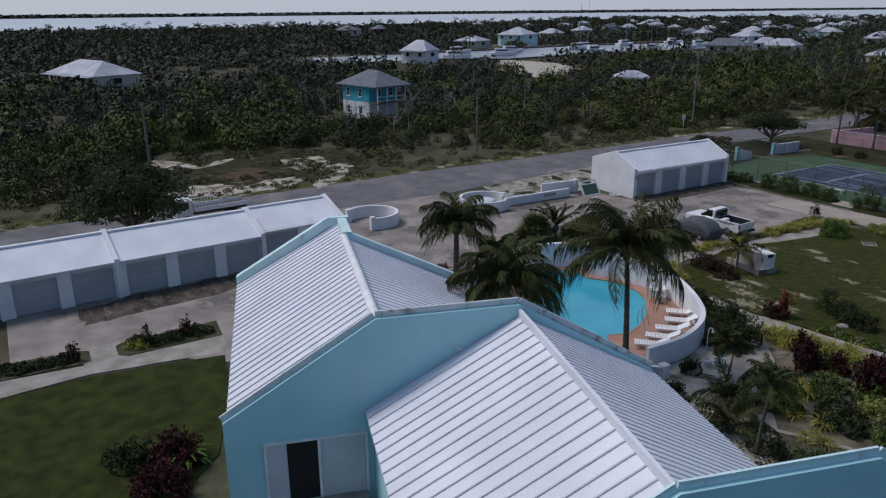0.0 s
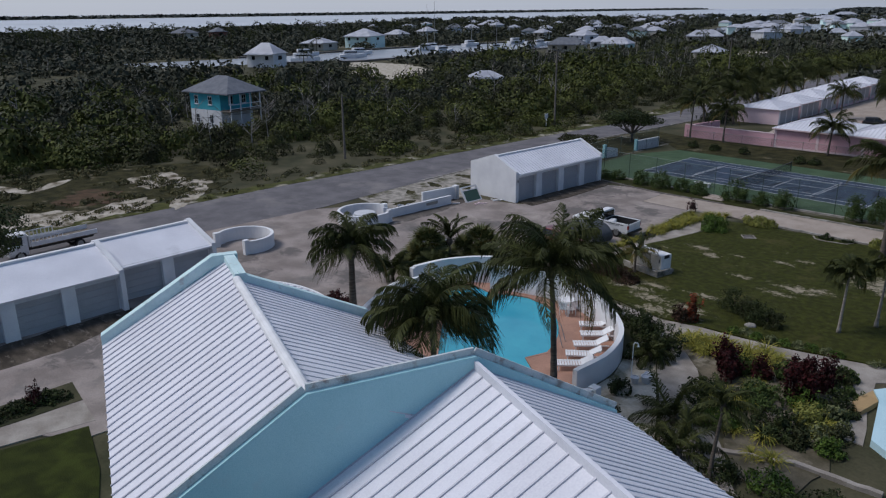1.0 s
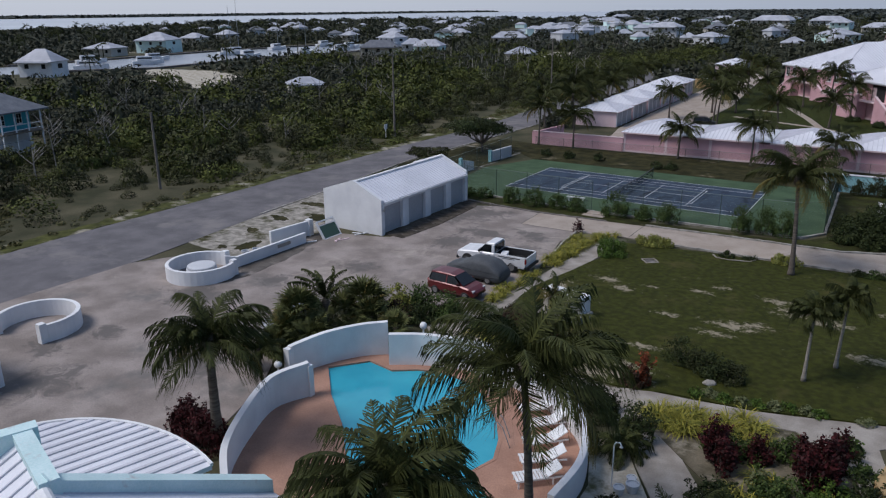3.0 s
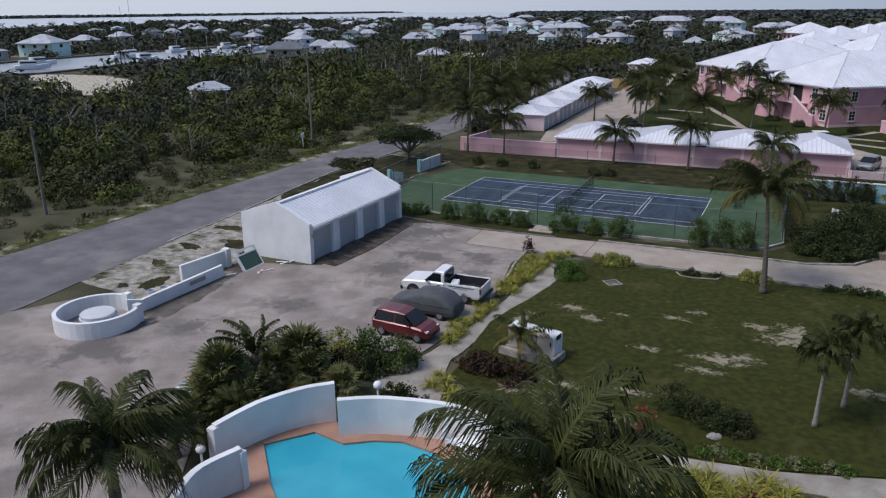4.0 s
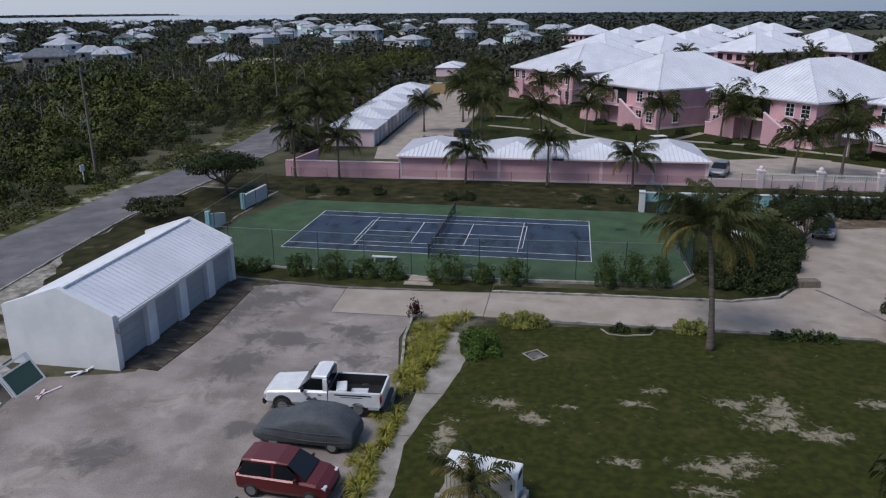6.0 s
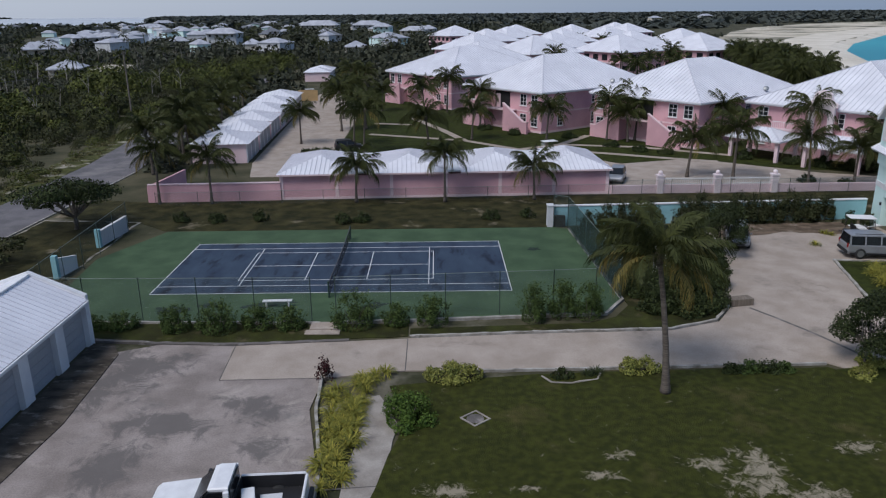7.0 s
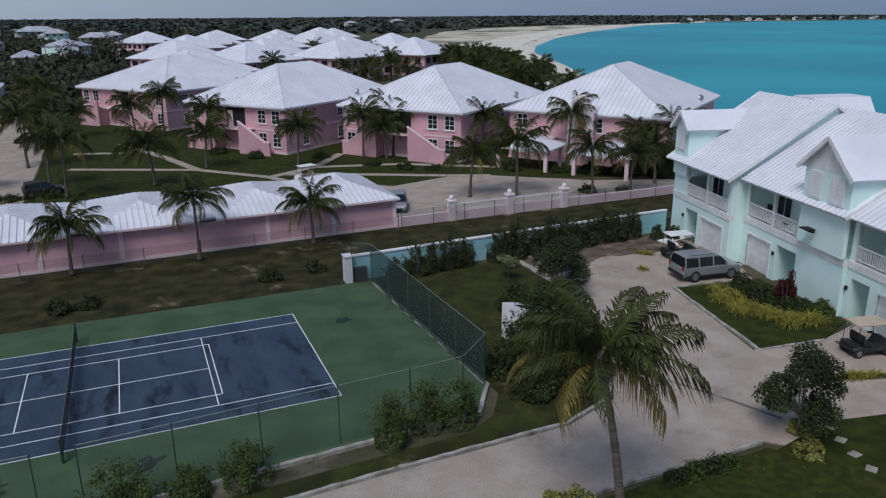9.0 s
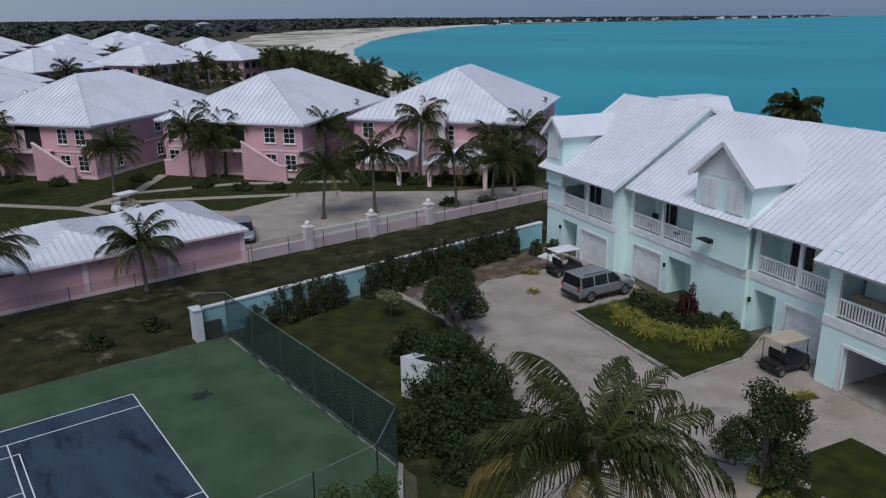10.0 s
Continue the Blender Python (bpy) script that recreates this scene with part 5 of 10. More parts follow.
# ---- the pale aqua house by the bay ----
def aqua_house():
    t = thing("house", Matrix.Translation((44.4, 10.5, 0)) @ Matrix(((-0.223, 0.975, 0, 0), (-0.975, -0.223, 0, 0), (0, 0, 1, 0), (0, 0, 0, 1))),
              "pale aqua town house row with balconies and white metal roofs", "house")
    # local x runs along the front, local y into the house
    H, EV = 3.1, 6.4

    def bay(x0, x1, y0, garage, entry, balcony, open_door=False, eave=EV, ridge=10.8, sofa=False, deep=14.0):
        # ground floor wall with openings left free
        gx0, gx1 = garage
        ex0, ex1 = entry
        cuts = sorted([(gx0, gx1, 2.35), (ex0, ex1, 2.55)])
        bm = bmesh.new()
        at = x0
        for a, b, h in cuts:
            box(bm, at, a, y0, y0 + 0.3, 0, H)
            box(bm, a, b, y0, y0 + 0.3, h, H)
            at = b
        box(bm, at, x1, y0, y0 + 0.3, 0, H)
        part("wall", bm, M_PALEAQUA, t)
        part("band", boxes((x0, x1, y0 - 0.05, y0 + 0.3, H, H + 0.45)), M_TRIM, t, "white band between the floors")
        part("side_wall", boxes((x0, x0 + 0.3, y0 + 0.31, y0 + deep - 0.31, 0, eave + 0.15)), M_PALEAQUA, t)
        part("side_wall", boxes((x1 - 0.3, x1, y0 + 0.31, y0 + deep - 0.31, 0, eave + 0.15)), M_PALEAQUA, t)
        part("back_wall", boxes((x0, x1, y0 + deep - 0.3, y0 + deep, 0, eave + 0.05)), M_PALEAQUA, t)
        part("floor", boxes((x0 + 0.31, x1 - 0.31, y0 + 0.31, y0 + deep - 0.31, H, H + 0.3)), M_TRIM, t)
        # entry recess
        part("entry_wall", boxes((ex0, ex1, y0 + 1.5, y0 + 1.6, 0, H), (ex0 - 0.1, ex0, y0 + 0.3, y0 + 1.6, 0, H), (ex1, ex1 + 0.1, y0 + 0.3, y0 + 1.6, 0, H)), M_PALEAQUA, t)
        part("entry_door", boxes((ex0 + 0.6, ex1 - 0.3, y0 + 1.43, y0 + 1.49, 0.05, 2.15)), M_TRIM, t)
        if open_door:
            part("garage_interior", boxes((gx0 - 0.4, gx0 - 0.3, y0 + 0.31, y0 + 6, 0, H), (gx1 + 0.3, gx1 + 0.4, y0 + 0.31, y0 + 6, 0, H), (gx0 - 0.4, gx1 + 0.4, y0 + 6, y0 + 6.1, 0, H)), M_GREYWALL, t)
            part("garage_floor", boxes((gx0 - 0.3, gx1 + 0.3, y0 + 0.0, y0 + 6, 0.0, 0.09)), M_PATH, t)
            part("shelf", boxes((gx0 + 1.4, gx1 - 0.4, y0 + 5.2, y0 + 5.9, 0.09, 1.5), (gx0 + 2.4, gx1 - 0.6, y0 + 4.4, y0 + 5.1, 0.09, 0.7)), M_WOOD, t)
        else:
            bm = boxes((gx0, gx1, y0 + 0.12, y0 + 0.18, 0.03, 2.35))
            part("garage_door", bm, M_TRIM, t, "white panelled garage door")
            bm = bmesh.new()
            for k in range(1, 5):
                box(bm, gx0, gx1, y0 + 0.105, y0 + 0.119, 0.47 * k - 0.015, 0.47 * k + 0.015)
            part("door_rail", bm, M_GREYWALL, t)
        part("garage_frame", boxes((gx0 - 0.14, gx0, y0 - 0.04, y0 + 0.1, 0, 2.49), (gx1, gx1 + 0.14, y0 - 0.04, y0 + 0.1, 0, 2.49), (gx0, gx1, y0 - 0.04, y0 + 0.1, 2.35, 2.49)), M_TRIM, t)
        part("wall_lamp", boxes((ex0 - 0.3, ex0 - 0.18, y0 - 0.14, y0, 1.75, 2.0)), M_DARK, t)
        # upper floor
        bx0, bx1 = balcony
        bm = bmesh.new()
        if bx0 > x0 + 0.05:
            box(bm, x0, bx0, y0, y0 + 0.3, H + 0.45, eave + 0.35)
        if bx1 < x1 - 0.05:
            box(bm, bx1, x1, y0, y0 + 0.3, H + 0.45, eave + 0.35)
        box(bm, bx0, bx1, y0, y0 + 0.25, eave - 0.3, eave)
        part("upper_wall", bm, M_PALEAQUA, t)
        part("balcony_wall", boxes((bx0, bx1, y0 + 1.9, y0 + 2.0, H + 0.3, eave + 0.2)), M_PALEAQUA, t)
        n = 2
        for i in range(n + 1):
            xx = bx0 + (bx1 - bx0) * i / n
            part("balcony_post", boxes((xx - 0.1, xx + 0.1, y0 + 0.02, y0 + 0.2, H + 0.46, eave - 0.31)), M_TRIM, t)
        for i in range(n):
            a, b = bx0 + (bx1 - bx0) * i / n + 0.1, bx0 + (bx1 - bx0) * (i + 1) / n - 0.1
            bm = boxes((a, b, y0 + 0.05, y0 + 0.15, H + 1.36, H + 1.46), (a, b, y0 + 0.07, y0 + 0.13, H + 0.58, H + 0.64))
            m = int((b - a) / 0.16)
            for k in range(m):
                xx = a + (b - a) * (k + 0.5) / m
                box(bm, xx - 0.035, xx + 0.035, y0 + 0.08, y0 + 0.12, H + 0.64, H + 1.36)
            part("railing", bm, M_TRIM, t, "white balustrade")
            window(t, (a + b) / 2, y0 + 1.9, H + 0.6 if i == 0 else H + 1.3, 1.5 if i == 0 else 0.9, 2.0 if i == 0 else 1.2, panes=(2, 1))
        if sofa:
            part("sofa", boxes((bx0 + 0.5, bx0 + 2.6, y0 + 0.3, y0 + 1.2, H + 0.46, H + 0.95), (bx0 + 0.5, bx0 + 2.6, y0 + 0.22, y0 + 0.45, H + 0.95, H + 1.85), bevel=0.06), M_WOOD, t, "brown sofa back over the railing")
        # roof
        yr = y0 + deep / 2
        ox = 0.35
        sl = (ridge - eave) / (deep / 2)
        e = -0.7
        for side in (0, 1):
            ye = y0 + e if side == 0 else y0 + deep - e
            c0, c1 = (x0 - ox, ye, eave + e * sl + 0.25), (x1 + ox, ye, eave + e * sl + 0.25)
            r0, r1 = (x0 - ox, yr, ridge + 0.25), (x1 + ox, yr, ridge + 0.25)
            ob = part("roof", panel(bmesh.new(), (c0, c1, r1, r0), 0.16), M_ROOF, t)
            if side == 0:
                part("roof_rib", ribs(bmesh.new(), c0, c1, r0, r1, 0.42, 0.03, 0.04), M_PALERIB, ob, kind="stuff")
        part("gable", upright(bmesh.new(), [(x0 + 0.02, y0, eave), (x0 + 0.02, y0 + deep, eave), (x0 + 0.02, yr, ridge + 0.06)], 0.26, (1, 0, 0)), M_PALEAQUA, t)
        part("gable", upright(bmesh.new(), [(x1 - 0.28, y0, eave), (x1 - 0.28, y0 + deep, eave), (x1 - 0.28, yr, ridge + 0.06)], 0.26, (1, 0, 0)), M_PALEAQUA, t)
        for xx in (x0 - ox, x1 + ox):
            bm = bmesh.new()
            plank(bm, (xx, y0 + e, eave + e * sl + 0.18), (xx, yr, ridge + 0.18), 0.08, 0.26)
            part("barge_board", bm, M_TRIM, t)

    def dormer(x0, x1, yf, z0, z1, apex, yb, shutters=True):
        xm = (x0 + x1) / 2
        part("dormer_wall", extrude_xz(bmesh.new(), [(x0, z0), (x1, z0), (x1, z1), (xm, apex), (x0, z1)], yf, yb), M_PALEAQUA, t)
        for s in (x0 - 0.4, x1 + 0.4):
            ze = z1 - 0.4 * (apex - z1) / (xm - x0)
            ob = part("dormer_roof", panel(bmesh.new(), ((s, yf - 0.4, ze + 0.1), (s, yb, ze + 0.1), (xm, yb, apex + 0.1), (xm, yf - 0.4, apex + 0.1)), 0.12), M_ROOF, t)
            bm = bmesh.new()
            plank(bm, (s, yf - 0.38, ze), (xm, yf - 0.38, apex), 0.08, 0.26)
            part("barge_board", bm, M_TRIM, t)
        if shutters:
            part("gable_panel", extrude_xz(bmesh.new(), [(x0 + 0.1, z1 - 0.2), (x1 - 0.1, z1 - 0.2), (x1 - 0.1, z1), (xm, apex - 0.1), (x0 + 0.1, z1)], yf - 0.03, yf - 0.002), M_TRIM, t)
            for c in ((x0 * 0.74 + x1 * 0.26, x0 * 0.26 + x1 * 0.74) if x1 - x0 > 3 else (xm,)):
                for xs in (c - 0.62, c + 0.02):
                    leaf = part("shutter", boxes((xs, xs + 0.6, yf - 0.09, yf - 0.031, z1 - 2.0, z1 - 0.35), bevel=0.01), M_TRIM, t, "white louvred shutter")
                    slat = part("slat", boxes((xs + 0.07, xs + 0.53, yf - 0.105, yf - 0.091, z1 - 1.9, z1 - 1.8)), M_TRIM, leaf)
                    for k in range(1, 9):
                        o = new("slat", slat.data)
                        o.parent = leaf
                        o.matrix_basis = Matrix.Translation((0, 0, 0.17 * k))

    bay(-0.6, 8.0, 0.3, (4.1, 7.1), (1.6, 3.5), (1.4, 7.6), ridge=11.0)
    bay(8.05, 18.5, 1.4, (8.7, 11.4), (12.1, 14.2), (8.3, 14.2), ridge=10.7)
    bay(18.55, 24.6, 1.7, (21.1, 23.9), (18.2 + 0.7, 20.4), (18.8, 24.3), ridge=10.7)
    bay(24.65, 34.0, 0.0, (26.0, 31.0), (31.8, 33.4), (25.2, 33.0), open_door=True, ridge=10.8, sofa=True)
    dormer(14.3, 18.5, 1.15, 3.6, 8.6, 10.4, 6.5)
    dormer(-0.6, 1.5, 0.1, 5.0, 9.0, 10.0, 5.5)
    bm = boxes((12.9 + 2.6, 16.2, 0.75, 0.95, 4.55, 4.8), (15.5, 16.2, 0.3, 0.75, 4.75, 4.82))
    part("flood_lamp", bm, M_DARK, t, "black floodlight bracket on the wall")
    # back roofs seen over the ridge
    for x0, x1, z in ((-0.4, 2.0, 10.95), (9.5, 14.5, 9.9), (19.0, 24.0, 10.2)):
        part("back_roof", extrude_xz(bmesh.new(), [(x0 - 2.0, 8.2), (x1 + 2.0, 8.2), (x1, z), (x0, z)], 10.0, 15.0), M_ROOF, t)
    c = thing("balcony_table", t.matrix_basis @ pose(12.6, 1.9, H + 0.31), "round dark table on the balcony", "table")
    part("tabletop", lathe(bmesh.new(), [(0.5, 0.72), (0.52, 0.74), (0.5, 0.76)], 20), M_DARK, c)
    part("pedestal", lathe(bmesh.new(), [(0.25, 0), (0.04, 0.05), (0.04, 0.72)], 10), M_DARK, c)
    c = thing("balcony_chair", t.matrix_basis @ pose(9.6, 2.0, H + 0.31), "dark round-backed balcony chair", "chair")
    part("seat", lathe(bmesh.new(), [(0.3, 0.4), (0.34, 0.45), (0.3, 0.5)], 14), M_DARK, c)
    part("backrest", boxes((-0.3, 0.3, 0.22, 0.3, 0.5, 1.25), bevel=0.03), M_DARK, c)
    part("pedestal", lathe(bmesh.new(), [(0.25, 0), (0.05, 0.06), (0.05, 0.4)], 10), M_DARK, c)


aqua_house()


# ---- far houses ----
def far_house(x, y, ang, w, d, h, rise, wall, roof, label, windows=True):
    t = thing("house", pose(x, y, 0, 0, 0, ang), label, "house", "far houses")
    part("wall", boxes((-w / 2, w / 2, -d / 2, d / 2, 0, h)), wall, t)
    hip_roof(t, -w / 2 - 0.4, w / 2 + 0.4, -d / 2 - 0.4, d / 2 + 0.4, h + 0.05, h + rise, 0, material=roof)
    if windows:
        n = max(2, int(w / 4))
        for i in range(n):
            xx = -w / 2 + w * (i + 0.5) / n
            part("window", boxes((xx - 0.6, xx + 0.6, -d / 2 - 0.05, -d / 2 + 0.02, h - 2.0, h - 0.7)), M_GLASS, t)
        part("window", boxes((w / 2 - 0.02, w / 2 + 0.05, -1.0, 1.0, h - 2.0, h - 0.7)), M_GLASS, t)
        part("porch", boxes((-w / 2, w / 2, -d / 2 - 2.0, -d / 2 - 0.06, h - 0.35, h - 0.1)), roof, t)
    return t


def blue_house():
    t = thing("house", pose(-80.1, -22.9, 0, 0, 0, 13) @ Matrix.Diagonal((0.8, 0.76, 1.0, 1.0)), "two-storey turquoise and white house with a grey hipped roof", "house")
    part("wall", boxes((-4.6, 4.6, -4.2, 4.2, 0, 3.0)), M_WHITE, t, "white lower storey")
    part("upper_wall", boxes((-4.6, 4.6, -4.2, 4.2, 3.0, 5.7)), M_TURQ, t, "turquoise upper storey")
    hip_roof(t, -6.0, 7.8, -5.0, 5.6, 5.75, 8.1, 0, material=M_GREYROOF)
    for x, z in ((-2.6, 3.9), (1.6, 3.9), (-2.6, 1.0), (1.6, 1.0)):
        window(t, x, -4.2, z, 1.0, 1.2, panes=(2, 2))
    for y in (-1.5, 2.0):
        window(t, 4.6, y, 3.9, 1.0, 1.2, "x", panes=(2, 2))
    part("veranda_floor", boxes((4.62, 7.4, -4.2, 4.2, 2.85, 3.05)), M_WOOD, t)
    for y in (-4.0, -1.3, 1.3, 4.0):
        part("veranda_post", boxes((7.2, 7.38, y - 0.09, y + 0.09, 0, 5.7)), M_TRIM, t)
    bm = boxes((7.22, 7.34, -4.0, 4.0, 3.95, 4.05), (7.22, 7.34, -4.0, 4.0, 3.3, 3.38))
    part("railing", bm, M_TRIM, t)


M_TURQ = mat("turquoise_paint", (0.06, 0.42, 0.50), (0.045, 0.35, 0.42), scale=0.5, fine=25, rough=0.8)
M_PALEROOF = mat("pale_far_roof", (0.48, 0.49, 0.53), (0.34, 0.35, 0.39), scale=0.3, fine=8, rough=0.6)
M_CREAM = mat("cream_paint", (0.62, 0.58, 0.50), (0.52, 0.48, 0.41), scale=0.4, fine=15, rough=0.85)
M_BRICKRED = mat("brick_red_paint", (0.24, 0.10, 0.07), (0.18, 0.08, 0.06), scale=0.4, fine=15, rough=0.85)
blue_house()

WHITE_H = "far white-roofed house among trees"
far_house(-172, -57, 20, 24, 12, 3.0, 3.2, M_CREAM, M_PALEROOF, "long low house with a broad white hipped roof")
far_house(-193, 50, 25, 10.5, 7.5, 4.4, 3.4, M_WHITE, M_PALEROOF, "white two-storey house with a white roof")
far_house(-270, 122, 15, 13, 10, 3.4, 2.2, M_CREAM, M_PALEROOF, WHITE_H)
far_house(-272, 150, 20, 15, 13, 5.6, 3.4, M_PALEAQUA, M_PALEROOF, "pale blue stilted house with a white roof")
far_house(-95, 54, 50, 7.5, 5, 2.2, 1.4, M_CREAM, M_PALEROOF, "small low house with a white roof in the scrub")
far_house(-100, 172, 10, 9, 9, 3.0, 2.4, M_CREAM, M_PALEROOF, WHITE_H)
for x, y, w, d, h, wall, roof in ((-168, 178, 22, 10, 3.4, M_CREAM, M_GREYROOF), (-158, 200, 18, 9, 3.2, M_PALEAQUA, M_PALEROOF), (-175, 212, 14, 9, 3.2, M_WHITE, M_PALEROOF),
                                  (-266, 278, 12, 10, 4.0, M_CREAM, M_PALEROOF), (-262, 384, 16, 12, 4.2, M_WHITE, M_PALEROOF), (-190, 385, 22, 16, 5.4, M_WHITE, M_PALEROOF),
                                  (-182, 320, 16, 10, 3.4, M_CREAM, M_PALEROOF), (-112, 386, 26, 14, 7.0, M_WHITE, M_PALEROOF), (-136, 380, 14, 10, 3.4, M_WHITE, M_PALEROOF), (-90, 603, 46, 18, 7.5, M_CREAM, M_PALEROOF),
                                  (-51, 626, 40, 18, 7.0, M_WHITE, M_PALEROOF), (-8, 498, 26, 14, 5.0, M_CREAM, M_PALEROOF), (-18, 360, 24, 18, 4.6, M_PALEAQUA, M_PALEROOF), (-16, 346, 12, 8, 3.0, M_WHITE, M_PALEROOF),
                                  (-31, 512, 18, 14, 7.6, M_PALEAQUA, M_PALEROOF), (-128, 450, 18, 12, 4.0, M_WHITE, M_PALEROOF), (-244, 366, 16, 10, 3.2, M_CREAM, M_PALEROOF), (-302, 405, 20, 12, 3.4, M_CREAM, M_GREYROOF),
                                  (-244, 546, 24, 12, 4.0, M_CREAM, M_GREYROOF), (-452, 422, 20, 14, 4.0, M_WHITE, M_PALEROOF), (-288, 762, 30, 16, 5.0, M_WHITE, M_PALEROOF), (-191, 880, 34, 16, 5.0, M_WHITE, M_PALEROOF),
                                  (-128, 887, 36, 16, 5.0, M_CREAM, M_PALEROOF), (-97, 669, 40, 16, 7.0, M_WHITE, M_PALEROOF), (-36, 554, 24, 14, 5.0, M_CREAM, M_PALEROOF), (0, 551, 22, 14, 5.0, M_WHITE, M_PALEROOF),
                                  (-518, 494, 20, 14, 4.0, M_WHITE, M_PALEROOF), (-431, 128, 22, 14, 5.0, M_CREAM, M_GREYROOF), (-441, 156, 18, 12, 5.0, M_BRICKRED, M_GREYROOF), (-218, 255, 20, 12, 4.0, M_WHITE, M_PALEROOF),
                                  (-166, 288, 26, 12, 3.6, M_CREAM, M_PALEROOF), (-397, 1104, 40, 18, 5.0, M_WHITE, M_PALEROOF), (-29, 297, 14, 12, 3.0, M_CREAM, M_PALEROOF), (457, 1238, 30, 18, 7.0, M_WHITE, M_PALEROOF),
                                  (332, 1093, 24, 16, 6.0, M_CREAM, M_PALEROOF), (-320, 210, 18, 12, 4.0, M_CREAM, M_PALEROOF), (-350, 260, 20, 12, 4.0, M_WHITE, M_PALEROOF), (-210, 460, 18, 12, 4.0, M_WHITE, M_PALEROOF),
                                  (-330, 520, 20, 12, 4.0, M_WHITE, M_PALEROOF), (-420, 620, 22, 14, 4.0, M_CREAM, M_PALEROOF), (-160, 520, 22, 14, 4.0, M_WHITE, M_PALEROOF), (-60, 440, 20, 14, 4.0, M_WHITE, M_GREYROOF)):
    far_house(x, y, 15 + 30 * math.sin(x * 0.37 + y), w * 0.68, d * 0.72, h, 1.6 + 0.05 * w, M_GREYWALL if wall is M_WHITE else wall, roof, WHITE_H)

for i in range(30):
    x = 1120 + 55 * i + 26 * math.sin(3.1 * i)
    far_house(x, 1262 + 0.09 * (x - 1100) + 9 * math.sin(1.7 * i), 20 * math.sin(2.3 * i), 9 + 6 * math.sin(i * 1.3) ** 2, 8, 3.0 + 2 * (i % 3 == 0), 2.2, M_WHITE, M_PALEROOF, "tiny white house on the far shore", windows=False)

rh = np.random.default_rng(91)
for i in range(112):
    y = rh.uniform(300, 950)
    x = rh.uniform(-560, -30) - 0.25 * (y - 330) * rh.random()
    w = rh.uniform(8, 13)
    far_house(x, y, rh.uniform(0, 180), w, w * rh.uniform(0.6, 0.85), rh.uniform(3.0, 5.4), rh.uniform(1.6, 2.6), (M_CREAM, M_GREYWALL, M_PALEAQUA, M_GREYWALL)[i % 4], M_GREYROOF if i % 5 == 0 else M_PALEROOF, "small far house among the palms", windows=False)
# ---- the walled pool ----
def pool():
    wall_w = thing("pool_wall", pose(0, 0, 0), "curved white stucco wall with sloping tops round the pool", "wall")

    def curved(name, pts, tops, label=""):
        # round the line off with a spline through the points
        out, hs = [], []
        for i in range(len(pts) - 1):
            p0, p1, p2, p3 = (Vector(pts[max(0, min(len(pts) - 1, k))]) for k in (i - 1, i, i + 1, i + 2))
            for k in range(6):
                s = k / 6
                out.append(0.5 * (2 * p1 + (p2 - p0) * s + (2 * p0 - 5 * p1 + 4 * p2 - p3) * s * s + (3 * p1 - p0 - 3 * p2 + p3) * s ** 3))
                hs.append(tops[i] + (tops[i + 1] - tops[i]) * s)
        out.append(Vector(pts[-1]))
        hs.append(tops[-1])
        line = [(p.x, p.y) for p in out]
        w = part(name, wall_run(bmesh.new(), line, 0.28, 0, hs), M_WHITE, wall_w, label)
        return line, hs

    curved("wall_section", [(-1.2, -48.9), (-0.6, -46.9), (0.4, -45.2), (1.5, -44.2)], [1.75, 1.9, 1.95, 2.0])
    curved("wall_section", [(2.3, -45.2), (4.2, -44.15), (7.6, -43.5), (11.2, -44.9), (13.7, -46.8), (14.8, -49.5), (14.75, -52.2)], [1.85, 1.85, 1.8, 1.7, 1.45, 1.3, 1.2])
    curved("wall_section", [(1.0, -49.9), (0.35, -51.7), (1.2, -54.1), (2.5, -56.4), (4.0, -57.8)], [1.9, 1.75, 1.6, 1.45, 1.35])
    curved("wall_section", [(4.4, -58.0), (7.0, -58.5), (10.1, -57.4), (12.2, -56.3), (14.5, -54.9), (16.0, -52.3)], [1.1, 1.05, 1.0, 1.0, 0.95, 0.7])
    part("pier", boxes((15.75, 16.2, -52.45, -52.0, 0, 0.8)), M_WHITE, wall_w)
    part("pier", boxes((-1.36, -1.0, -49.16, -48.8, 0, 1.68)), M_WHITE, wall_w)
    part("pier", boxes((0.82, 1.18, -50.05, -49.75, 0, 1.72)), M_WHITE, wall_w)
    water = [(-0.3, -47.2), (1.2, -45.4), (2.85, -45.65), (3.9, -44.9), (5.1, -44.45), (6.6, -44.6), (7.9, -45.2), (8.9, -46.1), (9.9, -47.2), (10.7, -48.5), (11.2, -49.9), (10.8, -51.2), (13.5, -53.0), (12.4, -54.6), (9.6, -55.9), (7.6, -54.9), (5.9, -53.2), (4.0, -51.2), (1.8, -49.4)]
    deck = [(-1.1, -48.8), (-0.5, -46.9), (0.5, -45.2), (1.6, -44.3), (2.3, -45.0), (4.2, -44.1), (7.6, -43.5), (11.2, -44.9), (13.7, -46.8), (14.8, -49.5), (14.75, -52.2), (16.0, -52.3), (14.5, -54.8), (12.2, -56.2), (10.1, -57.3), (7.0, -58.4), (4.2, -57.9), (2.5, -56.4), (1.2, -54.1), (0.4, -51.7), (1.0, -49.9)]
    # deck with the basin cut out of it
    bm = bmesh.new()
    rings = []
    for pts in (deck, water):
        vs = [bm.verts.new((x, y, 0.12)) for x, y in pts]
        rings.append([bm.edges.new((vs[i], vs[(i + 1) % len(vs)])) for i in range(len(vs))])
    bmesh.ops.triangle_fill(bm, edges=rings[0] + rings[1], use_beauty=True)
    r = bmesh.ops.extrude_face_region(bm, geom=bm.faces[:])
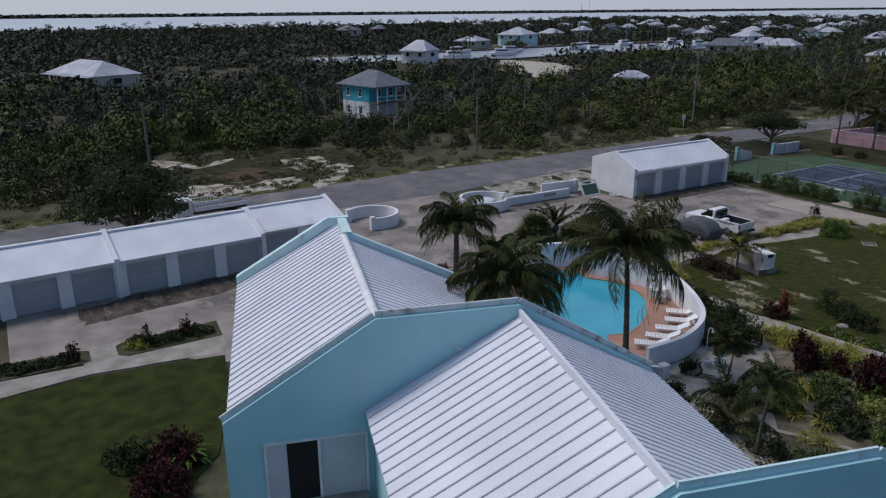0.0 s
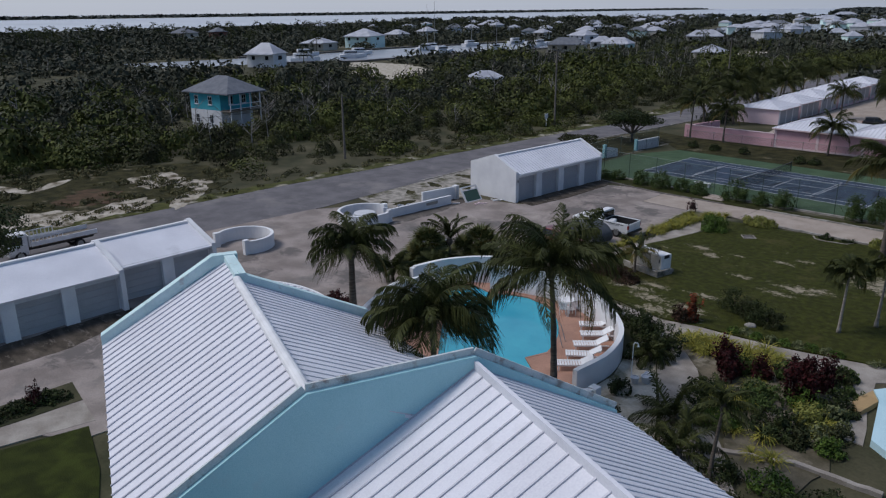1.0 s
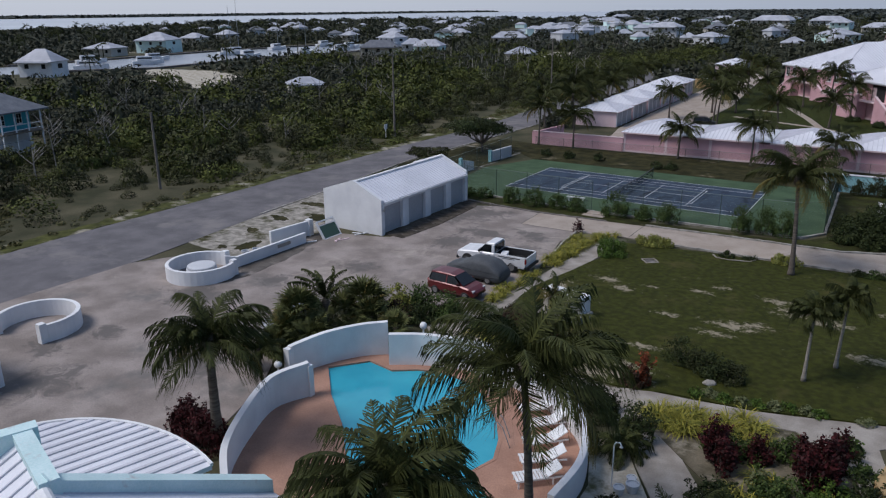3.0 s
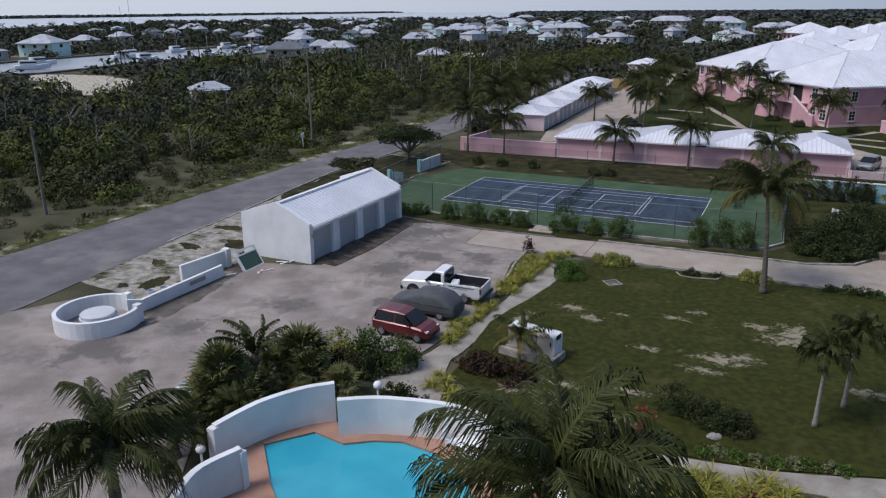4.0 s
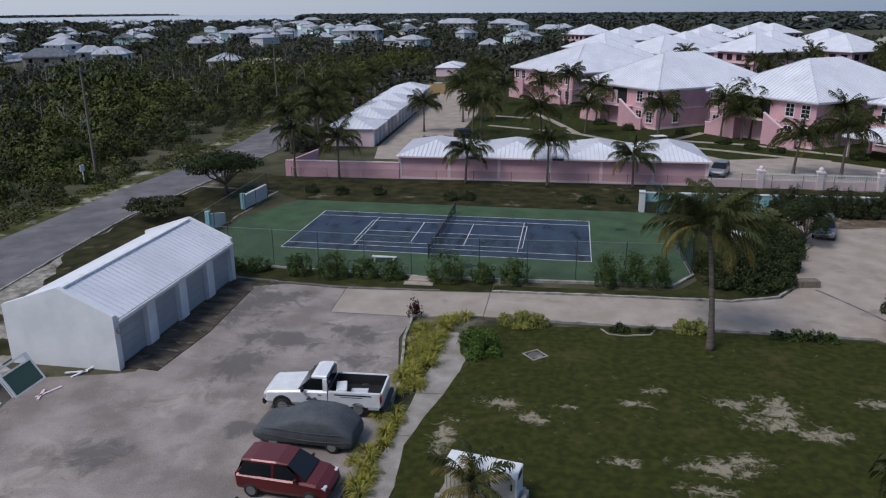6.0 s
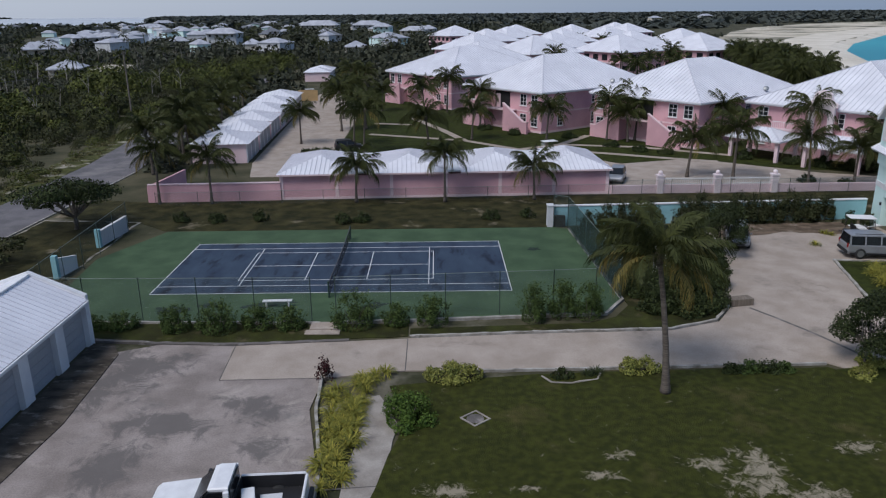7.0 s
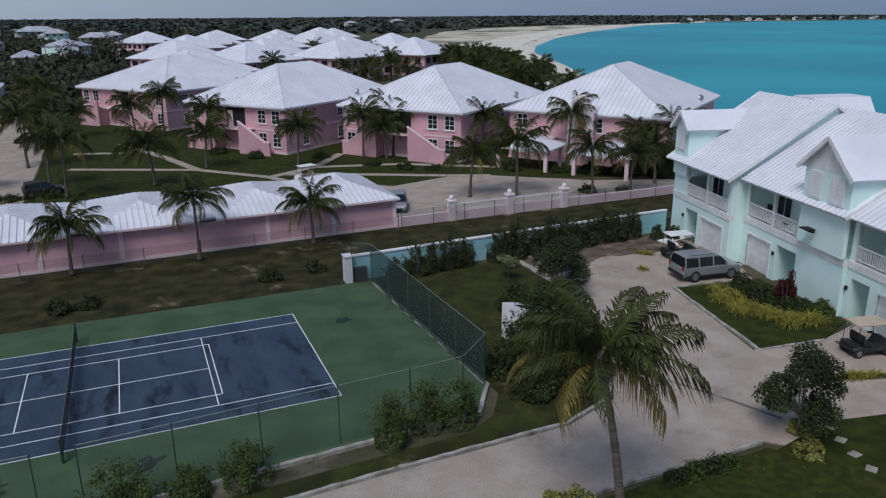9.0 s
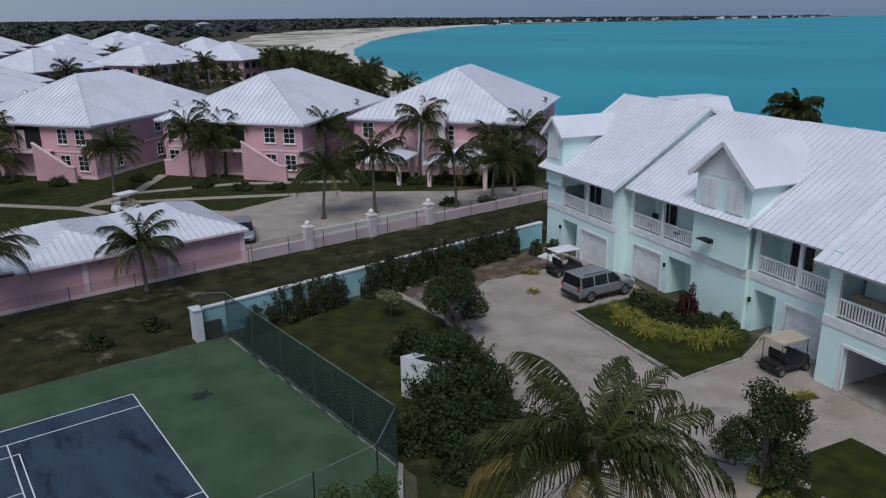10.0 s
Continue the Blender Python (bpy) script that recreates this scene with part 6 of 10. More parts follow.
    for v in r["geom"]:
        if isinstance(v, bmesh.types.BMVert):
            v.co.z -= 1.4
    tagged(part("pool_deck", bm, M_TILE, kind="structure"), "terracotta tiled pool deck", "pool deck")
    tagged(part("pool_water", slab(bmesh.new(), water, -1.2, 0.045), M_POOL, kind="structure"), "bright turquoise pool water", "pool")
    cope = water + water[:1]
    tagged(part("pool_edge", wall_run(bmesh.new(), cope, 0.16, 0.02, 0.135), M_TILE, kind="structure"), "narrow tiled pool edge", "pool edge")
    # grab rails
    for x, y in ((10.55, -48.0), (10.9, -48.7)):
        t = thing("pool_rail", pose(x, y, 0.12, 0, 0, 160), "bent chrome pool grab rail", "rail")
        part("rail", tube(bmesh.new(), [(0.5, 0, 0), (0.5, 0, 0.75), (0.3, 0, 0.9), (0.0, 0, 0.8), (-0.45, 0, 0.1), (-0.5, 0, -0.3)], [0.022] * 6, 6), M_METAL, t)
    return deck


pool()


def lounger():
    t = thing("sun_lounger", pose(0, 0, 0), "white plastic sun lounger on the pool deck", "lounger", "pool loungers")
    for x in (-0.3, 0.3):
        part("frame", boxes((x - 0.025, x + 0.025, -0.95, 0.95, 0.28, 0.34)), M_TRIM, t)
        for y in (-0.85, 0.55):
            part("leg", boxes((x - 0.025, x + 0.025, y - 0.03, y + 0.03, 0, 0.28)), M_TRIM, t)
    for k in range(9):
        part("slat", boxes((-0.33, 0.33, -0.95 + 0.14 * k, -0.84 + 0.14 * k, 0.341, 0.36)), M_TRIM, t)
    bm = bmesh.new()
    plank(bm, (0, 0.3, 0.36), (0, 0.92, 0.72), 0.64, 0.03)
    part("backrest", bm, M_TRIM, t)
    return t


L0 = lounger()
for i, (x, y, a) in enumerate(((11.1, -45.5, 42), (11.95, -46.5, 46), (12.5, -47.85, 46), (13.0, -49.15, 40), (13.35, -50.35, 44))):
    if i == 0:
        L0.matrix_basis = pose(x, y, 0.12, 0, 0, a - 90)
    else:
        copy_thing(L0, pose(x, y, 0.12, 0, 0, a - 90))


def patio_set():
    t = thing("patio_table", pose(8.1, -44.4, 0.12), "round white plastic patio table", "table")
    part("tabletop", lathe(bmesh.new(), [(0.52, 0.7), (0.55, 0.72), (0.5, 0.74)], 24), M_TRIM, t)
    for k in range(4):
        a = radians(45 + 90 * k)
        bm = bmesh.new()
        bar(bm, (0.42 * math.cos(a), 0.42 * math.sin(a), 0), (0.3 * math.cos(a), 0.3 * math.sin(a), 0.7), 0.03)
        part("leg", bm, M_TRIM, t)
    c = thing("patio_chair", pose(0, 0, 0), "white plastic armchair by the pool table", "chair", "patio chairs")
    part("seat", boxes((-0.25, 0.25, -0.25, 0.25, 0.4, 0.45), bevel=0.015), M_TRIM, c)
    for k in range(5):
        bm = bmesh.new()
        plank(bm, (-0.2 + 0.1 * k, 0.24, 0.45), (-0.2 + 0.1 * k, 0.34, 0.88), 0.07, 0.02)
        part("back_slat", bm, M_TRIM, c)
    bm = bmesh.new()
    plank(bm, (-0.25, 0.35, 0.9), (0.25, 0.35, 0.9), 0.05, 0.06)
    part("top_rail", bm, M_TRIM, c)
    for sx in (-1, 1):
        part("armrest", boxes((sx * 0.27 - 0.03, sx * 0.27 + 0.03, -0.22, 0.28, 0.62, 0.65)), M_TRIM, c)
        for sy in (-0.22, 0.22):
            part("leg", boxes((sx * 0.23 - 0.02, sx * 0.23 + 0.02, sy - 0.02, sy + 0.02, 0, 0.4)), M_TRIM, c)
    c.matrix_basis = pose(7.3, -44.2, 0.12, 0, 0, 90)
    copy_thing(c, pose(8.8, -44.9, 0.12, 0, 0, -120))
    copy_thing(c, pose(8.5, -45.1, 0.12, 0, 0, -160))


patio_set()


def globe_lamp(x, y, h):
    t = thing("globe_lamp", pose(x, y, 0), "white globe lamp on a short post", "lamp", "globe lamps")
    part("post", lathe(bmesh.new(), [(0.05, 0), (0.05, h), (0.08, h + 0.03)], 10), M_TRIM, t)
    bm = bmesh.new()
    bmesh.ops.create_uvsphere(bm, u_segments=16, v_segments=12, radius=0.2, matrix=Matrix.Translation((0, 0, h + 0.2)))
    part("globe", bm, M_TRIM, t, smooth=True)


globe_lamp(3.2, -43.3, 1.6)
globe_lamp(-1.35, -49.6, 0.8)


def shower():
    t = thing("outdoor_shower", pose(15.9, -49.0, 0), "white pipe garden shower with a bent head", "shower")
    part("pipe", tube(bmesh.new(), [(0, 0, 0), (0, 0, 1.9), (0.06, 0, 2.05), (0.22, 0, 2.08), (0.28, 0, 1.98)], [0.03] * 5, 8), M_TRIM, t)
    part("head", lathe(bmesh.new(), [(0.07, 1.9), (0.03, 1.98)], 10, 0.28, 0), M_TRIM, t)
    for x, y, r in ((16.3, -49.3, 0.22), (16.7, -48.9, 0.26), (16.5, -48.4, 0.2)):
        p = thing("flower_pot", pose(x, y, 0.05), "pale round garden pot on the sand", "pot", "garden pots")
        part("pot", lathe(bmesh.new(), [(r * 0.7, 0), (r, r * 1.2), (r * 1.05, r * 1.5), (r * 0.85, r * 1.5), (r * 0.8, r * 1.3)], 14), M_GREYWALL, p)


shower()


# ---- ring walls and planters by the entrance ----
def ring_wall(cx, cy, r, a0, a1, top, label, tank=False):
    t = thing("ring_wall", pose(cx, cy, 0), label, "wall", "entrance walls")
    part("wall", wall_run(bmesh.new(), arc(0, 0, r, a0, a1, 30), 0.24, 0, top), M_WHITE, t)
    for a in (a0, a1):
        x, y = r * math.cos(radians(a)), r * math.sin(radians(a))
        part("pier", boxes((x - 0.2, x + 0.2, y - 0.2, y + 0.2, 0, top + 0.12)), M_WHITE, t)
    if tank:
        part("lid", lathe(bmesh.new(), [(0.95, 0), (1.0, 0.75), (0.95, 0.8), (0.3, 0.86)], 24), M_GREYWALL, t, "round grey concrete tank lid")
        part("rim", lathe(bmesh.new(), [(1.06, 0.5), (1.06, 0.56)], 24), M_GREYWALL, t)


ring_wall(-17.4, -40.9, 2.3, 92, 392, 1.05, "round white stucco wall round a concrete tank", True)
ring_wall(-18.0, -52.4, 2.2, -25, 230, 1.1, "round white stucco wall with an open side")


def planter():
    t = thing("planter", pose(0, 0, 0), "stepped white stucco planter wall by the drive", "planter")
    part("front_wall", wall_run(bmesh.new(), [(-16.9, -39.2), (-16.5, -38.5), (-16.35, -31.4)], 0.22, 0, [1.05, 0.85, 0.9]), M_WHITE, t)
    part("back_wall", wall_run(bmesh.new(), [(-18.1, -33.5), (-17.5, -29.6)], 0.22, 0, [1.25, 1.3]), M_WHITE, t)
    part("step", boxes((-17.75, -17.25, -29.85, -29.4, 0, 1.4)), M_WHITE, t)
    part("sign_plate", boxes((-16.22, -16.2, -34.6, -33.2, 0.45, 0.72)), M_METAL, t, "faded grey sign plate")
    for x, y in ((-17.6, -36.6), (-17.3, -35.8)):
        p = thing("bucket", pose(x, y, 0.03), "grey plastic bucket in the planter", "bucket", "planter buckets")
        part("pail", lathe(bmesh.new(), [(0.24, 0), (0.3, 0.6), (0.27, 0.6), (0.22, 0.05)], 16), M_GREYWALL, p)


planter()


def leaning_doors():
    t = thing("door_frame", pose(-15.45, -29.0, 0.05, -33, 0, 90), "white sliding door frame leaning, with green glass", "door frame")
    for dy in (0.0, 0.14):
        f = part("frame", boxes((-1.05, -0.95, dy, dy + 0.06, 0, 1.65), (0.95, 1.05, dy, dy + 0.06, 0, 1.65), (-0.95, 0.95, dy, dy + 0.06, 1.2, 1.28), (-0.95, 0.95, dy, dy + 0.06, 0, 0.1), (-0.95, 0.95, dy, dy + 0.06, 1.55, 1.65)), M_TRIM, t)
        if dy == 0:
            part("pane", boxes((-0.94, 0.94, 0.02, 0.035, 0.11, 1.19)), M_GREENGLASS, f)
    for i, (x, y, a, l) in enumerate(((-13.9, -26.9, 70, 1.8), (-14.3, -29.3, 65, 1.3), (-14.3, -27.2, 20, 1.1), (-14.5, -29.6, 110, 1.0), (-16.0, -31.0, 60, 0.8))):
        b = thing("scrap_timber", pose(x, y, 0.06, 0, 0, a), "pale scrap timber on the concrete", "timber", "scrap timbers")
        part("board", boxes((-l / 2, l / 2, -0.06, 0.06, 0, 0.06)), M_PALEPINK if i in (1, 3) else M_TRIM, b)


M_GREENGLASS = glass_mat("green_glass", (0.03, 0.09, 0.07))
leaning_doors()
# ---- plants ----
RNG = np.random.default_rng(7)


def quads_to(name, q, material, parent=None, label="", kind=""):
    """An array (n, 4, 3) of separate quads as one mesh."""
    q = np.asarray(q, np.float32)
    n, k = q.shape[:2]
    return raw(name, q.reshape(-1, 3), np.arange(n * k).reshape(n, k), material, parent, label, kind=kind)


def frond_quads(L, droop, n=30, leaf=0.75, width=0.055, rise=0.5, fold=0.8, rng=RNG, simple=False):
    """One palm frond that starts at the origin and arches out along +x, as separate quads."""
    s = np.linspace(0, 1, 13)
    ang = rise - (rise + droop) * s ** 1.5
    dx, dz = np.cos(ang), np.sin(ang)
    px = np.concatenate([[0], np.cumsum((dx[1:] + dx[:-1]) / 2)]) * L / 12
    pz = np.concatenate([[0], np.cumsum((dz[1:] + dz[:-1]) / 2)]) * L / 12
    out = []
    for i in range(12):
        w0, w1 = 0.05 * (1 - s[i]) + 0.012, 0.05 * (1 - s[i + 1]) + 0.012
        out.append([(px[i], -w0, pz[i]), (px[i + 1], -w1, pz[i + 1]), (px[i + 1], w1, pz[i + 1]), (px[i], w0, pz[i])])
    for k in range(n):
        f = 0.14 + 0.86 * (k + 0.5) / n
        x, z, a = np.interp(f, s, px), np.interp(f, s, pz), np.interp(f, s, ang)
        ln = leaf * (0.2 + 1.0 * math.sin(math.pi * min(1, f * 0.86 + 0.08)))
        for side in (-1, 1):
            if rng.random() < 0.1:
                continue
            ln_ = ln * rng.uniform(0.62, 1.12)
            sweep = 0.45 + 0.6 * f + rng.uniform(-0.16, 0.16)
            out_x, out_y = math.sin(sweep), side * math.cos(sweep)
            dn = fold + 0.3 + rng.uniform(-0.4, 0.35)
            tip = np.array([x, 0, z]) + ln_ * np.array([out_x * math.cos(a), out_y * math.cos(dn), out_x * math.sin(a) - math.sin(dn)])
            mid = np.array([x, 0, z]) + 0.5 * ln_ * np.array([out_x * math.cos(a), out_y, out_x * math.sin(a) - 0.3 * math.sin(dn)])
            b = np.array([math.cos(a), 0, math.sin(a)]) * width / 2
            base = np.array([x, 0, z])
            if simple:
                out.append([base - b, base + b, tip + b * 0.2, tip - b * 0.2])
                continue
            out.append([base - b, base + b, mid + b * 1.2, mid - b * 1.2])
            out.append([mid - b * 1.2, mid + b * 1.2, tip + b * 0.2, tip - b * 0.2])
    return np.array(out, np.float32)


FRONDS = {}


def frond_mesh(kind, i, L, droop, n, leaf, width, rise, material):
    key = (kind, i)
    if key not in FRONDS:
        me = quads_to("frond", frond_quads(L, droop, n, leaf, width, rise, simple=kind.startswith(("yard", "wall"))), material)
        FRONDS[key] = me.data
        bpy.data.objects.remove(me)
    return FRONDS[key]


def trunk_mesh(h, r0, r1, lean, label=""):
    bm = bmesh.new()
    n = max(8, int(h / 0.28))
    pts, rad = [], []
    for i in range(n + 1):
        s = i / n
        pts.append((lean[0] * s ** 1.6, lean[1] * s ** 1.6, h * s))
        flare = 0.6 * math.exp(-s * 9)
        rad.append((r0 + (r1 - r0) * s) * (1 + flare) * (1.06 if i % 2 else 0.97))
    return tube(bm, pts, rad, 9)


def palm(x, y, h, L, count, lean=(0, 0), kind="big", label="tall coconut palm with a swaying dark green crown", r0=0.17, leaf=0.8, width=0.034, n=62, yellow=3, group="coconut palms", wind=(0.0, 0.0), seed=1, spread=1.0, bark=None):
    rng = np.random.default_rng(seed)
    t = thing("palm_tree", pose(x, y, 0), label, "palm tree", group)
    part("trunk", trunk_mesh(h, r0, r0 * 0.62, lean), bark or M_TRUNK, t, smooth=True)
    top = Vector((lean[0], lean[1], h))
    bm = bmesh.new()
    bmesh.ops.create_icosphere(bm, subdivisions=2, radius=r0 * 1.7, matrix=Matrix.Translation(top + Vector((0, 0, -0.1))) @ Matrix.Diagonal((1, 1, 1.6, 1)))
    part("crown_heart", bm, M_TRUNK, t)
    for i in range(count):
        tier = i / count
        j = int(tier * 10)
        rise = 1.5 - 1.75 * spread * j / 10
        droop = -0.2 + 1.85 * spread * (j / 10) ** 0.75
        old = i >= count - yellow
        me = frond_mesh(kind + ("_old" if old else ""), j, L, droop, n, leaf, width, rise, M_FROND2 if old else M_FROND)
        o = new("frond", me)
        o.parent = t
        az = 137.5 * i + rng.uniform(-12, 12)
        o.matrix_basis = Matrix.Translation(top) @ pose(0, 0, 0, wind[0], wind[1], 0) @ pose(0, 0, 0, 0, 0, az) @ pose(0, 0, 0, rng.uniform(-35, 35), rng.uniform(-12, 12), 0)
        o.scale = Vector((1, 1, 1)) * rng.uniform(0.86, 1.08)
    return t


palm(14.6, -53.6, 6.7, 3.85, 36, (-0.35, -0.1), seed=2, leaf=1.1, width=0.042, yellow=3, spread=0.92)
palm(14.15, -60.6, 6.3, 2.95, 34, (-0.15, -0.25), kind="near", wind=(-6, -9), seed=3, leaf=1.05, width=0.042, yellow=2)
palm(0.6, -55.2, 4.95, 2.85, 26, (0.2, -0.1), kind="mid", seed=4, leaf=0.95, width=0.042, yellow=2, r0=0.24, spread=0.9)
palm(17.9, -19.3, 6.6, 3.5, 27, (-0.5, 1.1), kind="lawn", seed=5, leaf=0.95, width=0.042, yellow=6, spread=0.88, label="lone coconut palm on the lawn with some yellow fronds")
YOUNG = "slender young palm with a small crown on the lawn"
palm(20.95, -35.7, 3.75, 1.3, 22, (0.05, 0.1), kind="young", seed=6, leaf=0.6, width=0.05, n=30, r0=0.09, yellow=1, label=YOUNG, group="young palms", bark=M_PALETRUNK)
palm(22.15, -33.3, 3.85, 1.3, 22, (0.1, 0.05), kind="young", seed=7, leaf=0.6, width=0.05, n=30, r0=0.09, yellow=1, label=YOUNG, group="young palms", bark=M_PALETRUNK)
palm(22.9, -54.0, 3.4, 1.5, 15, (0.2, 0.1), kind="path", seed=8, leaf=0.42, width=0.045, n=26, r0=0.09, yellow=0, label="slender young palm beside the garden path", group="young palms")
palm(7.0, -35.3, 1.5, 1.9, 15, (0, 0), kind="cabinet", seed=9, leaf=0.5, width=0.045, n=30, r0=0.09, yellow=9, label="small palm before the utility cabinet", group="young palms")
LOW = "low bushy palm with arching fronds from the ground"
for i, (x, y, L) in enumerate(((19.7, -51.3, 2.5), (15.4, -46.6, 1.5), (-2.9, -49.4, 1.7), (-3.3, -43.7, 2.5), (-2.2, -46.4, 1.4), (12.0, -59.4, 1.5), (17.8, -55.4, 1.6), (21.2, -53.6, 2.0))):
    palm(x, y, 0.35 if x > 0 else 2.0 if i == 3 else 0.5 + 0.35 * (i % 3), L, 18 if x > 0 else 13 if i == 3 else 20, (0, 0), kind="low%d" % (L > 1.9) + ("tall" if i == 3 else "up" if x < 0 else ""), spread=1.0 if x > 0 else 0.22 if i == 3 else 0.68, seed=20 + i, leaf=0.4 if i == 3 else 0.6, width=0.05 if i == 3 else 0.034, n=44, r0=0.14, yellow=0, label=LOW, group="low palms")

WALLPALM = "coconut palm planted along the pink wall"
for i, (x, y, h, L) in enumerate(((7.8, 18.7, 4.6, 2.1), (-0.8, 18.9, 3.5, 2.0), (16.5, 19.2, 3.3, 2.0), (-14.8, 19.0, 4.4, 2.3), (-19.9, 19.1, 5.2, 2.4))):
    palm(x, y, h, L * 1.42, 26, (0.15 * math.sin(i * 2.1), 0.1), kind="wall", seed=40 + i, leaf=0.85, width=0.075, n=34, r0=0.13, yellow=2, label=WALLPALM, group="wall palms")
YARD = "coconut palm in the gardens of the pink houses"
spots = [(12.1, 54.7), (22, 49.5), (-2.4, 45.0), (34.5, 28.6), (39, 27.2), (45, 22.8), (50.5, 24.2), (35, 53), (35.6, 55.5), (6, 47), (-12, 53), (-4.4, 51.6), (-4, 66), (5, 80), (9, 84), (-3, 88), (-8, 96), (14, 66), (17, 70), (-9, 78), (-22, 36), (-24, 48), (-25, 60), (-11, 112), (-9, 124), (57.5, 33), (60, 30), (55, 26), (-25.5, 33), (-24.6, 41), (-26.2, 44.5), (-25.8, 52), (-27.0, 56), (-27.2, 64), (-28.2, 72), (-29.0, 79), (-30.0, 88), (-31.0, 97), (-7.6, 64), (-9.0, 86), (-10.2, 98), (31.2, 53.6), (33.6, 51.4), (45.0, 47.4), (51.6, 38.0)]
protos = []
for i, (x, y) in enumerate(spots):
    if i < 3:
        protos.append(palm(x, y, 4.0 + 0.8 * i, 3.4, 28, (0.3, 0.2), kind="yard", seed=60 + i, leaf=0.95, width=0.085, n=34, r0=0.15, yellow=2, label=YARD, group="garden palms"))
    else:
        o = copy_thing(protos[i % 3], pose(x, y, 0, 0, 0, 97 * i) @ Matrix.Diagonal((0.9 + 0.05 * (i % 5),) * 3 + (1,)))


palm(73.5, 8.3, 8.2, 2.9, 40, (0.4, -0.4), kind="shore", seed=88, leaf=0.9, width=0.1, n=34, yellow=0, wind=(10, 16), label="wind-blown tall palm on the shore behind the aqua house", group="shore palms")


def leaf_ball(n, size, rng, flat=0.85, shell=0.55, aspect=1.7, tri=False, mess=0.55):
    """n leaf quads over a unit half-ball, facing roughly outwards."""
    d = rng.normal(size=(n, 3))
    d[:, 2] = np.abs(d[:, 2]) * 1.1 - 0.15
    d /= np.linalg.norm(d, axis=1)[:, None]
    lump = 1 + 0.22 * np.sin(3.1 * d[:, 0] + 5 * d[:, 1]) * np.cos(4 * d[:, 2] + 2 * d[:, 1])
    p = d * (rng.uniform(shell, 1, n) ** 0.5 * lump)[:, None]
    p[:, 2] = np.maximum(p[:, 2] * flat, 0.02)
    nrm = d + rng.normal(size=(n, 3)) * mess
    nrm /= np.linalg.norm(nrm, axis=1)[:, None]
    a = np.cross(nrm, rng.normal(size=(n, 3)))
    a /= np.linalg.norm(a, axis=1)[:, None]
    b = np.cross(nrm, a)
    s = (size * rng.uniform(0.6, 1.3, n))[:, None]
    a, b = a * s * aspect / 2, b * s / 2
    if tri:
        return np.stack([p - a, p + a, p + 2 * b], 1)
    return np.stack([p - a, p + b, p + a, p - b], 1)


def scatter(template, pos, scale, rot, squash=None):
    """Copies of a quad template at many places, as one array."""
    c, s = np.cos(rot), np.sin(rot)
    q = template[None] * scale[:, None, None, None]
    if squash is not None:
        q = q * np.stack([np.ones_like(squash), np.ones_like(squash), squash], -1)[:, None, None, :]
    x = q[..., 0] * c[:, None, None] - q[..., 1] * s[:, None, None]
    y = q[..., 0] * s[:, None, None] + q[..., 1] * c[:, None, None]
    return np.stack([x + pos[:, 0, None, None], y + pos[:, 1, None, None], q[..., 2] + pos[:, 2, None, None]], -1).reshape(-1, template.shape[1], 3)


def bush(name, x, y, rx, ry, h, material, label, category="bush", n=700, size=0.16, group="", seed=1, stems=True, ang=0.0, shoots=0):
    rng = np.random.default_rng(seed)
    n, size = int(n * 2.3), size * 0.6
    t = thing(name, pose(x, y, 0.03, 0, 0, ang), label, category, group)
    clumps = max(9, int(rx * ry * 9))
    q = []
    for k in range(clumps):
        a, r = rng.uniform(0, 6.28), math.sqrt(0.75 * (k + 0.1 * rng.random()) / clumps)
        cx, cy = rx * r * math.cos(a), ry * r * math.sin(a)
        s = min(rx, ry, h) * rng.uniform(0.3, 0.5)
        top = h * math.sqrt(max(0.05, 1 - r * r)) * rng.uniform(0.62, 1.12)
        ball = leaf_ball(n // clumps, size / s, rng, 1.0, 0.35, tri=True) * s
        lift = max(0.0, top - s)
        ball[..., 2] += lift * (0.35 + 0.65 * rng.random(len(ball)))[:, None]
        q.append(ball + np.array([cx, cy, 0]))
    # skirt of leaves down to the ground
    m = n // 4
    aa, hh = rng.uniform(0, 6.283, m), rng.uniform(0, 0.3, m) * h
    one = leaf_ball(m, size / 0.5, rng, 1.0, 0.3, tri=True) * 0.5
    one -= one.mean(axis=1, keepdims=True)
    q.append(one + np.stack([rx * 0.82 * np.cos(aa), ry * 0.82 * np.sin(aa), hh + 0.05], -1)[:, None, :])
    # single shoots that stick out of the outline
    for k in range(shoots):
        a, r = rng.uniform(0, 6.283), rng.uniform(0.1, 0.95)
        foot = np.array([rx * r * math.cos(a), ry * r * math.sin(a), h * 0.8 * math.sqrt(max(0.05, 1 - r * r))])
        way = np.array([0.55 * r * math.cos(a), 0.55 * r * math.sin(a), 0.9 - 0.4 * r]) * rng.uniform(0.4, 1.0) * min(1.0, h * 0.5)
        spray = leaf_ball(18, size / 0.16, rng, 1.0, 0.1, tri=True) * 0.16
        q.append(spray + foot + way * np.linspace(0, 1, 18)[:, None, None])
    quads_to("foliage", np.concatenate(q), material, t)
    if stems:
        bm = bmesh.new()
        for k in range(4):
            a = 1.6 * k + rng.uniform(0, 1)
            bar(bm, (0.1 * math.cos(a), 0.1 * math.sin(a), -0.03), (0.5 * rx * math.cos(a), 0.5 * ry * math.sin(a), h * 0.6), 0.03, 5, 0.012)
        part("stem", bm, M_BARK, t)
    return t


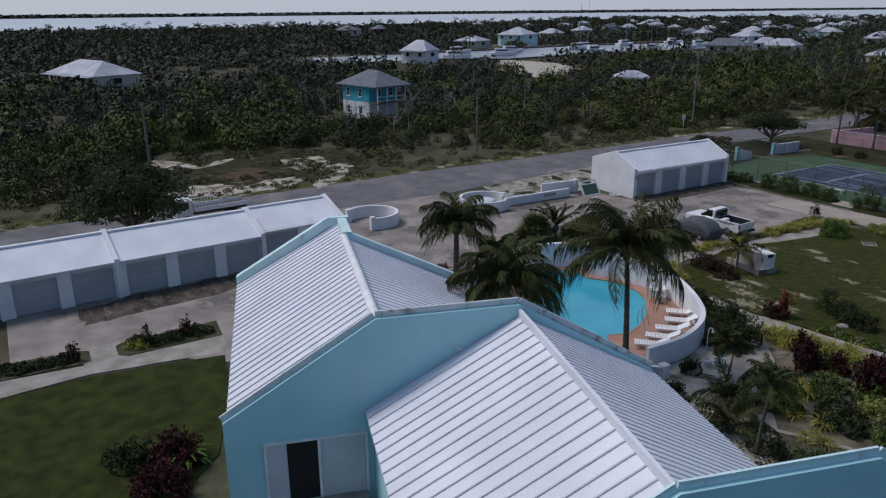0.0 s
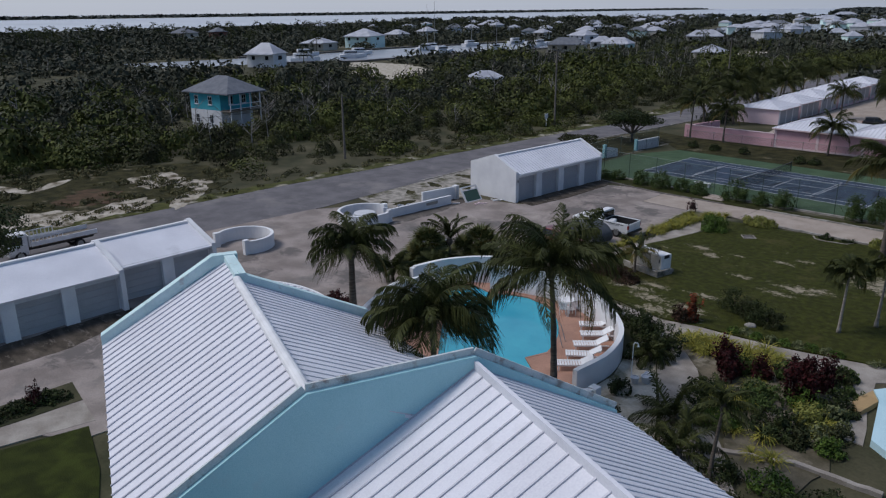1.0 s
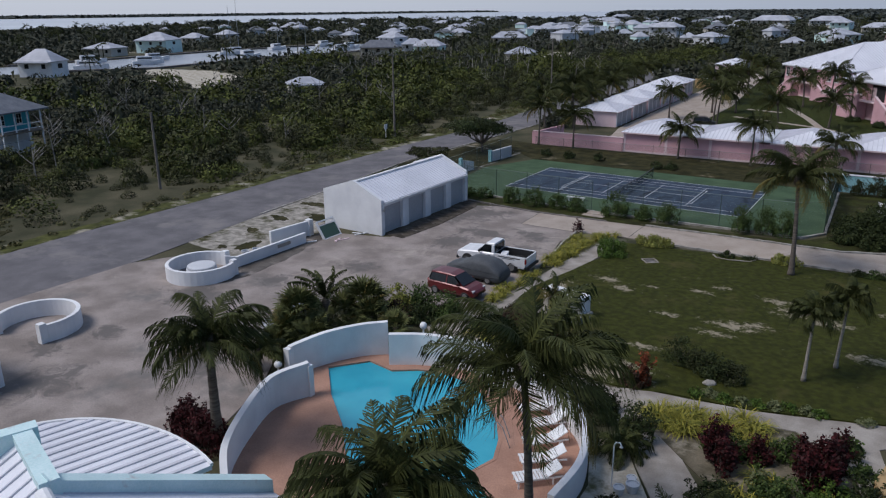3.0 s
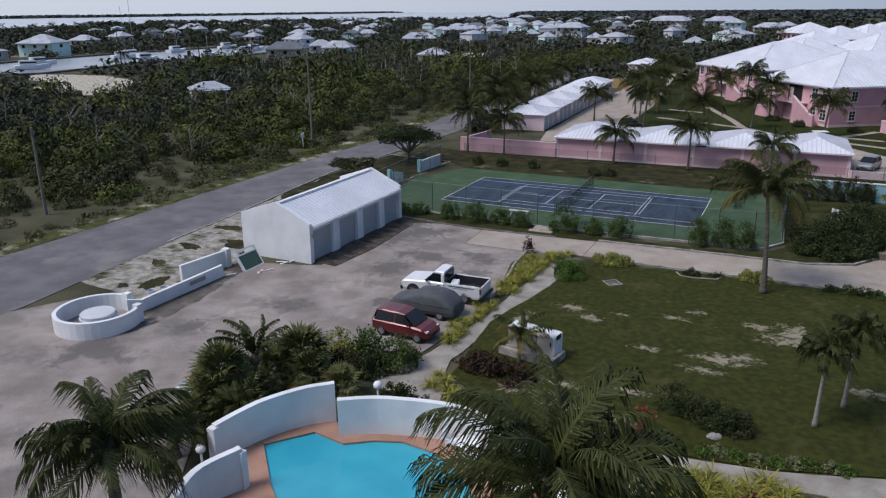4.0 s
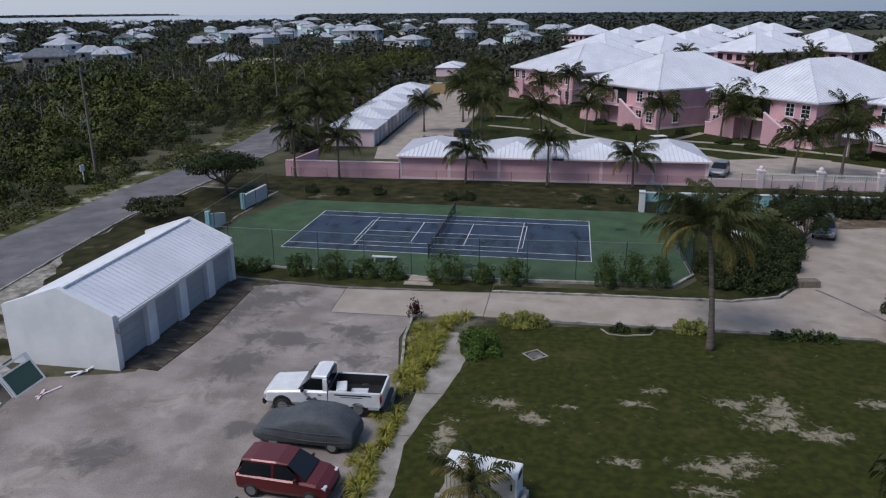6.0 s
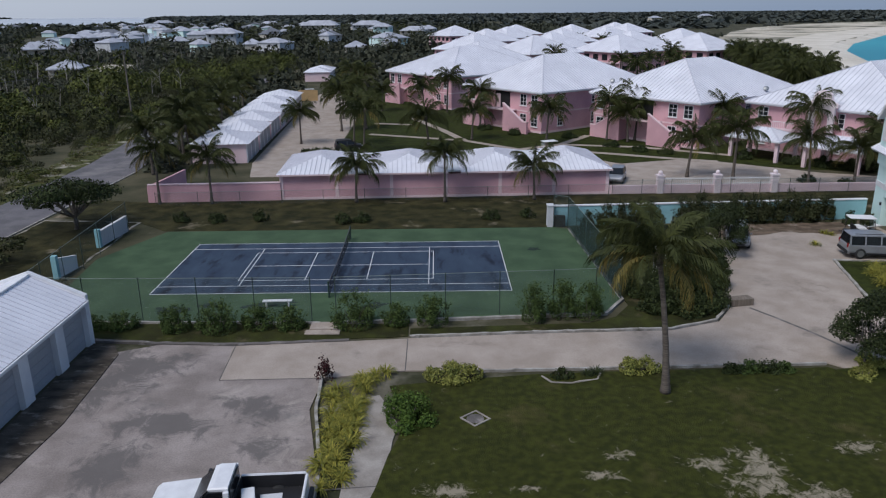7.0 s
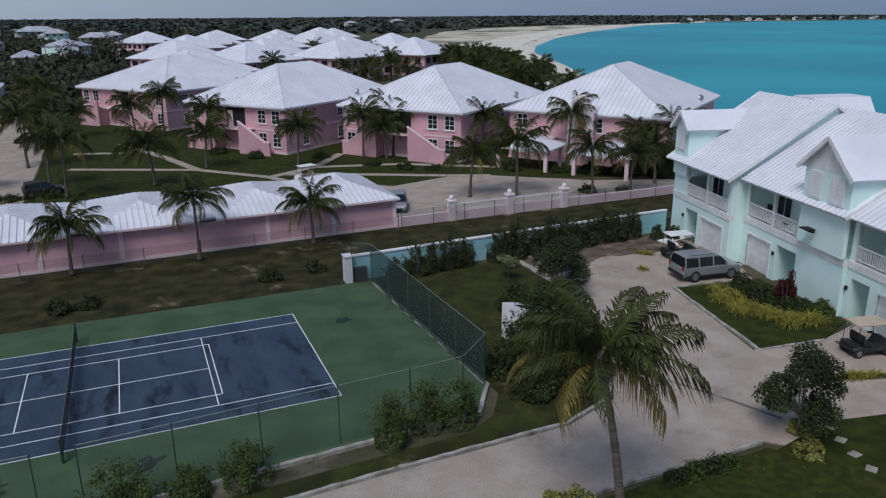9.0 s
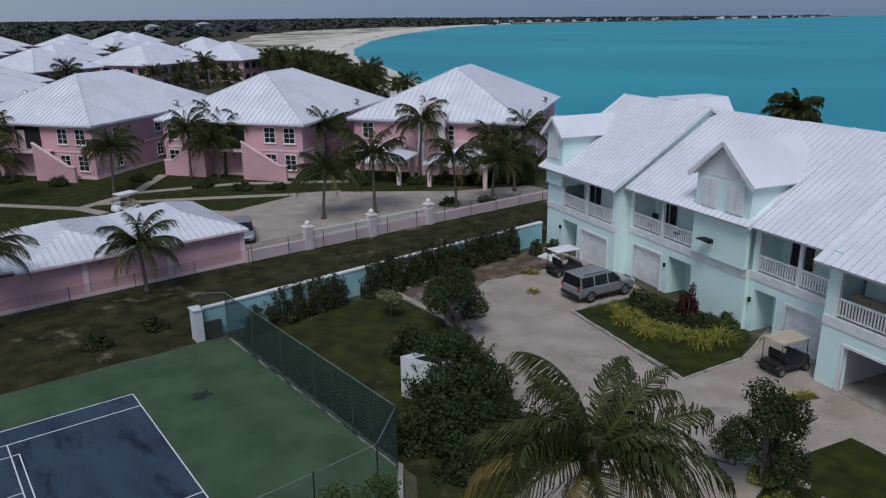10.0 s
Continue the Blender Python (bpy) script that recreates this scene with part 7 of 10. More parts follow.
def blade_quads(n, L, rng, width=0.05, spread=1.0):
    out = []
    for k in range(n):
        a = rng.uniform(0, 6.283)
        el = rng.uniform(0.5, 1.45)
        ln = L * rng.uniform(0.7, 1.15)
        ca, sa = math.cos(a), math.sin(a)
        w = np.array([-sa, ca, 0]) * width / 2
        p = np.array([0.08 * ca, 0.08 * sa, 0.0])
        e = el
        for j in range(3):
            stepv = np.array([ca * math.cos(e), sa * math.cos(e), math.sin(e)]) * ln / 3
            f0, f1 = 1 - 0.15 * j, (1 - 0.15 * (j + 1)) if j < 2 else 0.15
            out.append([p - w * f0, p + w * f0, p + stepv + w * f1, p + stepv - w * f1])
            p = p + stepv
            e -= 0.75 * spread
    return np.array(out, np.float32)


def blade_bed(name, pts, L, material, label, group="", n=64, seed=3, width=0.042):
    """A bed of arching-leaf tufts at the given places; each tuft a part."""
    rng = np.random.default_rng(seed)
    t = thing(name, pose(pts[0][0], pts[0][1], 0.05), label, "plant", group)
    kinds = []
    for i, (x, y) in enumerate(pts):
        if i < 4:
            o = quads_to("tuft", blade_quads(n, L, rng, width), material, t)
            kinds.append(o.data)
        else:
            o = new("tuft", kinds[i % len(kinds)])
            o.parent = t
        o.matrix_basis = pose(x - pts[0][0], y - pts[0][1], 0, 0, 0, rng.uniform(0, 360)) @ Matrix.Diagonal((*([rng.uniform(0.8, 1.2)] * 3), 1))
    return t


def along(a, b, step, jitter, rng, width=0.0):
    a, b = np.array(a, float), np.array(b, float)
    d = b - a
    n = max(1, int(np.linalg.norm(d) / step))
    side = np.array([-d[1], d[0]]) / np.linalg.norm(d)
    return [tuple(a + d * (i + 0.5) / n + side * rng.uniform(-width, width) + rng.normal(size=2) * jitter) for i in range(n)]


rb = np.random.default_rng(11)
YEL = "yellow-green arching leaves edging the parking lot"
blade_bed("border_plant", along((2.3, -18.6), (3.0, -20.8), 0.45, 0.15, rb, 0.7) + along((2.6, -20.5), (2.9, -26.8), 0.4, 0.15, rb, 0.65) + along((2.2, -20.0), (2.6, -26.0), 0.6, 0.15, rb, 0.3) + along((3.0, -18.0), (3.4, -22.6), 0.4, 0.15, rb, 0.4) + along((2.8, -17.9), (4.4, -17.2), 0.3, 0.12, rb, 0.4), 0.75, M_YELLOW, YEL, "border plants", seed=12)
blade_bed("border_plant", along((2.5, -28.2), (2.7, -30.8), 0.4, 0.12, rb, 0.5) + along((2.4, -31.2), (2.2, -34.6), 0.35, 0.12, rb, 0.6), 0.7, M_YELLOW, YEL, "border plants", seed=13)
blade_bed("border_plant", [(3.9, -38.4), (4.5, -39.0), (4.0, -39.6), (5.6, -40.2), (6.4, -40.0), (4.9, -39.7)], 0.8, M_YELLOW, "yellow-green arching leaves by the pool wall", "border plants", seed=14)
blade_bed("border_plant", along((15.9, -42.9), (20.6, -41.9), 0.24, 0.12, rb, 0.75) + along((15.2, -43.4), (17.4, -43.4), 0.26, 0.15, rb, 0.5) + along((19.6, -47.4), (21.2, -47.9), 0.28, 0.15, rb, 0.4), 1.05, M_YELLOW, "yellow-green arching leaves in the flower bed", "border plants", seed=15)
blade_bed("border_plant", along((20.0, -45.5), (21.0, -46.5), 0.5, 0.2, rb, 0.5) + along((23.2, -45.8), (24.8, -47.2), 0.5, 0.2, rb, 0.6) + along((22.2, -49.5), (24.5, -51.0), 0.6, 0.2, rb, 0.6), 0.85, M_YELLOW, "yellow-green arching leaves in the flower bed", "border plants", seed=16)
blade_bed("border_plant", [(25.9, -40.6), (26.4, -40.3), (26.2, -41.0), (27.8, -40.0), (28.3, -40.4)], 0.8, M_YELLOW, "yellow-green tuft beside the garden path", "border plants", seed=17)
blade_bed("border_plant", along((38.3, -1.6), (37.5, -3.0), 0.3, 0.12, rb, 0.5) + along((37.6, -2.8), (37.2, -5.4), 0.2, 0.15, rb, 0.7) + along((37.3, -5.2), (38.5, -7.8), 0.2, 0.15, rb, 0.7) + along((38.4, -7.6), (40.4, -8.0), 0.3, 0.12, rb, 0.4), 0.85, M_YELLOW, "yellow-green arching leaves before the aqua house", "border plants", seed=18)
blade_bed("border_plant", [(38.6, 6.6), (39.0, 6.2), (36.4, 3.6), (35.3, -13.75), (35.8, -13.9), (36.4, -14.1), (36.9, -14.2), (36.1, -13.85)], 0.5, M_YELLOW, "small yellow-green tufts by the driveway", "border plants", seed=19)
blade_bed("border_plant", along((14.3, -17.2), (14.9, -17.0), 0.3, 0.1, rb, 0.2), 0.55, M_SHRUB, "dark spiky plant beside the driveway", "spiky plants", seed=20)
for i, (x, y, rx, ry, h, m) in enumerate(((21.9, -17.3, 0.6, 0.4, 0.4, M_SHRUB), (22.8, -17.2, 0.8, 0.5, 0.5, M_OLEANDER), (23.8, -17.2, 0.8, 0.5, 0.5, M_SHRUB), (24.6, -17.3, 0.5, 0.4, 0.4, M_OLEANDER))):
    bush("shrub", x, y, rx, ry, h, m, "low dark green bed plant by the driveway", "shrub", 420, 0.1, "driveway bed", 340 + i, stems=False, shoots=20)
blade_bed("agave", [(11.0, -74.9)], 1.3, M_HEDGE, "large pale green agave at the house corner", "", n=26, seed=22, width=0.16)

for i, (x, y, rx, ry) in enumerate(((-8.6, 45.6, 2.6, 1.1), (-4.4, 46.0, 2.4, 1.1), (-10.0, 86.0, 1.6, 2.4))):
    bush("hedge", x, y, rx, ry, 1.0, M_SHRUB, "low dark hedge island in the pink yard", "hedge", 900, 0.16, "yard hedges", 700 + i)
HEDGE = "clipped yellow-green hedge beside the driveway"
bush("hedge", 7.8, -17.6, 1.75, 0.85, 1.15, M_VARIEGATED, HEDGE, "hedge", 1500, 0.12, "hedges", 31, ang=3)
bush("hedge", 17.3, -17.0, 1.3, 0.75, 0.95, M_VARIEGATED, HEDGE, "hedge", 900, 0.12, "hedges", 32)
bush("round_bush", 5.6, -21.6, 1.15, 1.15, 1.6, M_HEDGE, "round bright green bush by the footpath", "bush", 1700, 0.12, "", 33)
bush("shrub", 13.2, -17.6, 0.7, 0.4, 0.6, M_SHRUB, "low dark green shrub in a small bed", "shrub", 350, 0.1, "", 34)
bush("shrub", 1.3, -17.6, 0.5, 0.45, 1.5, M_REDLEAF, "small bare shrub with dark red leaves", "shrub", 160, 0.13, "", 35)
for i, (x, y, rx, h) in enumerate(((-11.5, -10.9, 0.9, 0.9), (-8.2, -11.2, 1.0, 1.3), (-5.7, -11.4, 1.2, 1.6), (-3.5, -11.0, 1.0, 1.2), (-1.6, -11.1, 0.9, 1.1), (2.1, -11.0, 1.3, 1.9), (4.6, -10.7, 0.9, 1.1), (6.7, -10.8, 1.1, 1.5), (-13.0, -10.9, 0.8, 0.7))):
    bush("oleander", x, y, rx, rx * 0.8, h * 1.08, M_OLEANDER, "green oleander bush along the court fence", "bush", int(620 * h), 0.11, "court bushes", 50 + i, shoots=int(34 * h))
for i, (x, y) in enumerate(((12.7, -10.4), (14.5, -9.9), (16.0, -10.1))):
    bush("oleander", x, y, 0.85, 0.75, 2.1, M_OLEANDER, "tall green oleander bush at the court corner", "bush", 1000, 0.105, "court bushes", 70 + i, shoots=60)
for i, (x, y) in enumerate(((-15.6, 12.6), (-12.5, 12.3), (-8.6, 12.8), (-1.2, 11.6), (0.4, 11.8), (11.8, 12.2), (15.2, 12.8))):
    bush("shrub", x, y, 0.8, 0.7, 1.1, M_SHRUB, "small dark shrub in the rough grass", "shrub", 350, 0.15, "verge shrubs", 80 + i)


def fan_leaf_quads(stalk, r, blades, rng):
    """One palmate leaf: a stalk along +x, then narrow blades spread like a fan, bent down at their ends."""
    out = [[(0, -0.02, 0), (stalk, -0.012, 0), (stalk, 0.012, 0), (0, 0.02, 0)]]
    for k in range(blades):
        a = radians(-115 + 230 * (k + 0.5) / blades) + rng.uniform(-0.06, 0.06)
        ln = r * (0.72 + 0.28 * math.cos(a * 0.7)) * rng.uniform(0.88, 1.06)
        d, w = np.array([math.cos(a), math.sin(a), 0.12 * abs(math.sin(a))]), np.array([-math.sin(a), math.cos(a), 0])
        p0 = np.array([stalk, 0, 0])
        p1 = p0 + d * ln * 0.6
        p2 = p1 + d * ln * 0.36 - np.array([0, 0, ln * rng.uniform(0.1, 0.3)])
        out.append([p0 - w * 0.012, p1 - w * 0.045, p1 + w * 0.045, p0 + w * 0.012])
        out.append([p1 - w * 0.045, p2 - w * 0.008, p2 + w * 0.008, p1 + w * 0.045])
    return np.array(out, np.float32)


FAN_LEAVES = {}


def fan_palm(x, y, h, r, count, seed):
    rng = np.random.default_rng(seed)
    t = thing("fan_palm", pose(x, y, 0.05), "bushy green fan palm outside the pool wall", "palm", "fan palms")
    part("trunk", trunk_mesh(h, 0.16, 0.13, (0.05, 0.05)), M_TRUNK, t, smooth=True)
    for i in range(count):
        key = (i % 3, i % 7 == 0)
        if key not in FAN_LEAVES:
            ob = quads_to("leaf", fan_leaf_quads(0.75, 0.8, 17, rng), M_FROND2 if key[1] else M_FANPALM)
            FAN_LEAVES[key] = ob.data
            bpy.data.objects.remove(ob)
        o = new("leaf", FAN_LEAVES[key])
        o.parent = t
        up = 75 - 115 * i / count
        o.matrix_basis = Matrix.Translation((0, 0, h)) @ pose(0, 0, 0, 0, 0, 137.5 * i + rng.uniform(-15, 15)) @ pose(0, 0, 0, rng.uniform(-30, 30), -up, 0)
        o.scale = Vector((1, 1, 1)) * r * rng.uniform(0.8, 1.1)


for i, (x, y, h, r, n) in enumerate(((-4.2, -45.0, 1.5, 1.2, 46), (-3.9, -46.1, 0.9, 1.0, 32), (-2.2, -41.5, 1.3, 1.15, 50), (-1.3, -42.2, 0.9, 0.95, 34), (-2.9, -42.6, 0.9, 1.0, 34), (0.5, -42.2, 0.6, 0.85, 24), (-3.0, -44.9, 0.6, 0.9, 24), (-3.8, -47.1, 0.35, 0.85, 22), (-2.5, -45.6, 0.6, 0.85, 22))):
    fan_palm(x, y, h, r, n, 300 + i)
DARKBUSH = "dense dark green shrub beside the pool wall"
for i, (x, y, rx, ry, h, m) in enumerate(((-0.4, -38.3, 1.1, 1.0, 1.6, M_OLEANDER), (1.5, -38.3, 1.2, 1.1, 1.5, M_OLEANDER), (-1.9, -38.5, 0.9, 0.8, 1.4, M_VARIEGATED), (3.4, -41.4, 1.6, 0.5, 0.8, M_SHRUB), (0.5, -39.6, 1.1, 0.9, 1.1, M_SHRUB), (-1.1, -39.2, 0.7, 0.7, 1.2, M_VARIEGATED), (-0.9, -40.2, 1.0, 0.9, 1.2, M_BROWNLEAF),
                                              (5.6, -36.9, 1.5, 0.9, 1.05, M_BROWNLEAF), (7.5, -37.3, 1.2, 0.8, 0.9, M_BROWNLEAF), (13.6, -44.2, 0.9, 1.1, 1.3, M_SHRUB), (15.6, -45.4, 0.9, 1.3, 1.6, M_SHRUB), (9.5, -42.6, 1.7, 0.7, 0.9, M_SHRUB), (12.4, -43.3, 1.3, 0.8, 1.0, M_SHRUB))):
    bush("shrub", x, y, rx, ry, h, m, "reddish brown shrub by the footpath" if m is M_BROWNLEAF else "yellow-green variegated shrub beside the lot" if m is M_VARIEGATED else DARKBUSH, "shrub", int(620 * rx * h), 0.13, "pool shrubs", 90 + i, shoots=int(20 * rx * h))
for i, (x, y, rx, ry, h, m, lb) in enumerate(((19.0, -44.7, 0.75, 0.7, 1.3, M_REDLEAF, "dark red-leaved shrub in the flower bed"), (20.4, -44.3, 0.5, 0.5, 1.1, M_REDLEAF, "dark red-leaved shrub in the flower bed"), (23.2, -43.4, 0.4, 0.4, 1.9, M_REDLEAF, "tall dark red croton in the flower bed"),
                                                  (21.6, -43.4, 0.9, 0.7, 0.9, M_OLEANDER, "green shrub in the flower bed"), (21.6, -46.6, 1.1, 1.0, 0.9, M_OLEANDER, "green shrub in the flower bed"), (24.4, -45.0, 0.9, 1.0, 0.9, M_SHRUB, "green shrub in the flower bed"), (23.2, -48.6, 1.3, 1.2, 0.9, M_SHRUB, "green shrub in the flower bed"), (27.2, -41.2, 0.9, 0.8, 0.8, M_SHRUB, "green shrub by the path"),
                                                  (19.6, -48.2, 1.1, 1.2, 1.0, M_SHRUB, "green shrub in the flower bed"),
                                                  (14.3, -40.2, 0.4, 0.4, 1.6, M_ORANGELEAF, "narrow orange-red shrub on the lawn edge"), (13.9, -40.6, 0.6, 0.55, 1.0, M_BROWNLEAF, "thin brownish shrub on the lawn edge"), (0.3, -55.6, 1.3, 1.0, 1.5, M_REDLEAF, "dark red shrub below the pool wall"), (-1.0, -55.2, 1.3, 1.0, 1.3, M_REDLEAF, "dark red shrub below the pool wall"), (-2.2, -54.6, 0.9, 0.8, 1.0, M_REDLEAF, "dark red shrub below the pool wall"),
                                                  (10.6, -75.2, 1.3, 1.0, 1.3, M_REDLEAF, "dark red shrub at the house corner"), (12.6, -76.2, 1.5, 1.1, 1.2, M_REDLEAF, "dark red shrub at the house corner"), (9.8, -77.0, 1.2, 1.0, 0.9, M_SHRUB, "dark shrub at the house corner"))):
    bush("shrub", x, y, rx, ry, h, m, lb, "shrub", int(700 * rx * h), 0.14, "bed shrubs", 120 + i, shoots=int(22 * rx * h))
for i, (x, y, rx, ry, h, n) in enumerate(((15.2, -36.9, 0.9, 0.7, 1.35, 420), (16.2, -37.2, 0.8, 0.7, 1.0, 330), (17.1, -37.7, 0.9, 0.7, 1.2, 520), (18.0, -37.7, 0.7, 0.6, 0.9, 380))):
    bush("shrub", x, y, rx, ry, h, M_HEDGEDARK if i % 2 else M_SHRUB, "thin feathery dark shrub on the lawn", "shrub", n, 0.1, "lawn shrubs", 640 + i, shoots=46)
rock = thing("stone", pose(17.1, -38.5, 0.04, 0, 0, 30), "pale rounded stone on the lawn", "stone")
bm = bmesh.new()
bmesh.ops.create_icosphere(bm, subdivisions=2, radius=0.3, matrix=Matrix.Translation((0, 0, 0.08)) @ Matrix.Diagonal((1.2, 0.8, 0.6, 1)))
for v in bm.verts:
    v.co *= 1 + 0.22 * noise.noise(v.co * 4)
part("stone", bm, M_KERB, rock)
for i, (x, y) in enumerate(((22.0, -44.2), (22.5, -44.7), (22.9, -44.6), (23.1, -45.3), (22.4, -45.4), (18.9, -45.3), (19.4, -45.9))):
    bush("croton", x, y, 0.34, 0.34, 1.5 + 0.25 * (i % 3), M_REDLEAF, "tall spiky dark red croton in the flower bed", "shrub", 150, 0.16, "crotons", 660 + i, shoots=22)
rf = np.random.default_rng(77)
for i in range(20):
    f, g = rf.random(), rf.random()
    x = 18.2 + 6.6 * f + 1.0 * g
    y = -42.0 - 8.2 * g - 2.2 * (1 - f) + 2.0 * f * (1 - g)
    m = (M_OLEANDER, M_HEDGE, M_VARIEGATED, M_HEDGEDARK, M_PALELEAF, M_OLEANDER)[i % 6]
    bush("shrub", x, y, rf.uniform(0.5, 0.95), rf.uniform(0.5, 0.85), rf.uniform(0.45, 1.0), m, "small mixed green shrub filling the flower bed", "shrub", 300, 0.13, "bed filling", 600 + i, stems=False, shoots=12)
for i, (x, y) in enumerate(along((16.6, -40.15), (22.4, -38.85), 0.62, 0.12, rb, 0.2) + along((23.0, -38.8), (28.5, -37.1), 1.5, 0.1, rb, 0.2)):
    bush("border_shrub", x, y, 0.45, 0.4, 0.5, M_PALELEAF if i % 2 else M_HEDGE, "small pale shrub along the lawn edge", "shrub", 160, 0.1, "lawn edge shrubs", 150 + i, stems=False)
for i, (x, y) in enumerate(along((-2.2, -71.2), (-2.2, -75.2), 0.9, 0.1, rb, 0.3) + along((-2.2, -77.9), (-2.4, -85.0), 0.9, 0.1, rb, 0.3)):
    bush("shrub", x, y, 0.75, 0.7, 0.55, M_HEDGEDARK if i % 3 else M_SHRUB, "low dark shrub in the roadside bed", "shrub", 300, 0.12, "front bed shrubs", 860 + i, stems=False)
for i, (x, y, r, m) in enumerate(((23.0, -53.6, 0.9, M_SHRUB), (24.7, -52.7, 1.0, M_HEDGE), (25.8, -54.0, 0.9, M_SHRUB), (24.2, -55.4, 1.0, M_HEDGEDARK), (26.8, -52.6, 1.0, M_SHRUB), (22.6, -55.6, 0.8, M_HEDGE), (26.4, -56.0, 1.1, M_SHRUB), (16.4, -50.6, 0.6, M_SHRUB), (16.0, -53.6, 0.8, M_HEDGEDARK), (17.4, -53.4, 0.9, M_SHRUB), (16.6, -56.4, 1.0, M_SHRUB), (18.8, -55.6, 0.9, M_HEDGE))):
    bush("shrub", x, y, r, r, 0.9, m, "green shrub between the garden paths", "shrub", 380, 0.13, "garden shrubs", 900 + i, stems=False)
for i, (x, y, m) in enumerate(((-2.1, -71.2, M_SHRUB), (-2.0, -72.8, M_SHRUB), (-2.1, -74.6, M_YELLOW), (-2.1, -78.7, M_SHRUB), (-2.2, -80.0, M_SHRUB), (-2.3, -82.0, M_YELLOW), (-2.4, -84.0, M_SHRUB))):
    bush("shrub", x, y, 0.7, 0.9, 0.6, m, "low dark shrub in the roadside bed", "shrub", 350, 0.12, "front bed shrubs", 170 + i)
for i, (x, y) in enumerate(((-2.2, -72.0), (-2.0, -74.2), (-1.9, -78.0))):
    bush("shrub", x, y, 0.35, 0.35, 1.5, M_REDLEAF if i != 1 else M_SHRUB, "thin upright shrub in the front bed", "shrub", 120, 0.14, "front bed shrubs", 180 + i)
for i, (x, y, rx, h, m) in enumerate(((39.8, -2.4, 1.1, 1.4, M_SHRUB), (39.6, -4.2, 1.2, 1.5, M_SHRUB), (40.6, -5.0, 0.6, 2.2, M_REDLEAF), (39.8, -6.2, 1.2, 1.3, M_SHRUB), (41.0, -7.3, 1.0, 1.2, M_OLEANDER))):
    bush("shrub", x, y, rx, rx * 0.9, h, m, "flowering green shrub before the aqua house" if m is M_SHRUB else "tall deep red shrub before the aqua house", "shrub", int(700 * rx * h), 0.15, "house bed shrubs", 190 + i)
for i in range(9):
    x = 28.0 + 1.55 * i
    bush("hedge_shrub", x, 9.6 + 0.12 * i, 1.1, 0.85, 2.5 + 0.4 * math.sin(2.3 * i), M_HEDGEDARK, "dark hedge shrub against the aqua wall", "shrub", 1500, 0.13, "wall hedge", 200 + i, shoots=34)
for i, (x, y, h) in enumerate(((19.8, 8.8, 1.5), (21.4, 9.1, 2.1), (22.7, 9.3, 2.3), (24.0, 9.4, 2.4), (25.2, 9.6, 2.0))):
    bush("hedge_shrub", x, y, 0.9, 0.7, h, M_HEDGEDARK, "thin dark shrub against the aqua wall", "shrub", 700, 0.13, "wall hedge", 240 + i, shoots=24)
for i, (x, y) in enumerate(((42.0, 9.3), (43.2, 8.7))):
    bush("cactus", x, y, 0.6, 0.5, 1.3, M_SHRUB, "dark spiky bush by the aqua wall end", "shrub", 300, 0.18, "wall end shrubs", 226 + i)
for i, (x, y, rx, ry, h) in enumerate(((24.0, -3.6, 2.3, 2.0, 2.9), (22.6, -5.8, 2.1, 1.8, 2.7), (25.7, -2.0, 1.7, 1.6, 2.1), (21.6, -7.8, 1.7, 1.5, 2.2), (23.8, -6.6, 1.4, 1.4, 2.0), (20.4, -9.2, 1.1, 1.0, 1.4), (23.4, -8.6, 1.5, 1.3, 1.7), (25.0, -5.2, 1.4, 1.3, 1.8), (22.2, -9.7, 1.2, 1.0, 1.2), (26.7, -0.4, 1.2, 1.2, 1.4), (20.0, -6.4, 1.0, 1.0, 1.5), (24.6, 0.6, 1.3, 1.2, 1.6))):
    bush("shrub", x, y, rx, ry, h, M_SHRUB, "tall dense dark shrub beside the driveway", "shrub", int(450 * rx * h), 0.155, "driveway shrubs", 260 + i, shoots=int(26 * rx * ry))

for i, (x, y, r, h) in enumerate(((56.5, 30.5, 1.5, 3.4), (58.2, 28.4, 1.6, 3.8), (54.0, 31.5, 1.2, 1.6), (51.8, 33.4, 1.2, 1.4), (49.0, 35.2, 1.0, 1.2), (46.2, 25.4, 0.9, 1.0), (49.6, 24.0, 0.9, 0.9), (44.6, 38.6, 1.1, 1.3), (36.2, 42.2, 1.0, 1.0), (33.6, 44.4, 1.1, 1.1), (30.6, 48.2, 1.0, 1.1), (26.2, 55.4, 1.1, 1.1), (18.6, 59.0, 1.1, 1.2), (14.6, 64.4, 1.2, 1.2))):
    bush("shrub", x, y, r, r, h, M_SHRUB, "dark garden shrub beside the pink houses", "shrub", int(420 * r * h), 0.2, "pink garden shrubs", 800 + i)


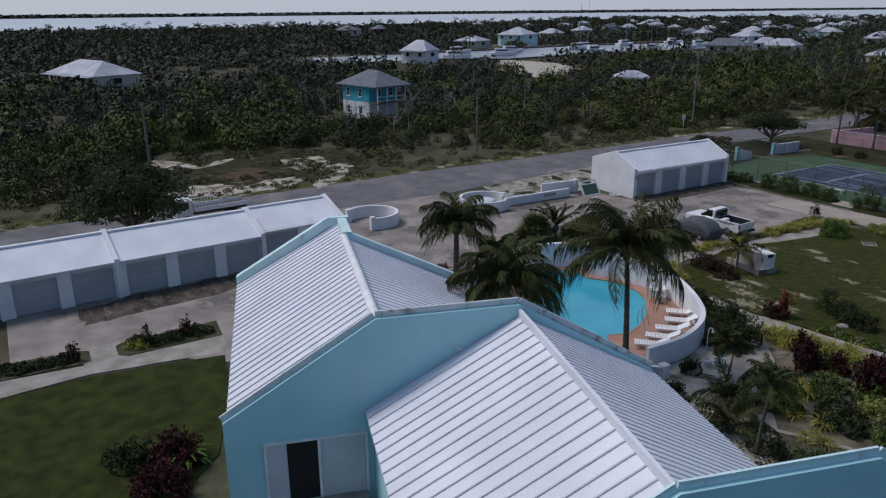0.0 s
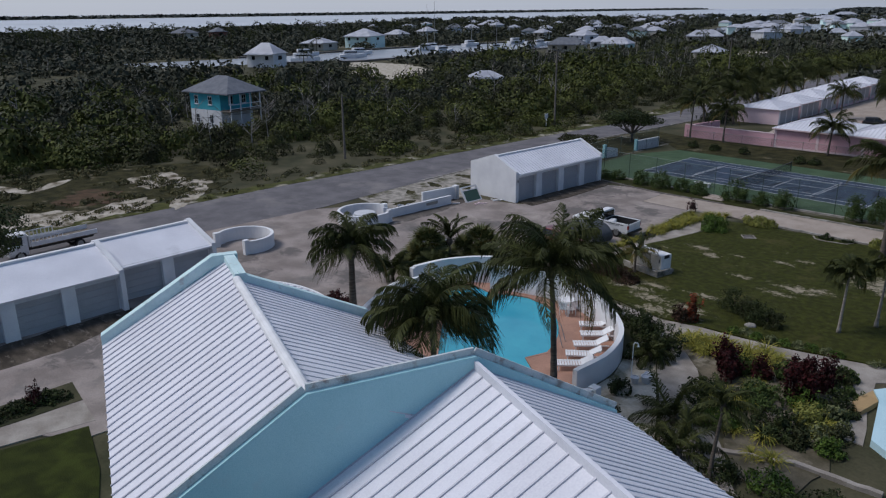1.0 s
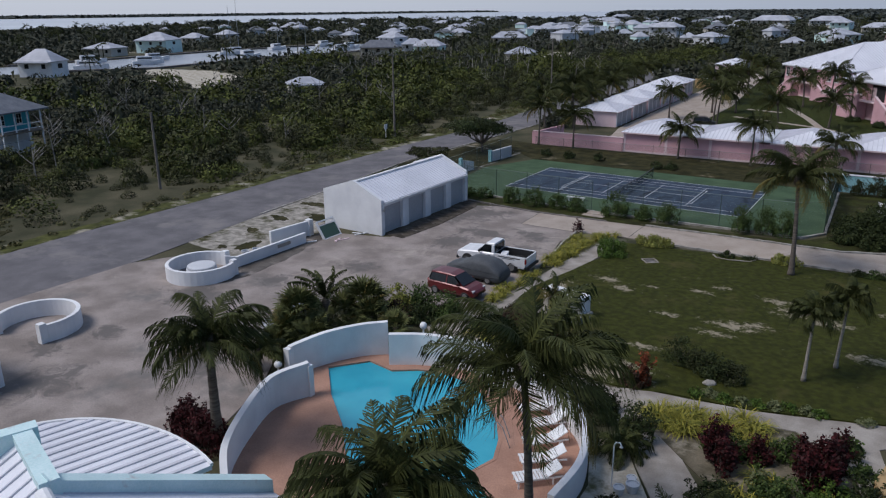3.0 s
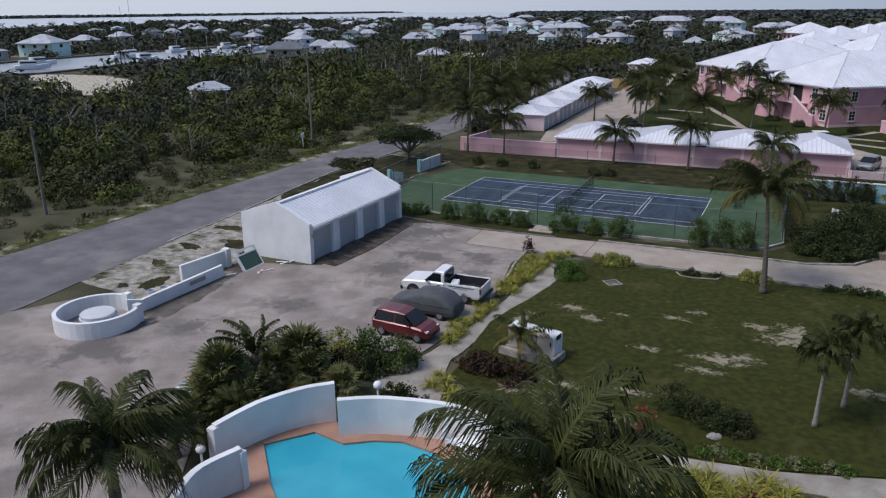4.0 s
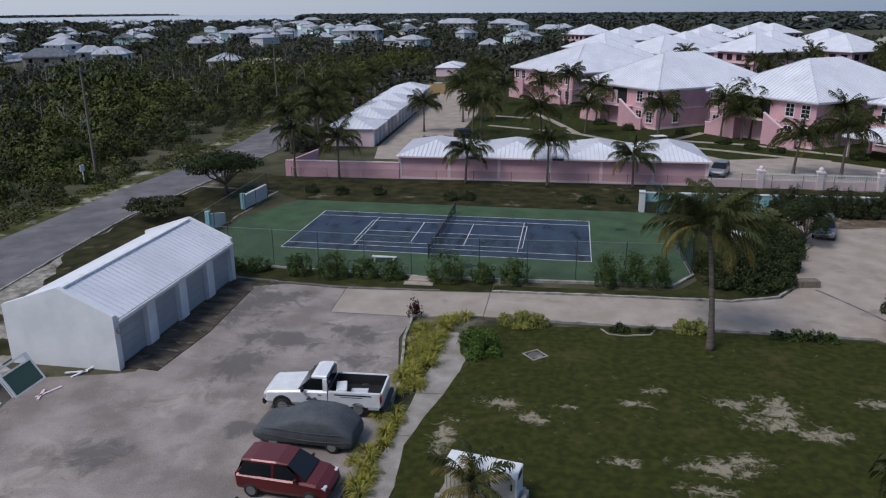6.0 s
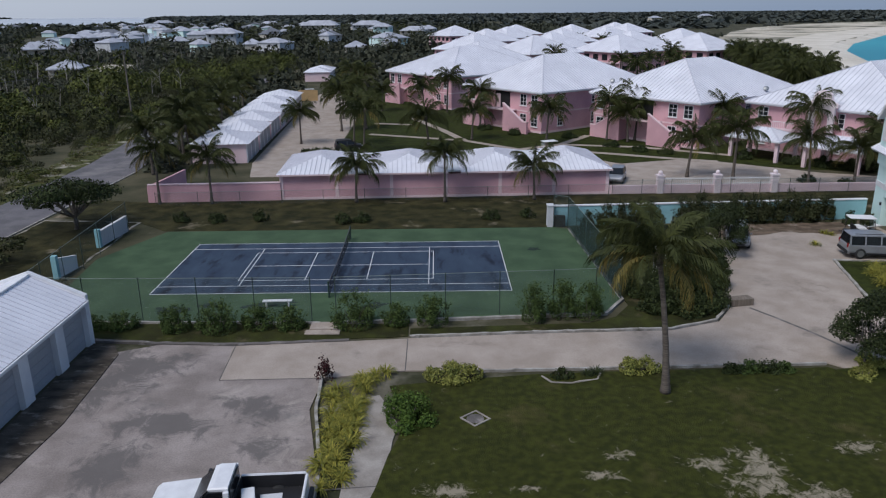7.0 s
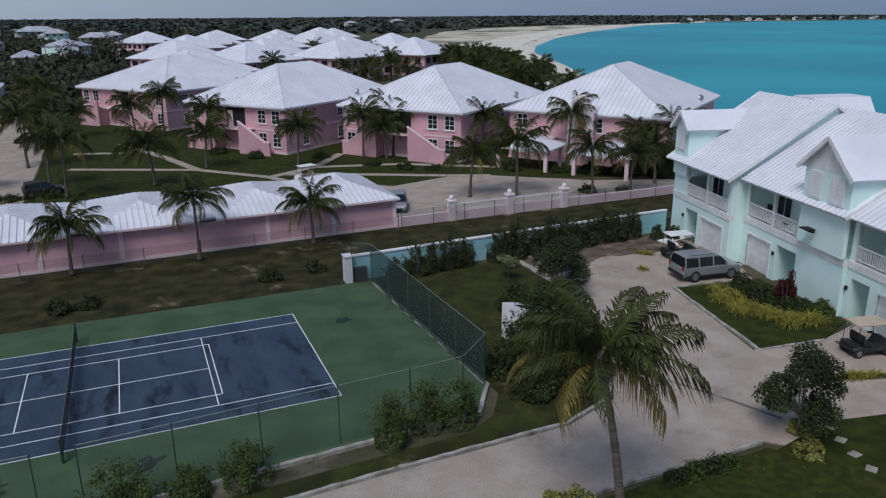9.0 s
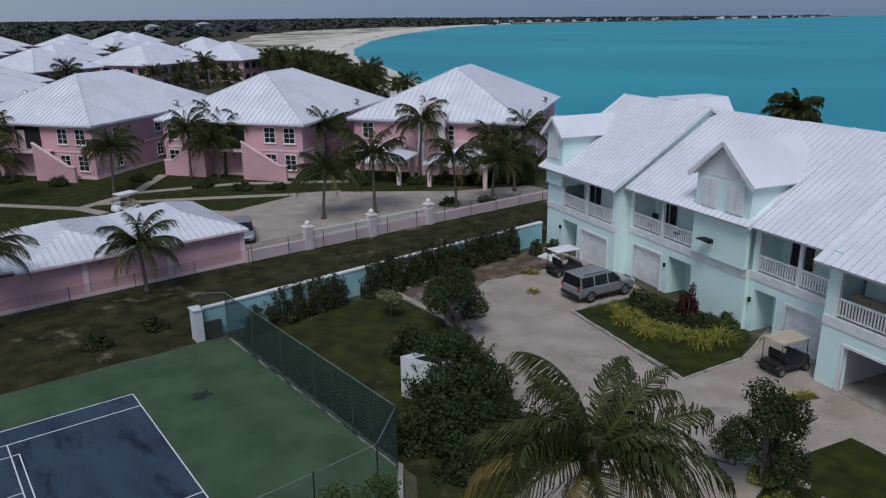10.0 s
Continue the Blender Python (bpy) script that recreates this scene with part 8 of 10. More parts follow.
def tree(x, y, h, r, label, material=None, trunk=0.14, n=2600, size=0.22, seed=1, spread=1.0, group="", base=0.35, limbs=7, flat=0.75):
    rng = np.random.default_rng(seed)
    material = material or M_SHRUB
    n, size = int(n * 2.6), size * 0.6
    t = thing("tree", pose(x, y, 0), label, "tree", group)
    part("trunk", tube(bmesh.new(), [(0, 0, -0.1), (0.06, 0.03, h * base * 0.5), (0.02, -0.04, h * base), (0.1, 0.06, h * 0.6)], [trunk * 1.3, trunk, trunk * 0.85, trunk * 0.5], 8), M_BARK, t, smooth=True)
    q = []
    for k in range(limbs):
        a = 6.283 * k / limbs + rng.uniform(-0.3, 0.3)
        rr = r * rng.uniform(0.35, 0.85)
        tip = (rr * math.cos(a), rr * math.sin(a), h * rng.uniform(0.5 if flat < 0.9 else 0.28, 0.88))
        part("limb", tube(bmesh.new(), [(0.02, 0, h * base * 0.8), (tip[0] * 0.5, tip[1] * 0.5, h * (base + 0.12)), tip], [trunk * 0.6, trunk * 0.4, trunk * 0.15], 6), M_BARK, t)
        ball = leaf_ball(n // (limbs + 2), size / (r * 0.45), rng, flat, 0.4, tri=True) * r * rng.uniform(0.38, 0.52)
        ball[..., 2] -= r * 0.12
        q.append(ball + np.array(tip))
    for k in range(2):
        ball = leaf_ball(n // (limbs + 2), size / (r * 0.5), rng, flat, 0.3, tri=True) * r * 0.52
        q.append(ball + np.array([rng.uniform(-0.2, 0.2) * r, rng.uniform(-0.2, 0.2) * r, h - r * 0.5]))
    quads_to("crown", np.concatenate(q), material, t)
    return t


tree(-24.0, 10.5, 4.9, 3.9, "wide flat-topped shade tree by the road", n=3600, seed=301, trunk=0.2, base=0.28, limbs=13, flat=0.5)
tree(-26.2, 1.0, 2.2, 2.6, "low spreading thin-leaved tree by the road", material=M_LEAF, n=1300, seed=302, trunk=0.1, base=0.5, limbs=8, flat=0.35)
tree(-23.0, -71.4, 6.3, 4.3, "broad dark tree behind the garage row", n=7500, seed=303, trunk=0.25, base=0.25, limbs=12, flat=0.95)
tree(28.9, -16.7, 3.9, 1.6, "small dense round tree by the driveway", n=5600, seed=304, trunk=0.08, size=0.115, base=0.3, limbs=15, flat=1.1)
tree(28.3, 1.5, 4.0, 1.85, "small dark round tree on the grass edge", n=5200, seed=305, trunk=0.09, size=0.12, base=0.2, limbs=11, flat=1.0)
tree(26.8, 5.8, 1.8, 0.8, "small grey-green shrub tree on the grass", material=M_PALELEAF, n=700, seed=306, trunk=0.05, size=0.14)
for i, (x, y, h) in enumerate(((28.2, -17.9, 0.7), (29.4, -16.6, 0.7))):
    bush("border_shrub", x, y, 0.8, 0.6, h, M_VARIEGATED, "pale yellow-green shrub below the round tree", "shrub", 500, 0.13, "tree shrubs", 320 + i)


# ---- scrub and far woods ----
def inside(px, py, poly):
    c = np.zeros(len(px), bool)
    n = len(poly)
    for i in range(n):
        x0, y0 = poly[i]
        x1, y1 = poly[(i + 1) % n]
        if y0 == y1:
            continue
        hit = ((y0 > py) != (y1 > py)) & (px < (x1 - x0) * (py - y0) / (y1 - y0) + x0)
        c ^= hit
    return c


LAND = COAST + [(4200, 2500), (3000, 4400)] + LAGOON
ESTATE = [(-41, -150), (-38, -40), (-37.5, 0), (-38.5, 40), (-42, 60), (-46, 90), (-52, 160), (-30, 160), (-28, 225), (10, 225), (20, 400), (130, 420), (160, 240), (130, 150), (130, -300), (-20, -300)]
BARE = [[(-36, -60), (-38, -44), (-46, -38), (-55, -40), (-60, -48), (-60, -64), (-52, -70), (-42, -66)],
        [(-126, 60), (-140, 80), (-165, 90), (-192, 86), (-180, 70), (-160, 64), (-150, 50), (-120, 46)],
        [(-200, 14), (-186, 62), (-176, 84), (-178, 110), (-182, 130), (-178, 180), (-186, 268), (-250, 262), (-256, 165), (-252, 130), (-246, 95), (-246, 66), (-250, 14)],
        [(-172, 372), (-160, 460), (-215, 715), (-345, 735), (-312, 556), (-250, 395)], [(-96, 168), (-88, 172), (-98, 232), (-120, 236), (-112, 200)], DUNE]
HOUSE_SPOTS = [(o.matrix_basis.translation.x, o.matrix_basis.translation.y) for o in scene.collection.objects if o.name.startswith("house") and o.type == "EMPTY"]


def field(n, x0, x1, y0, y1, rng, keep=7.0):
    x, y = rng.uniform(x0, x1, n), rng.uniform(y0, y1, n)
    ok = inside(x, y, LAND) & ~inside(x, y, ESTATE)
    for b in BARE:
        ok &= ~inside(x, y, b)
    for hx, hy in HOUSE_SPOTS:
        ok &= (x - hx) ** 2 + (y - hy) ** 2 > (9.0 if hx > -90 and hy < 0 else keep) ** 2
    return x[ok], y[ok]


def scrub():
    rng = np.random.default_rng(21)
    # near scrub beside the road: fine leaves first, coarser ones farther off
    for x0, x1, count, leaves, leaf in ((-74, -37.5, 2500, 400, 0.100), (-150, -74, 3700, 150, 0.155)):
        x, y = field(count, x0, x1, -88, 235, rng, 6.5)
        n = len(x)
        dens = np.array([noise.noise(Vector((a * 0.05, b * 0.05, 0))) + 0.5 * noise.noise(Vector((a * 0.17, b * 0.17, 4))) for a, b in zip(x, y)])
        edge = np.clip((-37.5 - x) / 9, 0.2, 1)
        size = (0.9 + 2.0 * rng.random(n) ** 2) * (0.5 + 0.5 * edge) * np.clip(1 + 0.75 * dens, 0.45, 1.8)
        keepers = rng.random(n) < 0.35 + 0.65 * edge
        kind = (dens + 0.25 * rng.normal(size=n)) > (-0.04 if x1 > -50 else 0.2)
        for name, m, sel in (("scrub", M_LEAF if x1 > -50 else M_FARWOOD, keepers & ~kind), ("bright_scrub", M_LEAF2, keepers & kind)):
            q = []
            for v in range(5):
                s = sel & (np.arange(n) % 5 == v)
                tall = rng.uniform(0.75, 1.5, s.sum()) * (0.6 + 0.5 * edge[s])
                q.append(scatter(leaf_ball(leaves, leaf, rng, 0.95, 0.55, tri=True, mess=0.35), np.stack([x[s], y[s], np.zeros(s.sum())], 1), size[s], rng.uniform(0, 6.28, s.sum()), tall))
            ob = quads_to(name, np.concatenate(q), m, kind="stuff")
            tagged(ob, "dense low olive coastal scrub beyond the road" if name == "scrub" else "brighter green scrub patches beyond the road", "scrub")
    # low weeds on the clearing and the verges
    m = 1500
    x, y = rng.uniform(-60, -36, m), rng.uniform(-72, -36, m)
    ok = inside(x, y, BARE[0]) & (np.array([noise.noise(Vector((a * 0.2, b * 0.2, 9))) for a, b in zip(x, y)]) > 0.06)
    vy = rng.uniform(-120, 200, 700)
    vx = np.interp(vy, [p[1] for p in ROAD_L], [p[0] for p in ROAD_L]) - 0.6 - 3.4 * rng.random(700) ** 0.6
    px, py = np.concatenate([x[ok], vx]), np.concatenate([y[ok], vy])
    q = scatter(leaf_ball(40, 0.3, rng, 0.8, 0.3, tri=True), np.stack([px, py, np.zeros(len(px))], 1), rng.uniform(0.18, 0.6, len(px)), rng.uniform(0, 6.28, len(px)))
    tagged(quads_to("weeds", q, M_WEED, kind="stuff"), "low brownish weeds along the road", "weeds")
    # middle distance
    x, y = field(11500, -640, 130, -120, 780, rng, 14)
    far = np.hypot(x - 10, y + 50)
    s = (far > 150) & ((x < -145) | (y > 225))
    x, y, far = x[s], y[s], far[s]
    n = len(x)
    size = rng.uniform(1.6, 4.0, n) * (1 + far / 800)
    q = [scatter(leaf_ball(60, 0.22, rng, 0.9, 0.4, tri=True), np.stack([x[v::3], y[v::3], np.zeros(len(x[v::3]))], 1), size[v::3], rng.uniform(0, 6.28, len(x[v::3])), rng.uniform(0.55, 1.1, len(x[v::3]))) for v in range(3)]
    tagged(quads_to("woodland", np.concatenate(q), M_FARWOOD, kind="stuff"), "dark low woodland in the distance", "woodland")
    # far woods to the horizon
    x, y = field(5200, -1500, 2600, 650, 4200, rng, 20)
    size = rng.uniform(9, 20, len(x))
    q = [scatter(leaf_ball(20, 0.6, rng, 0.6, 0.7, tri=True), np.stack([x, y, np.zeros(len(x))], 1), size, rng.uniform(0, 6.28, len(x)), rng.uniform(0.3, 0.5, len(x)))]
    # the long wooded island across the lagoon
    m = 1700
    yy = rng.uniform(-1500, 4200, m)
    xx = -2330 - 60 * np.sin(yy * 0.002) + rng.uniform(-60, 60, m)
    q.append(scatter(leaf_ball(20, 0.6, rng, 0.6, 0.7, tri=True), np.stack([xx, yy, np.full(m, -1.0)], 1), rng.uniform(16, 24, m), rng.uniform(0, 6.28, m), rng.uniform(0.4, 0.5, m)))
    # wooded point on the far side of the bay
    m = 160
    xx = rng.uniform(1100, 3200, m)
    q.append(scatter(leaf_ball(20, 0.6, rng, 0.6, 0.7, tri=True), np.stack([xx, 1290 + 0.13 * (xx - 1100) + rng.uniform(0, 120, m), np.zeros(m)], 1), rng.uniform(9, 18, m), rng.uniform(0, 6.28, m), rng.uniform(0.35, 0.5, m)))
    # greyest leaf colour, with the horizon's haze put in
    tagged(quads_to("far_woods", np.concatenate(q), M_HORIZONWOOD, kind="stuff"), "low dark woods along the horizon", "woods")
    island = part("far_island", slab(bmesh.new(), [(-2260, -1600), (-2260, 4300), (-2500, 4300), (-2500, -1600)], -2.5, -1.0), M_SOIL, kind="structure")
    tagged(island, "long low wooded island across the lagoon", "island")
    # far palms over the scrub
    tiers = [frond_quads(3.0, d_, 5, 1.0, 0.28, r_, rng=rng, simple=True) for r_, d_ in ((1.35, -0.1), (0.8, 0.7), (0.2, 1.2))]
    one = []
    for k in range(11):
        a = 2.4 * k
        fr = tiers[k % 3]
        c, s_ = math.cos(a), math.sin(a)
        f = fr.copy()
        f[..., 0], f[..., 1] = fr[..., 0] * c - fr[..., 1] * s_, fr[..., 0] * s_ + fr[..., 1] * c
        f[..., 2] += 6.0
        one.append(f)
    w = 0.16
    for a, b in (((-w, -w), (w, -w)), ((w, -w), (w, w)), ((w, w), (-w, w)), ((-w, w), (-w, -w))):
        one.append(np.array([[(*a, 0), (*b, 0), (b[0] * 0.6, b[1] * 0.6, 6.0), (a[0] * 0.6, a[1] * 0.6, 6.0)]], np.float32))
    one = np.concatenate(one)
    x, y = field(620, -640, 20, -60, 900, rng, 5)
    far = np.hypot(x, y)
    s = (far > 140) & (rng.random(len(x)) < 0.9)
    px, py = np.concatenate([x[s], rng.uniform(20, 100, 14)]), np.concatenate([y[s], rng.uniform(225, 330, 14)])
    q = scatter(one, np.stack([px, py, np.zeros(len(px))], 1), rng.uniform(0.75, 1.25, len(px)), rng.uniform(0, 6.28, len(px)))
    tagged(quads_to("far_palms", q, M_FROND, kind="stuff"), "scattered distant coconut palms", "palm trees")
    # the palm grove behind the beach and the palms between the farther pink houses
    tiers = [frond_quads(3.0, d_, 13, 0.9, 0.15, r_, rng=rng, simple=True) for r_, d_ in ((1.4, -0.1), (1.0, 0.5), (0.6, 0.9), (0.15, 1.3))]
    one = [one[-4:] * np.array([1, 1, 0.72], np.float32)]
    for k in range(24):
        a = 2.4 * k + rng.uniform(-0.2, 0.2)
        fr = tiers[k * 4 // 24]
        c, s_ = math.cos(a), math.sin(a)
        f = fr.copy()
        f[..., 0], f[..., 1] = fr[..., 0] * c - fr[..., 1] * s_, fr[..., 0] * s_ + fr[..., 1] * c
        f[..., 2] += 4.3
        one.append(f)
    one = np.concatenate(one)
    g = rng.random(84)
    gy = 84 + 116 * g + rng.uniform(-6, 6, 84)
    gx = 78 + 32 * g + rng.uniform(-9, 7, 84)
    hx_, hy_ = np.array([(60, 199), (66, 186), (63, 172), (68, 165), (72, 160), (88, 190), (100, 214), (48, 212), (44, 226), (56, 150), (40, 160), (30, 170), (62, 120), (70, 110), (52, 118), (36, 128), (22, 140), (92, 208), (78, 178), (58, 180)], float).T
    gx, gy = np.concatenate([gx, hx_]), np.concatenate([gy, hy_])
    q = scatter(one, np.stack([gx, gy, np.zeros(len(gx))], 1), rng.uniform(0.95, 1.4, len(gx)), rng.uniform(0, 6.28, len(gx)))
    tagged(quads_to("palm_grove", q, M_FROND, kind="stuff"), "bushy coconut palms between the pink houses and the beach", "palm trees")
    # understorey round the pink houses
    x, y = rng.uniform(60, 118, 260), rng.uniform(75, 150, 260)
    ok = inside(x, y, [(66, 92), (84, 66), (97, 62), (112, 130), (118, 150), (100, 160), (62, 130)])
    x, y = x[ok], y[ok]
    q = scatter(leaf_ball(60, 0.4, rng, 0.9, 0.5, tri=True), np.stack([x, y, np.zeros(len(x))], 1), rng.uniform(0.7, 1.6, len(x)), rng.uniform(0, 6.28, len(x)))
    x, y = rng.uniform(-40, 230, 1500), rng.uniform(120, 470, 1500)
    ok = np.ones(len(x), bool)
    for hx, hy in HOUSE_SPOTS:
        ok &= (x - hx) ** 2 + (y - hy) ** 2 > 15 ** 2
    ok &= ~inside(x, y, [(-22, 20), (-22, 175), (-12, 175), (-4, 20)]) & inside(x + 18, y, LAND) & ~inside(x, y, DUNE) & ~inside(x, y, [(60, 75), (110, 75), (130, 200), (90, 205)])
    x, y = x[ok], y[ok]
    q2 = scatter(leaf_ball(40, 0.45, rng, 0.9, 0.5, tri=True), np.stack([x, y, np.zeros(len(x))], 1), rng.uniform(1.3, 2.7, len(x)), rng.uniform(0, 6.28, len(x)))
    m = 130
    y = rng.uniform(30, 140, m)
    x = -23.5 - 0.055 * (y - 30) - rng.uniform(0, 4.5, m)
    q3 = scatter(leaf_ball(60, 0.3, rng, 0.9, 0.4, tri=True), np.stack([x, y, np.zeros(m)], 1), rng.uniform(0.7, 1.9, m), rng.uniform(0, 6.28, m))
    q2 = np.concatenate([q2, q3])
    tagged(quads_to("garden_shrubbery", np.concatenate([q, q2]), M_FARWOOD, kind="stuff"), "dark shrubbery among the pink houses and beach", "shrubbery")


scrub()


def dead_trees():
    rng = np.random.default_rng(33)
    x, y = field(260, -125, -44, -60, 160, rng, 7)
    k = 16
    x = np.concatenate([rng.uniform(-84, -58, k), x[:44]])
    y = np.concatenate([rng.uniform(-34, -6, k), y[:44]])
    for i in range(len(x)):
        h = rng.uniform(3.0, 6.0)
        t = thing("dead_tree", pose(x[i], y[i], 0, rng.uniform(-6, 6), rng.uniform(-6, 6), rng.uniform(0, 360)), "bare grey dead tree standing in the scrub", "tree", "dead trees")
        bm = bmesh.new()
        tube(bm, [(0, 0, 0), (0.1, 0.05, h * 0.5), (0.05, 0.2, h)], [0.09, 0.06, 0.025], 5)
        part("trunk", bm, M_DEADWOOD, t)
        for k in range(int(rng.integers(3, 8))):
            z = h * rng.uniform(0.4, 0.85)
            a = rng.uniform(0, 6.28)
            l = rng.uniform(0.7, 1.9)
            bm = bmesh.new()
            tube(bm, [(0.08, 0.08, z), (0.5 * l * math.cos(a), 0.5 * l * math.sin(a), z + 0.4 * l), (l * math.cos(a), l * math.sin(a), z + 0.9 * l)], [0.045, 0.03, 0.012], 4)
            for w in (0.35, 0.6, 0.8):
                a2 = a + rng.uniform(-0.9, 0.9)
                p0 = Vector((w * l * math.cos(a), w * l * math.sin(a), z + (0.9 * w) * l))
                bar(bm, p0, p0 + Vector((0.4 * l * math.cos(a2), 0.4 * l * math.sin(a2), 0.35 * l)), 0.018, 4, 0.006)
            part("limb", bm, M_DEADWOOD, t)


dead_trees()


def dead_trunks():
    """Bleached bare stems that stand over the far scrub."""
    rng = np.random.default_rng(35)
    kinds = []
    for lean, limbs in ((0.15, 2), (0.9, 3), (-0.6, 1), (1.6, 4)):
        stems = [((0, 0, 0), (lean, 0.3 * lean, 5.0), 0.11, 0.045)]
        for k in range(limbs):
            f = 0.4 + 0.5 * rng.random()
            a, l = rng.uniform(0, 6.28), rng.uniform(0.7, 1.7)
            foot = (lean * f, 0.3 * lean * f, 5.0 * f)
            stems.append((foot, (foot[0] + l * math.cos(a), foot[1] + l * math.sin(a), foot[2] + l * rng.uniform(0.5, 1.3)), 0.05, 0.018))
        one = []
        for p, t, r0, r1 in stems:
            for k in range(3):
                a, b = 2.094 * k, 2.094 * (k + 1)
                one.append([(p[0] + r0 * math.cos(a), p[1] + r0 * math.sin(a), p[2]), (p[0] + r0 * math.cos(b), p[1] + r0 * math.sin(b), p[2]), (t[0] + r1 * math.cos(b), t[1] + r1 * math.sin(b), t[2]), (t[0] + r1 * math.cos(a), t[1] + r1 * math.sin(a), t[2])])
        kinds.append(np.array(one, np.float32))
    x, y = field(2600, -240, -60, -20, 330, rng, 6)
    grove = np.array([noise.noise(Vector((a * 0.02, b * 0.02, 2))) for a, b in zip(x, y)])
    ok = ((grove > 0.28) & (rng.random(len(x)) < 0.4)) | ((x < -84) & (y > 80) & (rng.random(len(x)) < 0.32))
    x, y = x[ok][:560], y[ok][:560]
    q = np.concatenate([scatter(kinds[v], np.stack([x[v::4], y[v::4], np.zeros(len(x[v::4]))], 1), rng.uniform(0.5, 1.0, len(x[v::4])), rng.uniform(0, 6.28, len(x[v::4]))) for v in range(4)])
    tagged(quads_to("dead_trunks", q, M_DEADWOOD, kind="stuff"), "bleached bare trunks standing in the scrub", "dead trees")


dead_trunks()
# ---- marks on the ground ----
def blotch(name, x, y, rx, ry, material, z, label, seed, category, ang=0.0, rough=0.45):
    pts = []
    n = 56
    for i in range(n):
        a = 6.28318 * i / n
        d = Vector((math.cos(a), math.sin(a), 0.37 * seed))
        k = 1 + rough * (0.75 * noise.noise(d * 1.1) + 0.45 * noise.noise(d * 2.9) + 0.22 * noise.noise(d * 8))
        u, v = rx * k * math.cos(a), ry * k * math.sin(a)
        c, s = math.cos(radians(ang)), math.sin(radians(ang))
        pts.append((x + u * c - v * s, y + u * s + v * c))
    sheet(name, pts, material, z, label, category, z0=z - 0.05)


sheet("dirt_band", worn_edge([(-17.2, -38.6), (-15.2, -41.6), (-14.5, -40.8), (-14.5, -37.3), (-14.9, -33.9), (-15.6, -30.6), (-16.6, -27.9), (-17.4, -27.8)], 0.5, 0.5), M_DIRT, 0.0665, "dark dirt washed against the low white wall", "dirt")
sheet("garage_apron", [(-12.3, -26.2), (-10.3, -26.4), (-9.9, -21.5), (-10.3, -14.4), (-11.0, -13.2), (-12.3, -13.0)], M_APRON, 0.1, "dark weathered concrete apron before the garages", "apron")
for i, (x, y, rx, ry) in enumerate(((-47.6, -47.8, 3.2, 2.4), (-42.4, -45.6, 1.4, 1.8), (-37.3, -55.5, 1.5, 4.0), (-54.6, -62.4, 3.6, 1.7), (-52.4, -57.4, 0.7, 2.6), (-37.0, -48.4, 0.9, 3.4), (-38.4, -61.6, 3.0, 2.4))):
    blotch("sand_patch", x, y, rx * 1.2, ry * 1.2, M_PATCHSAND, 0.046 + 0.0004 * i, "bright bare sand beside the road", 70 + i, "sand patch", 10 * i, 0.7)
blotch("bare_soil", -44.0, -55.6, 3.6, 3.2, M_REDSOIL, 0.0455, "reddish brown bare soil in the clearing", 79, "soil", 0, 0.7)
for i, (x, y, rx, ry) in enumerate(((-40.5, -46, 1.6, 4.5), (-50, -45, 3.0, 2.0), (-19.6, -34.6, 0.7, 1.3), (-19.0, -31.4, 0.55, 1.7), (-19.6, -28.0, 0.6, 1.5), (-21.4, -35.6, 0.4, 0.5), (-22.8, -31.0, 0.5, 0.8), (-20.6, -25.0, 0.7, 1.6), (-23.6, -27.0, 0.5, 1.2), (-21.0, -20.6, 0.8, 2.0), (-24.4, -21.6, 0.6, 1.4), (-25.4, -34.6, 0.4, 0.9), (-23.5, -6, 1.8, 6.0), (-25, 8, 2.0, 3.0))):
    blotch("weed_patch", x, y, rx, ry, M_ROUGHGRASS, 0.043, "weedy brown-green patch by the road", 80 + i, "weeds", 10 * i, 0.7)
bm = wall_run(bmesh.new(), [(26.2, -8.9), (27.2, -10.6), (28.4, -13.0), (29.4, -15.4)], 0.2, 0.06, 0.0665)
tagged(part("drive_joint", bm, M_STAIN, kind="structure"), "dark filled joint across the driveway", "joint")
for a, b in (((-4.2, -13.5), (-4.0, -17.5)), ((-4.0, -17.5), (1.0, -17.4)), ((5.3, -12.8), (5.3, -16.7)), ((2.4, -26.6), (4.6, -26.4)), ((2.6, -30.4), (4.3, -30.2))):
    tagged(part("slab_joint", wall_run(bmesh.new(), [a, b], 0.06, 0.05, 0.0705), M_STAIN, kind="structure"), "dark joint between concrete slabs", "joint")


def kerb(pts, w, top, label, material=None):
    """A kerb with worn, slightly wandering edges and an uneven top."""
    line, tops = [], []
    for a, b in zip(pts, pts[1:]):
        a, b = Vector((*a, 0)), Vector((*b, 0))
        n = max(1, int((b - a).length / 0.45))
        side = Vector((a.y - b.y, b.x - a.x, 0)).normalized()
        for k in range(n):
            q = a + (b - a) * k / n
            g = noise.noise(q * 1.3) + 0.6 * noise.noise(q * 3.7)
            line.append(tuple((q + side * (0.0 if not line else 0.3 * w * g))[:2]))
            tops.append(top * (1 + 0.3 * noise.noise(q * 2.1 + Vector((5, 0, 0)))))
    line.append(pts[-1])
    tops.append(top)
    tagged(part("kerb", wall_run(bmesh.new(), line, w * 0.85, -0.1, tops), material or M_KERB, kind="structure"), label, "kerb")


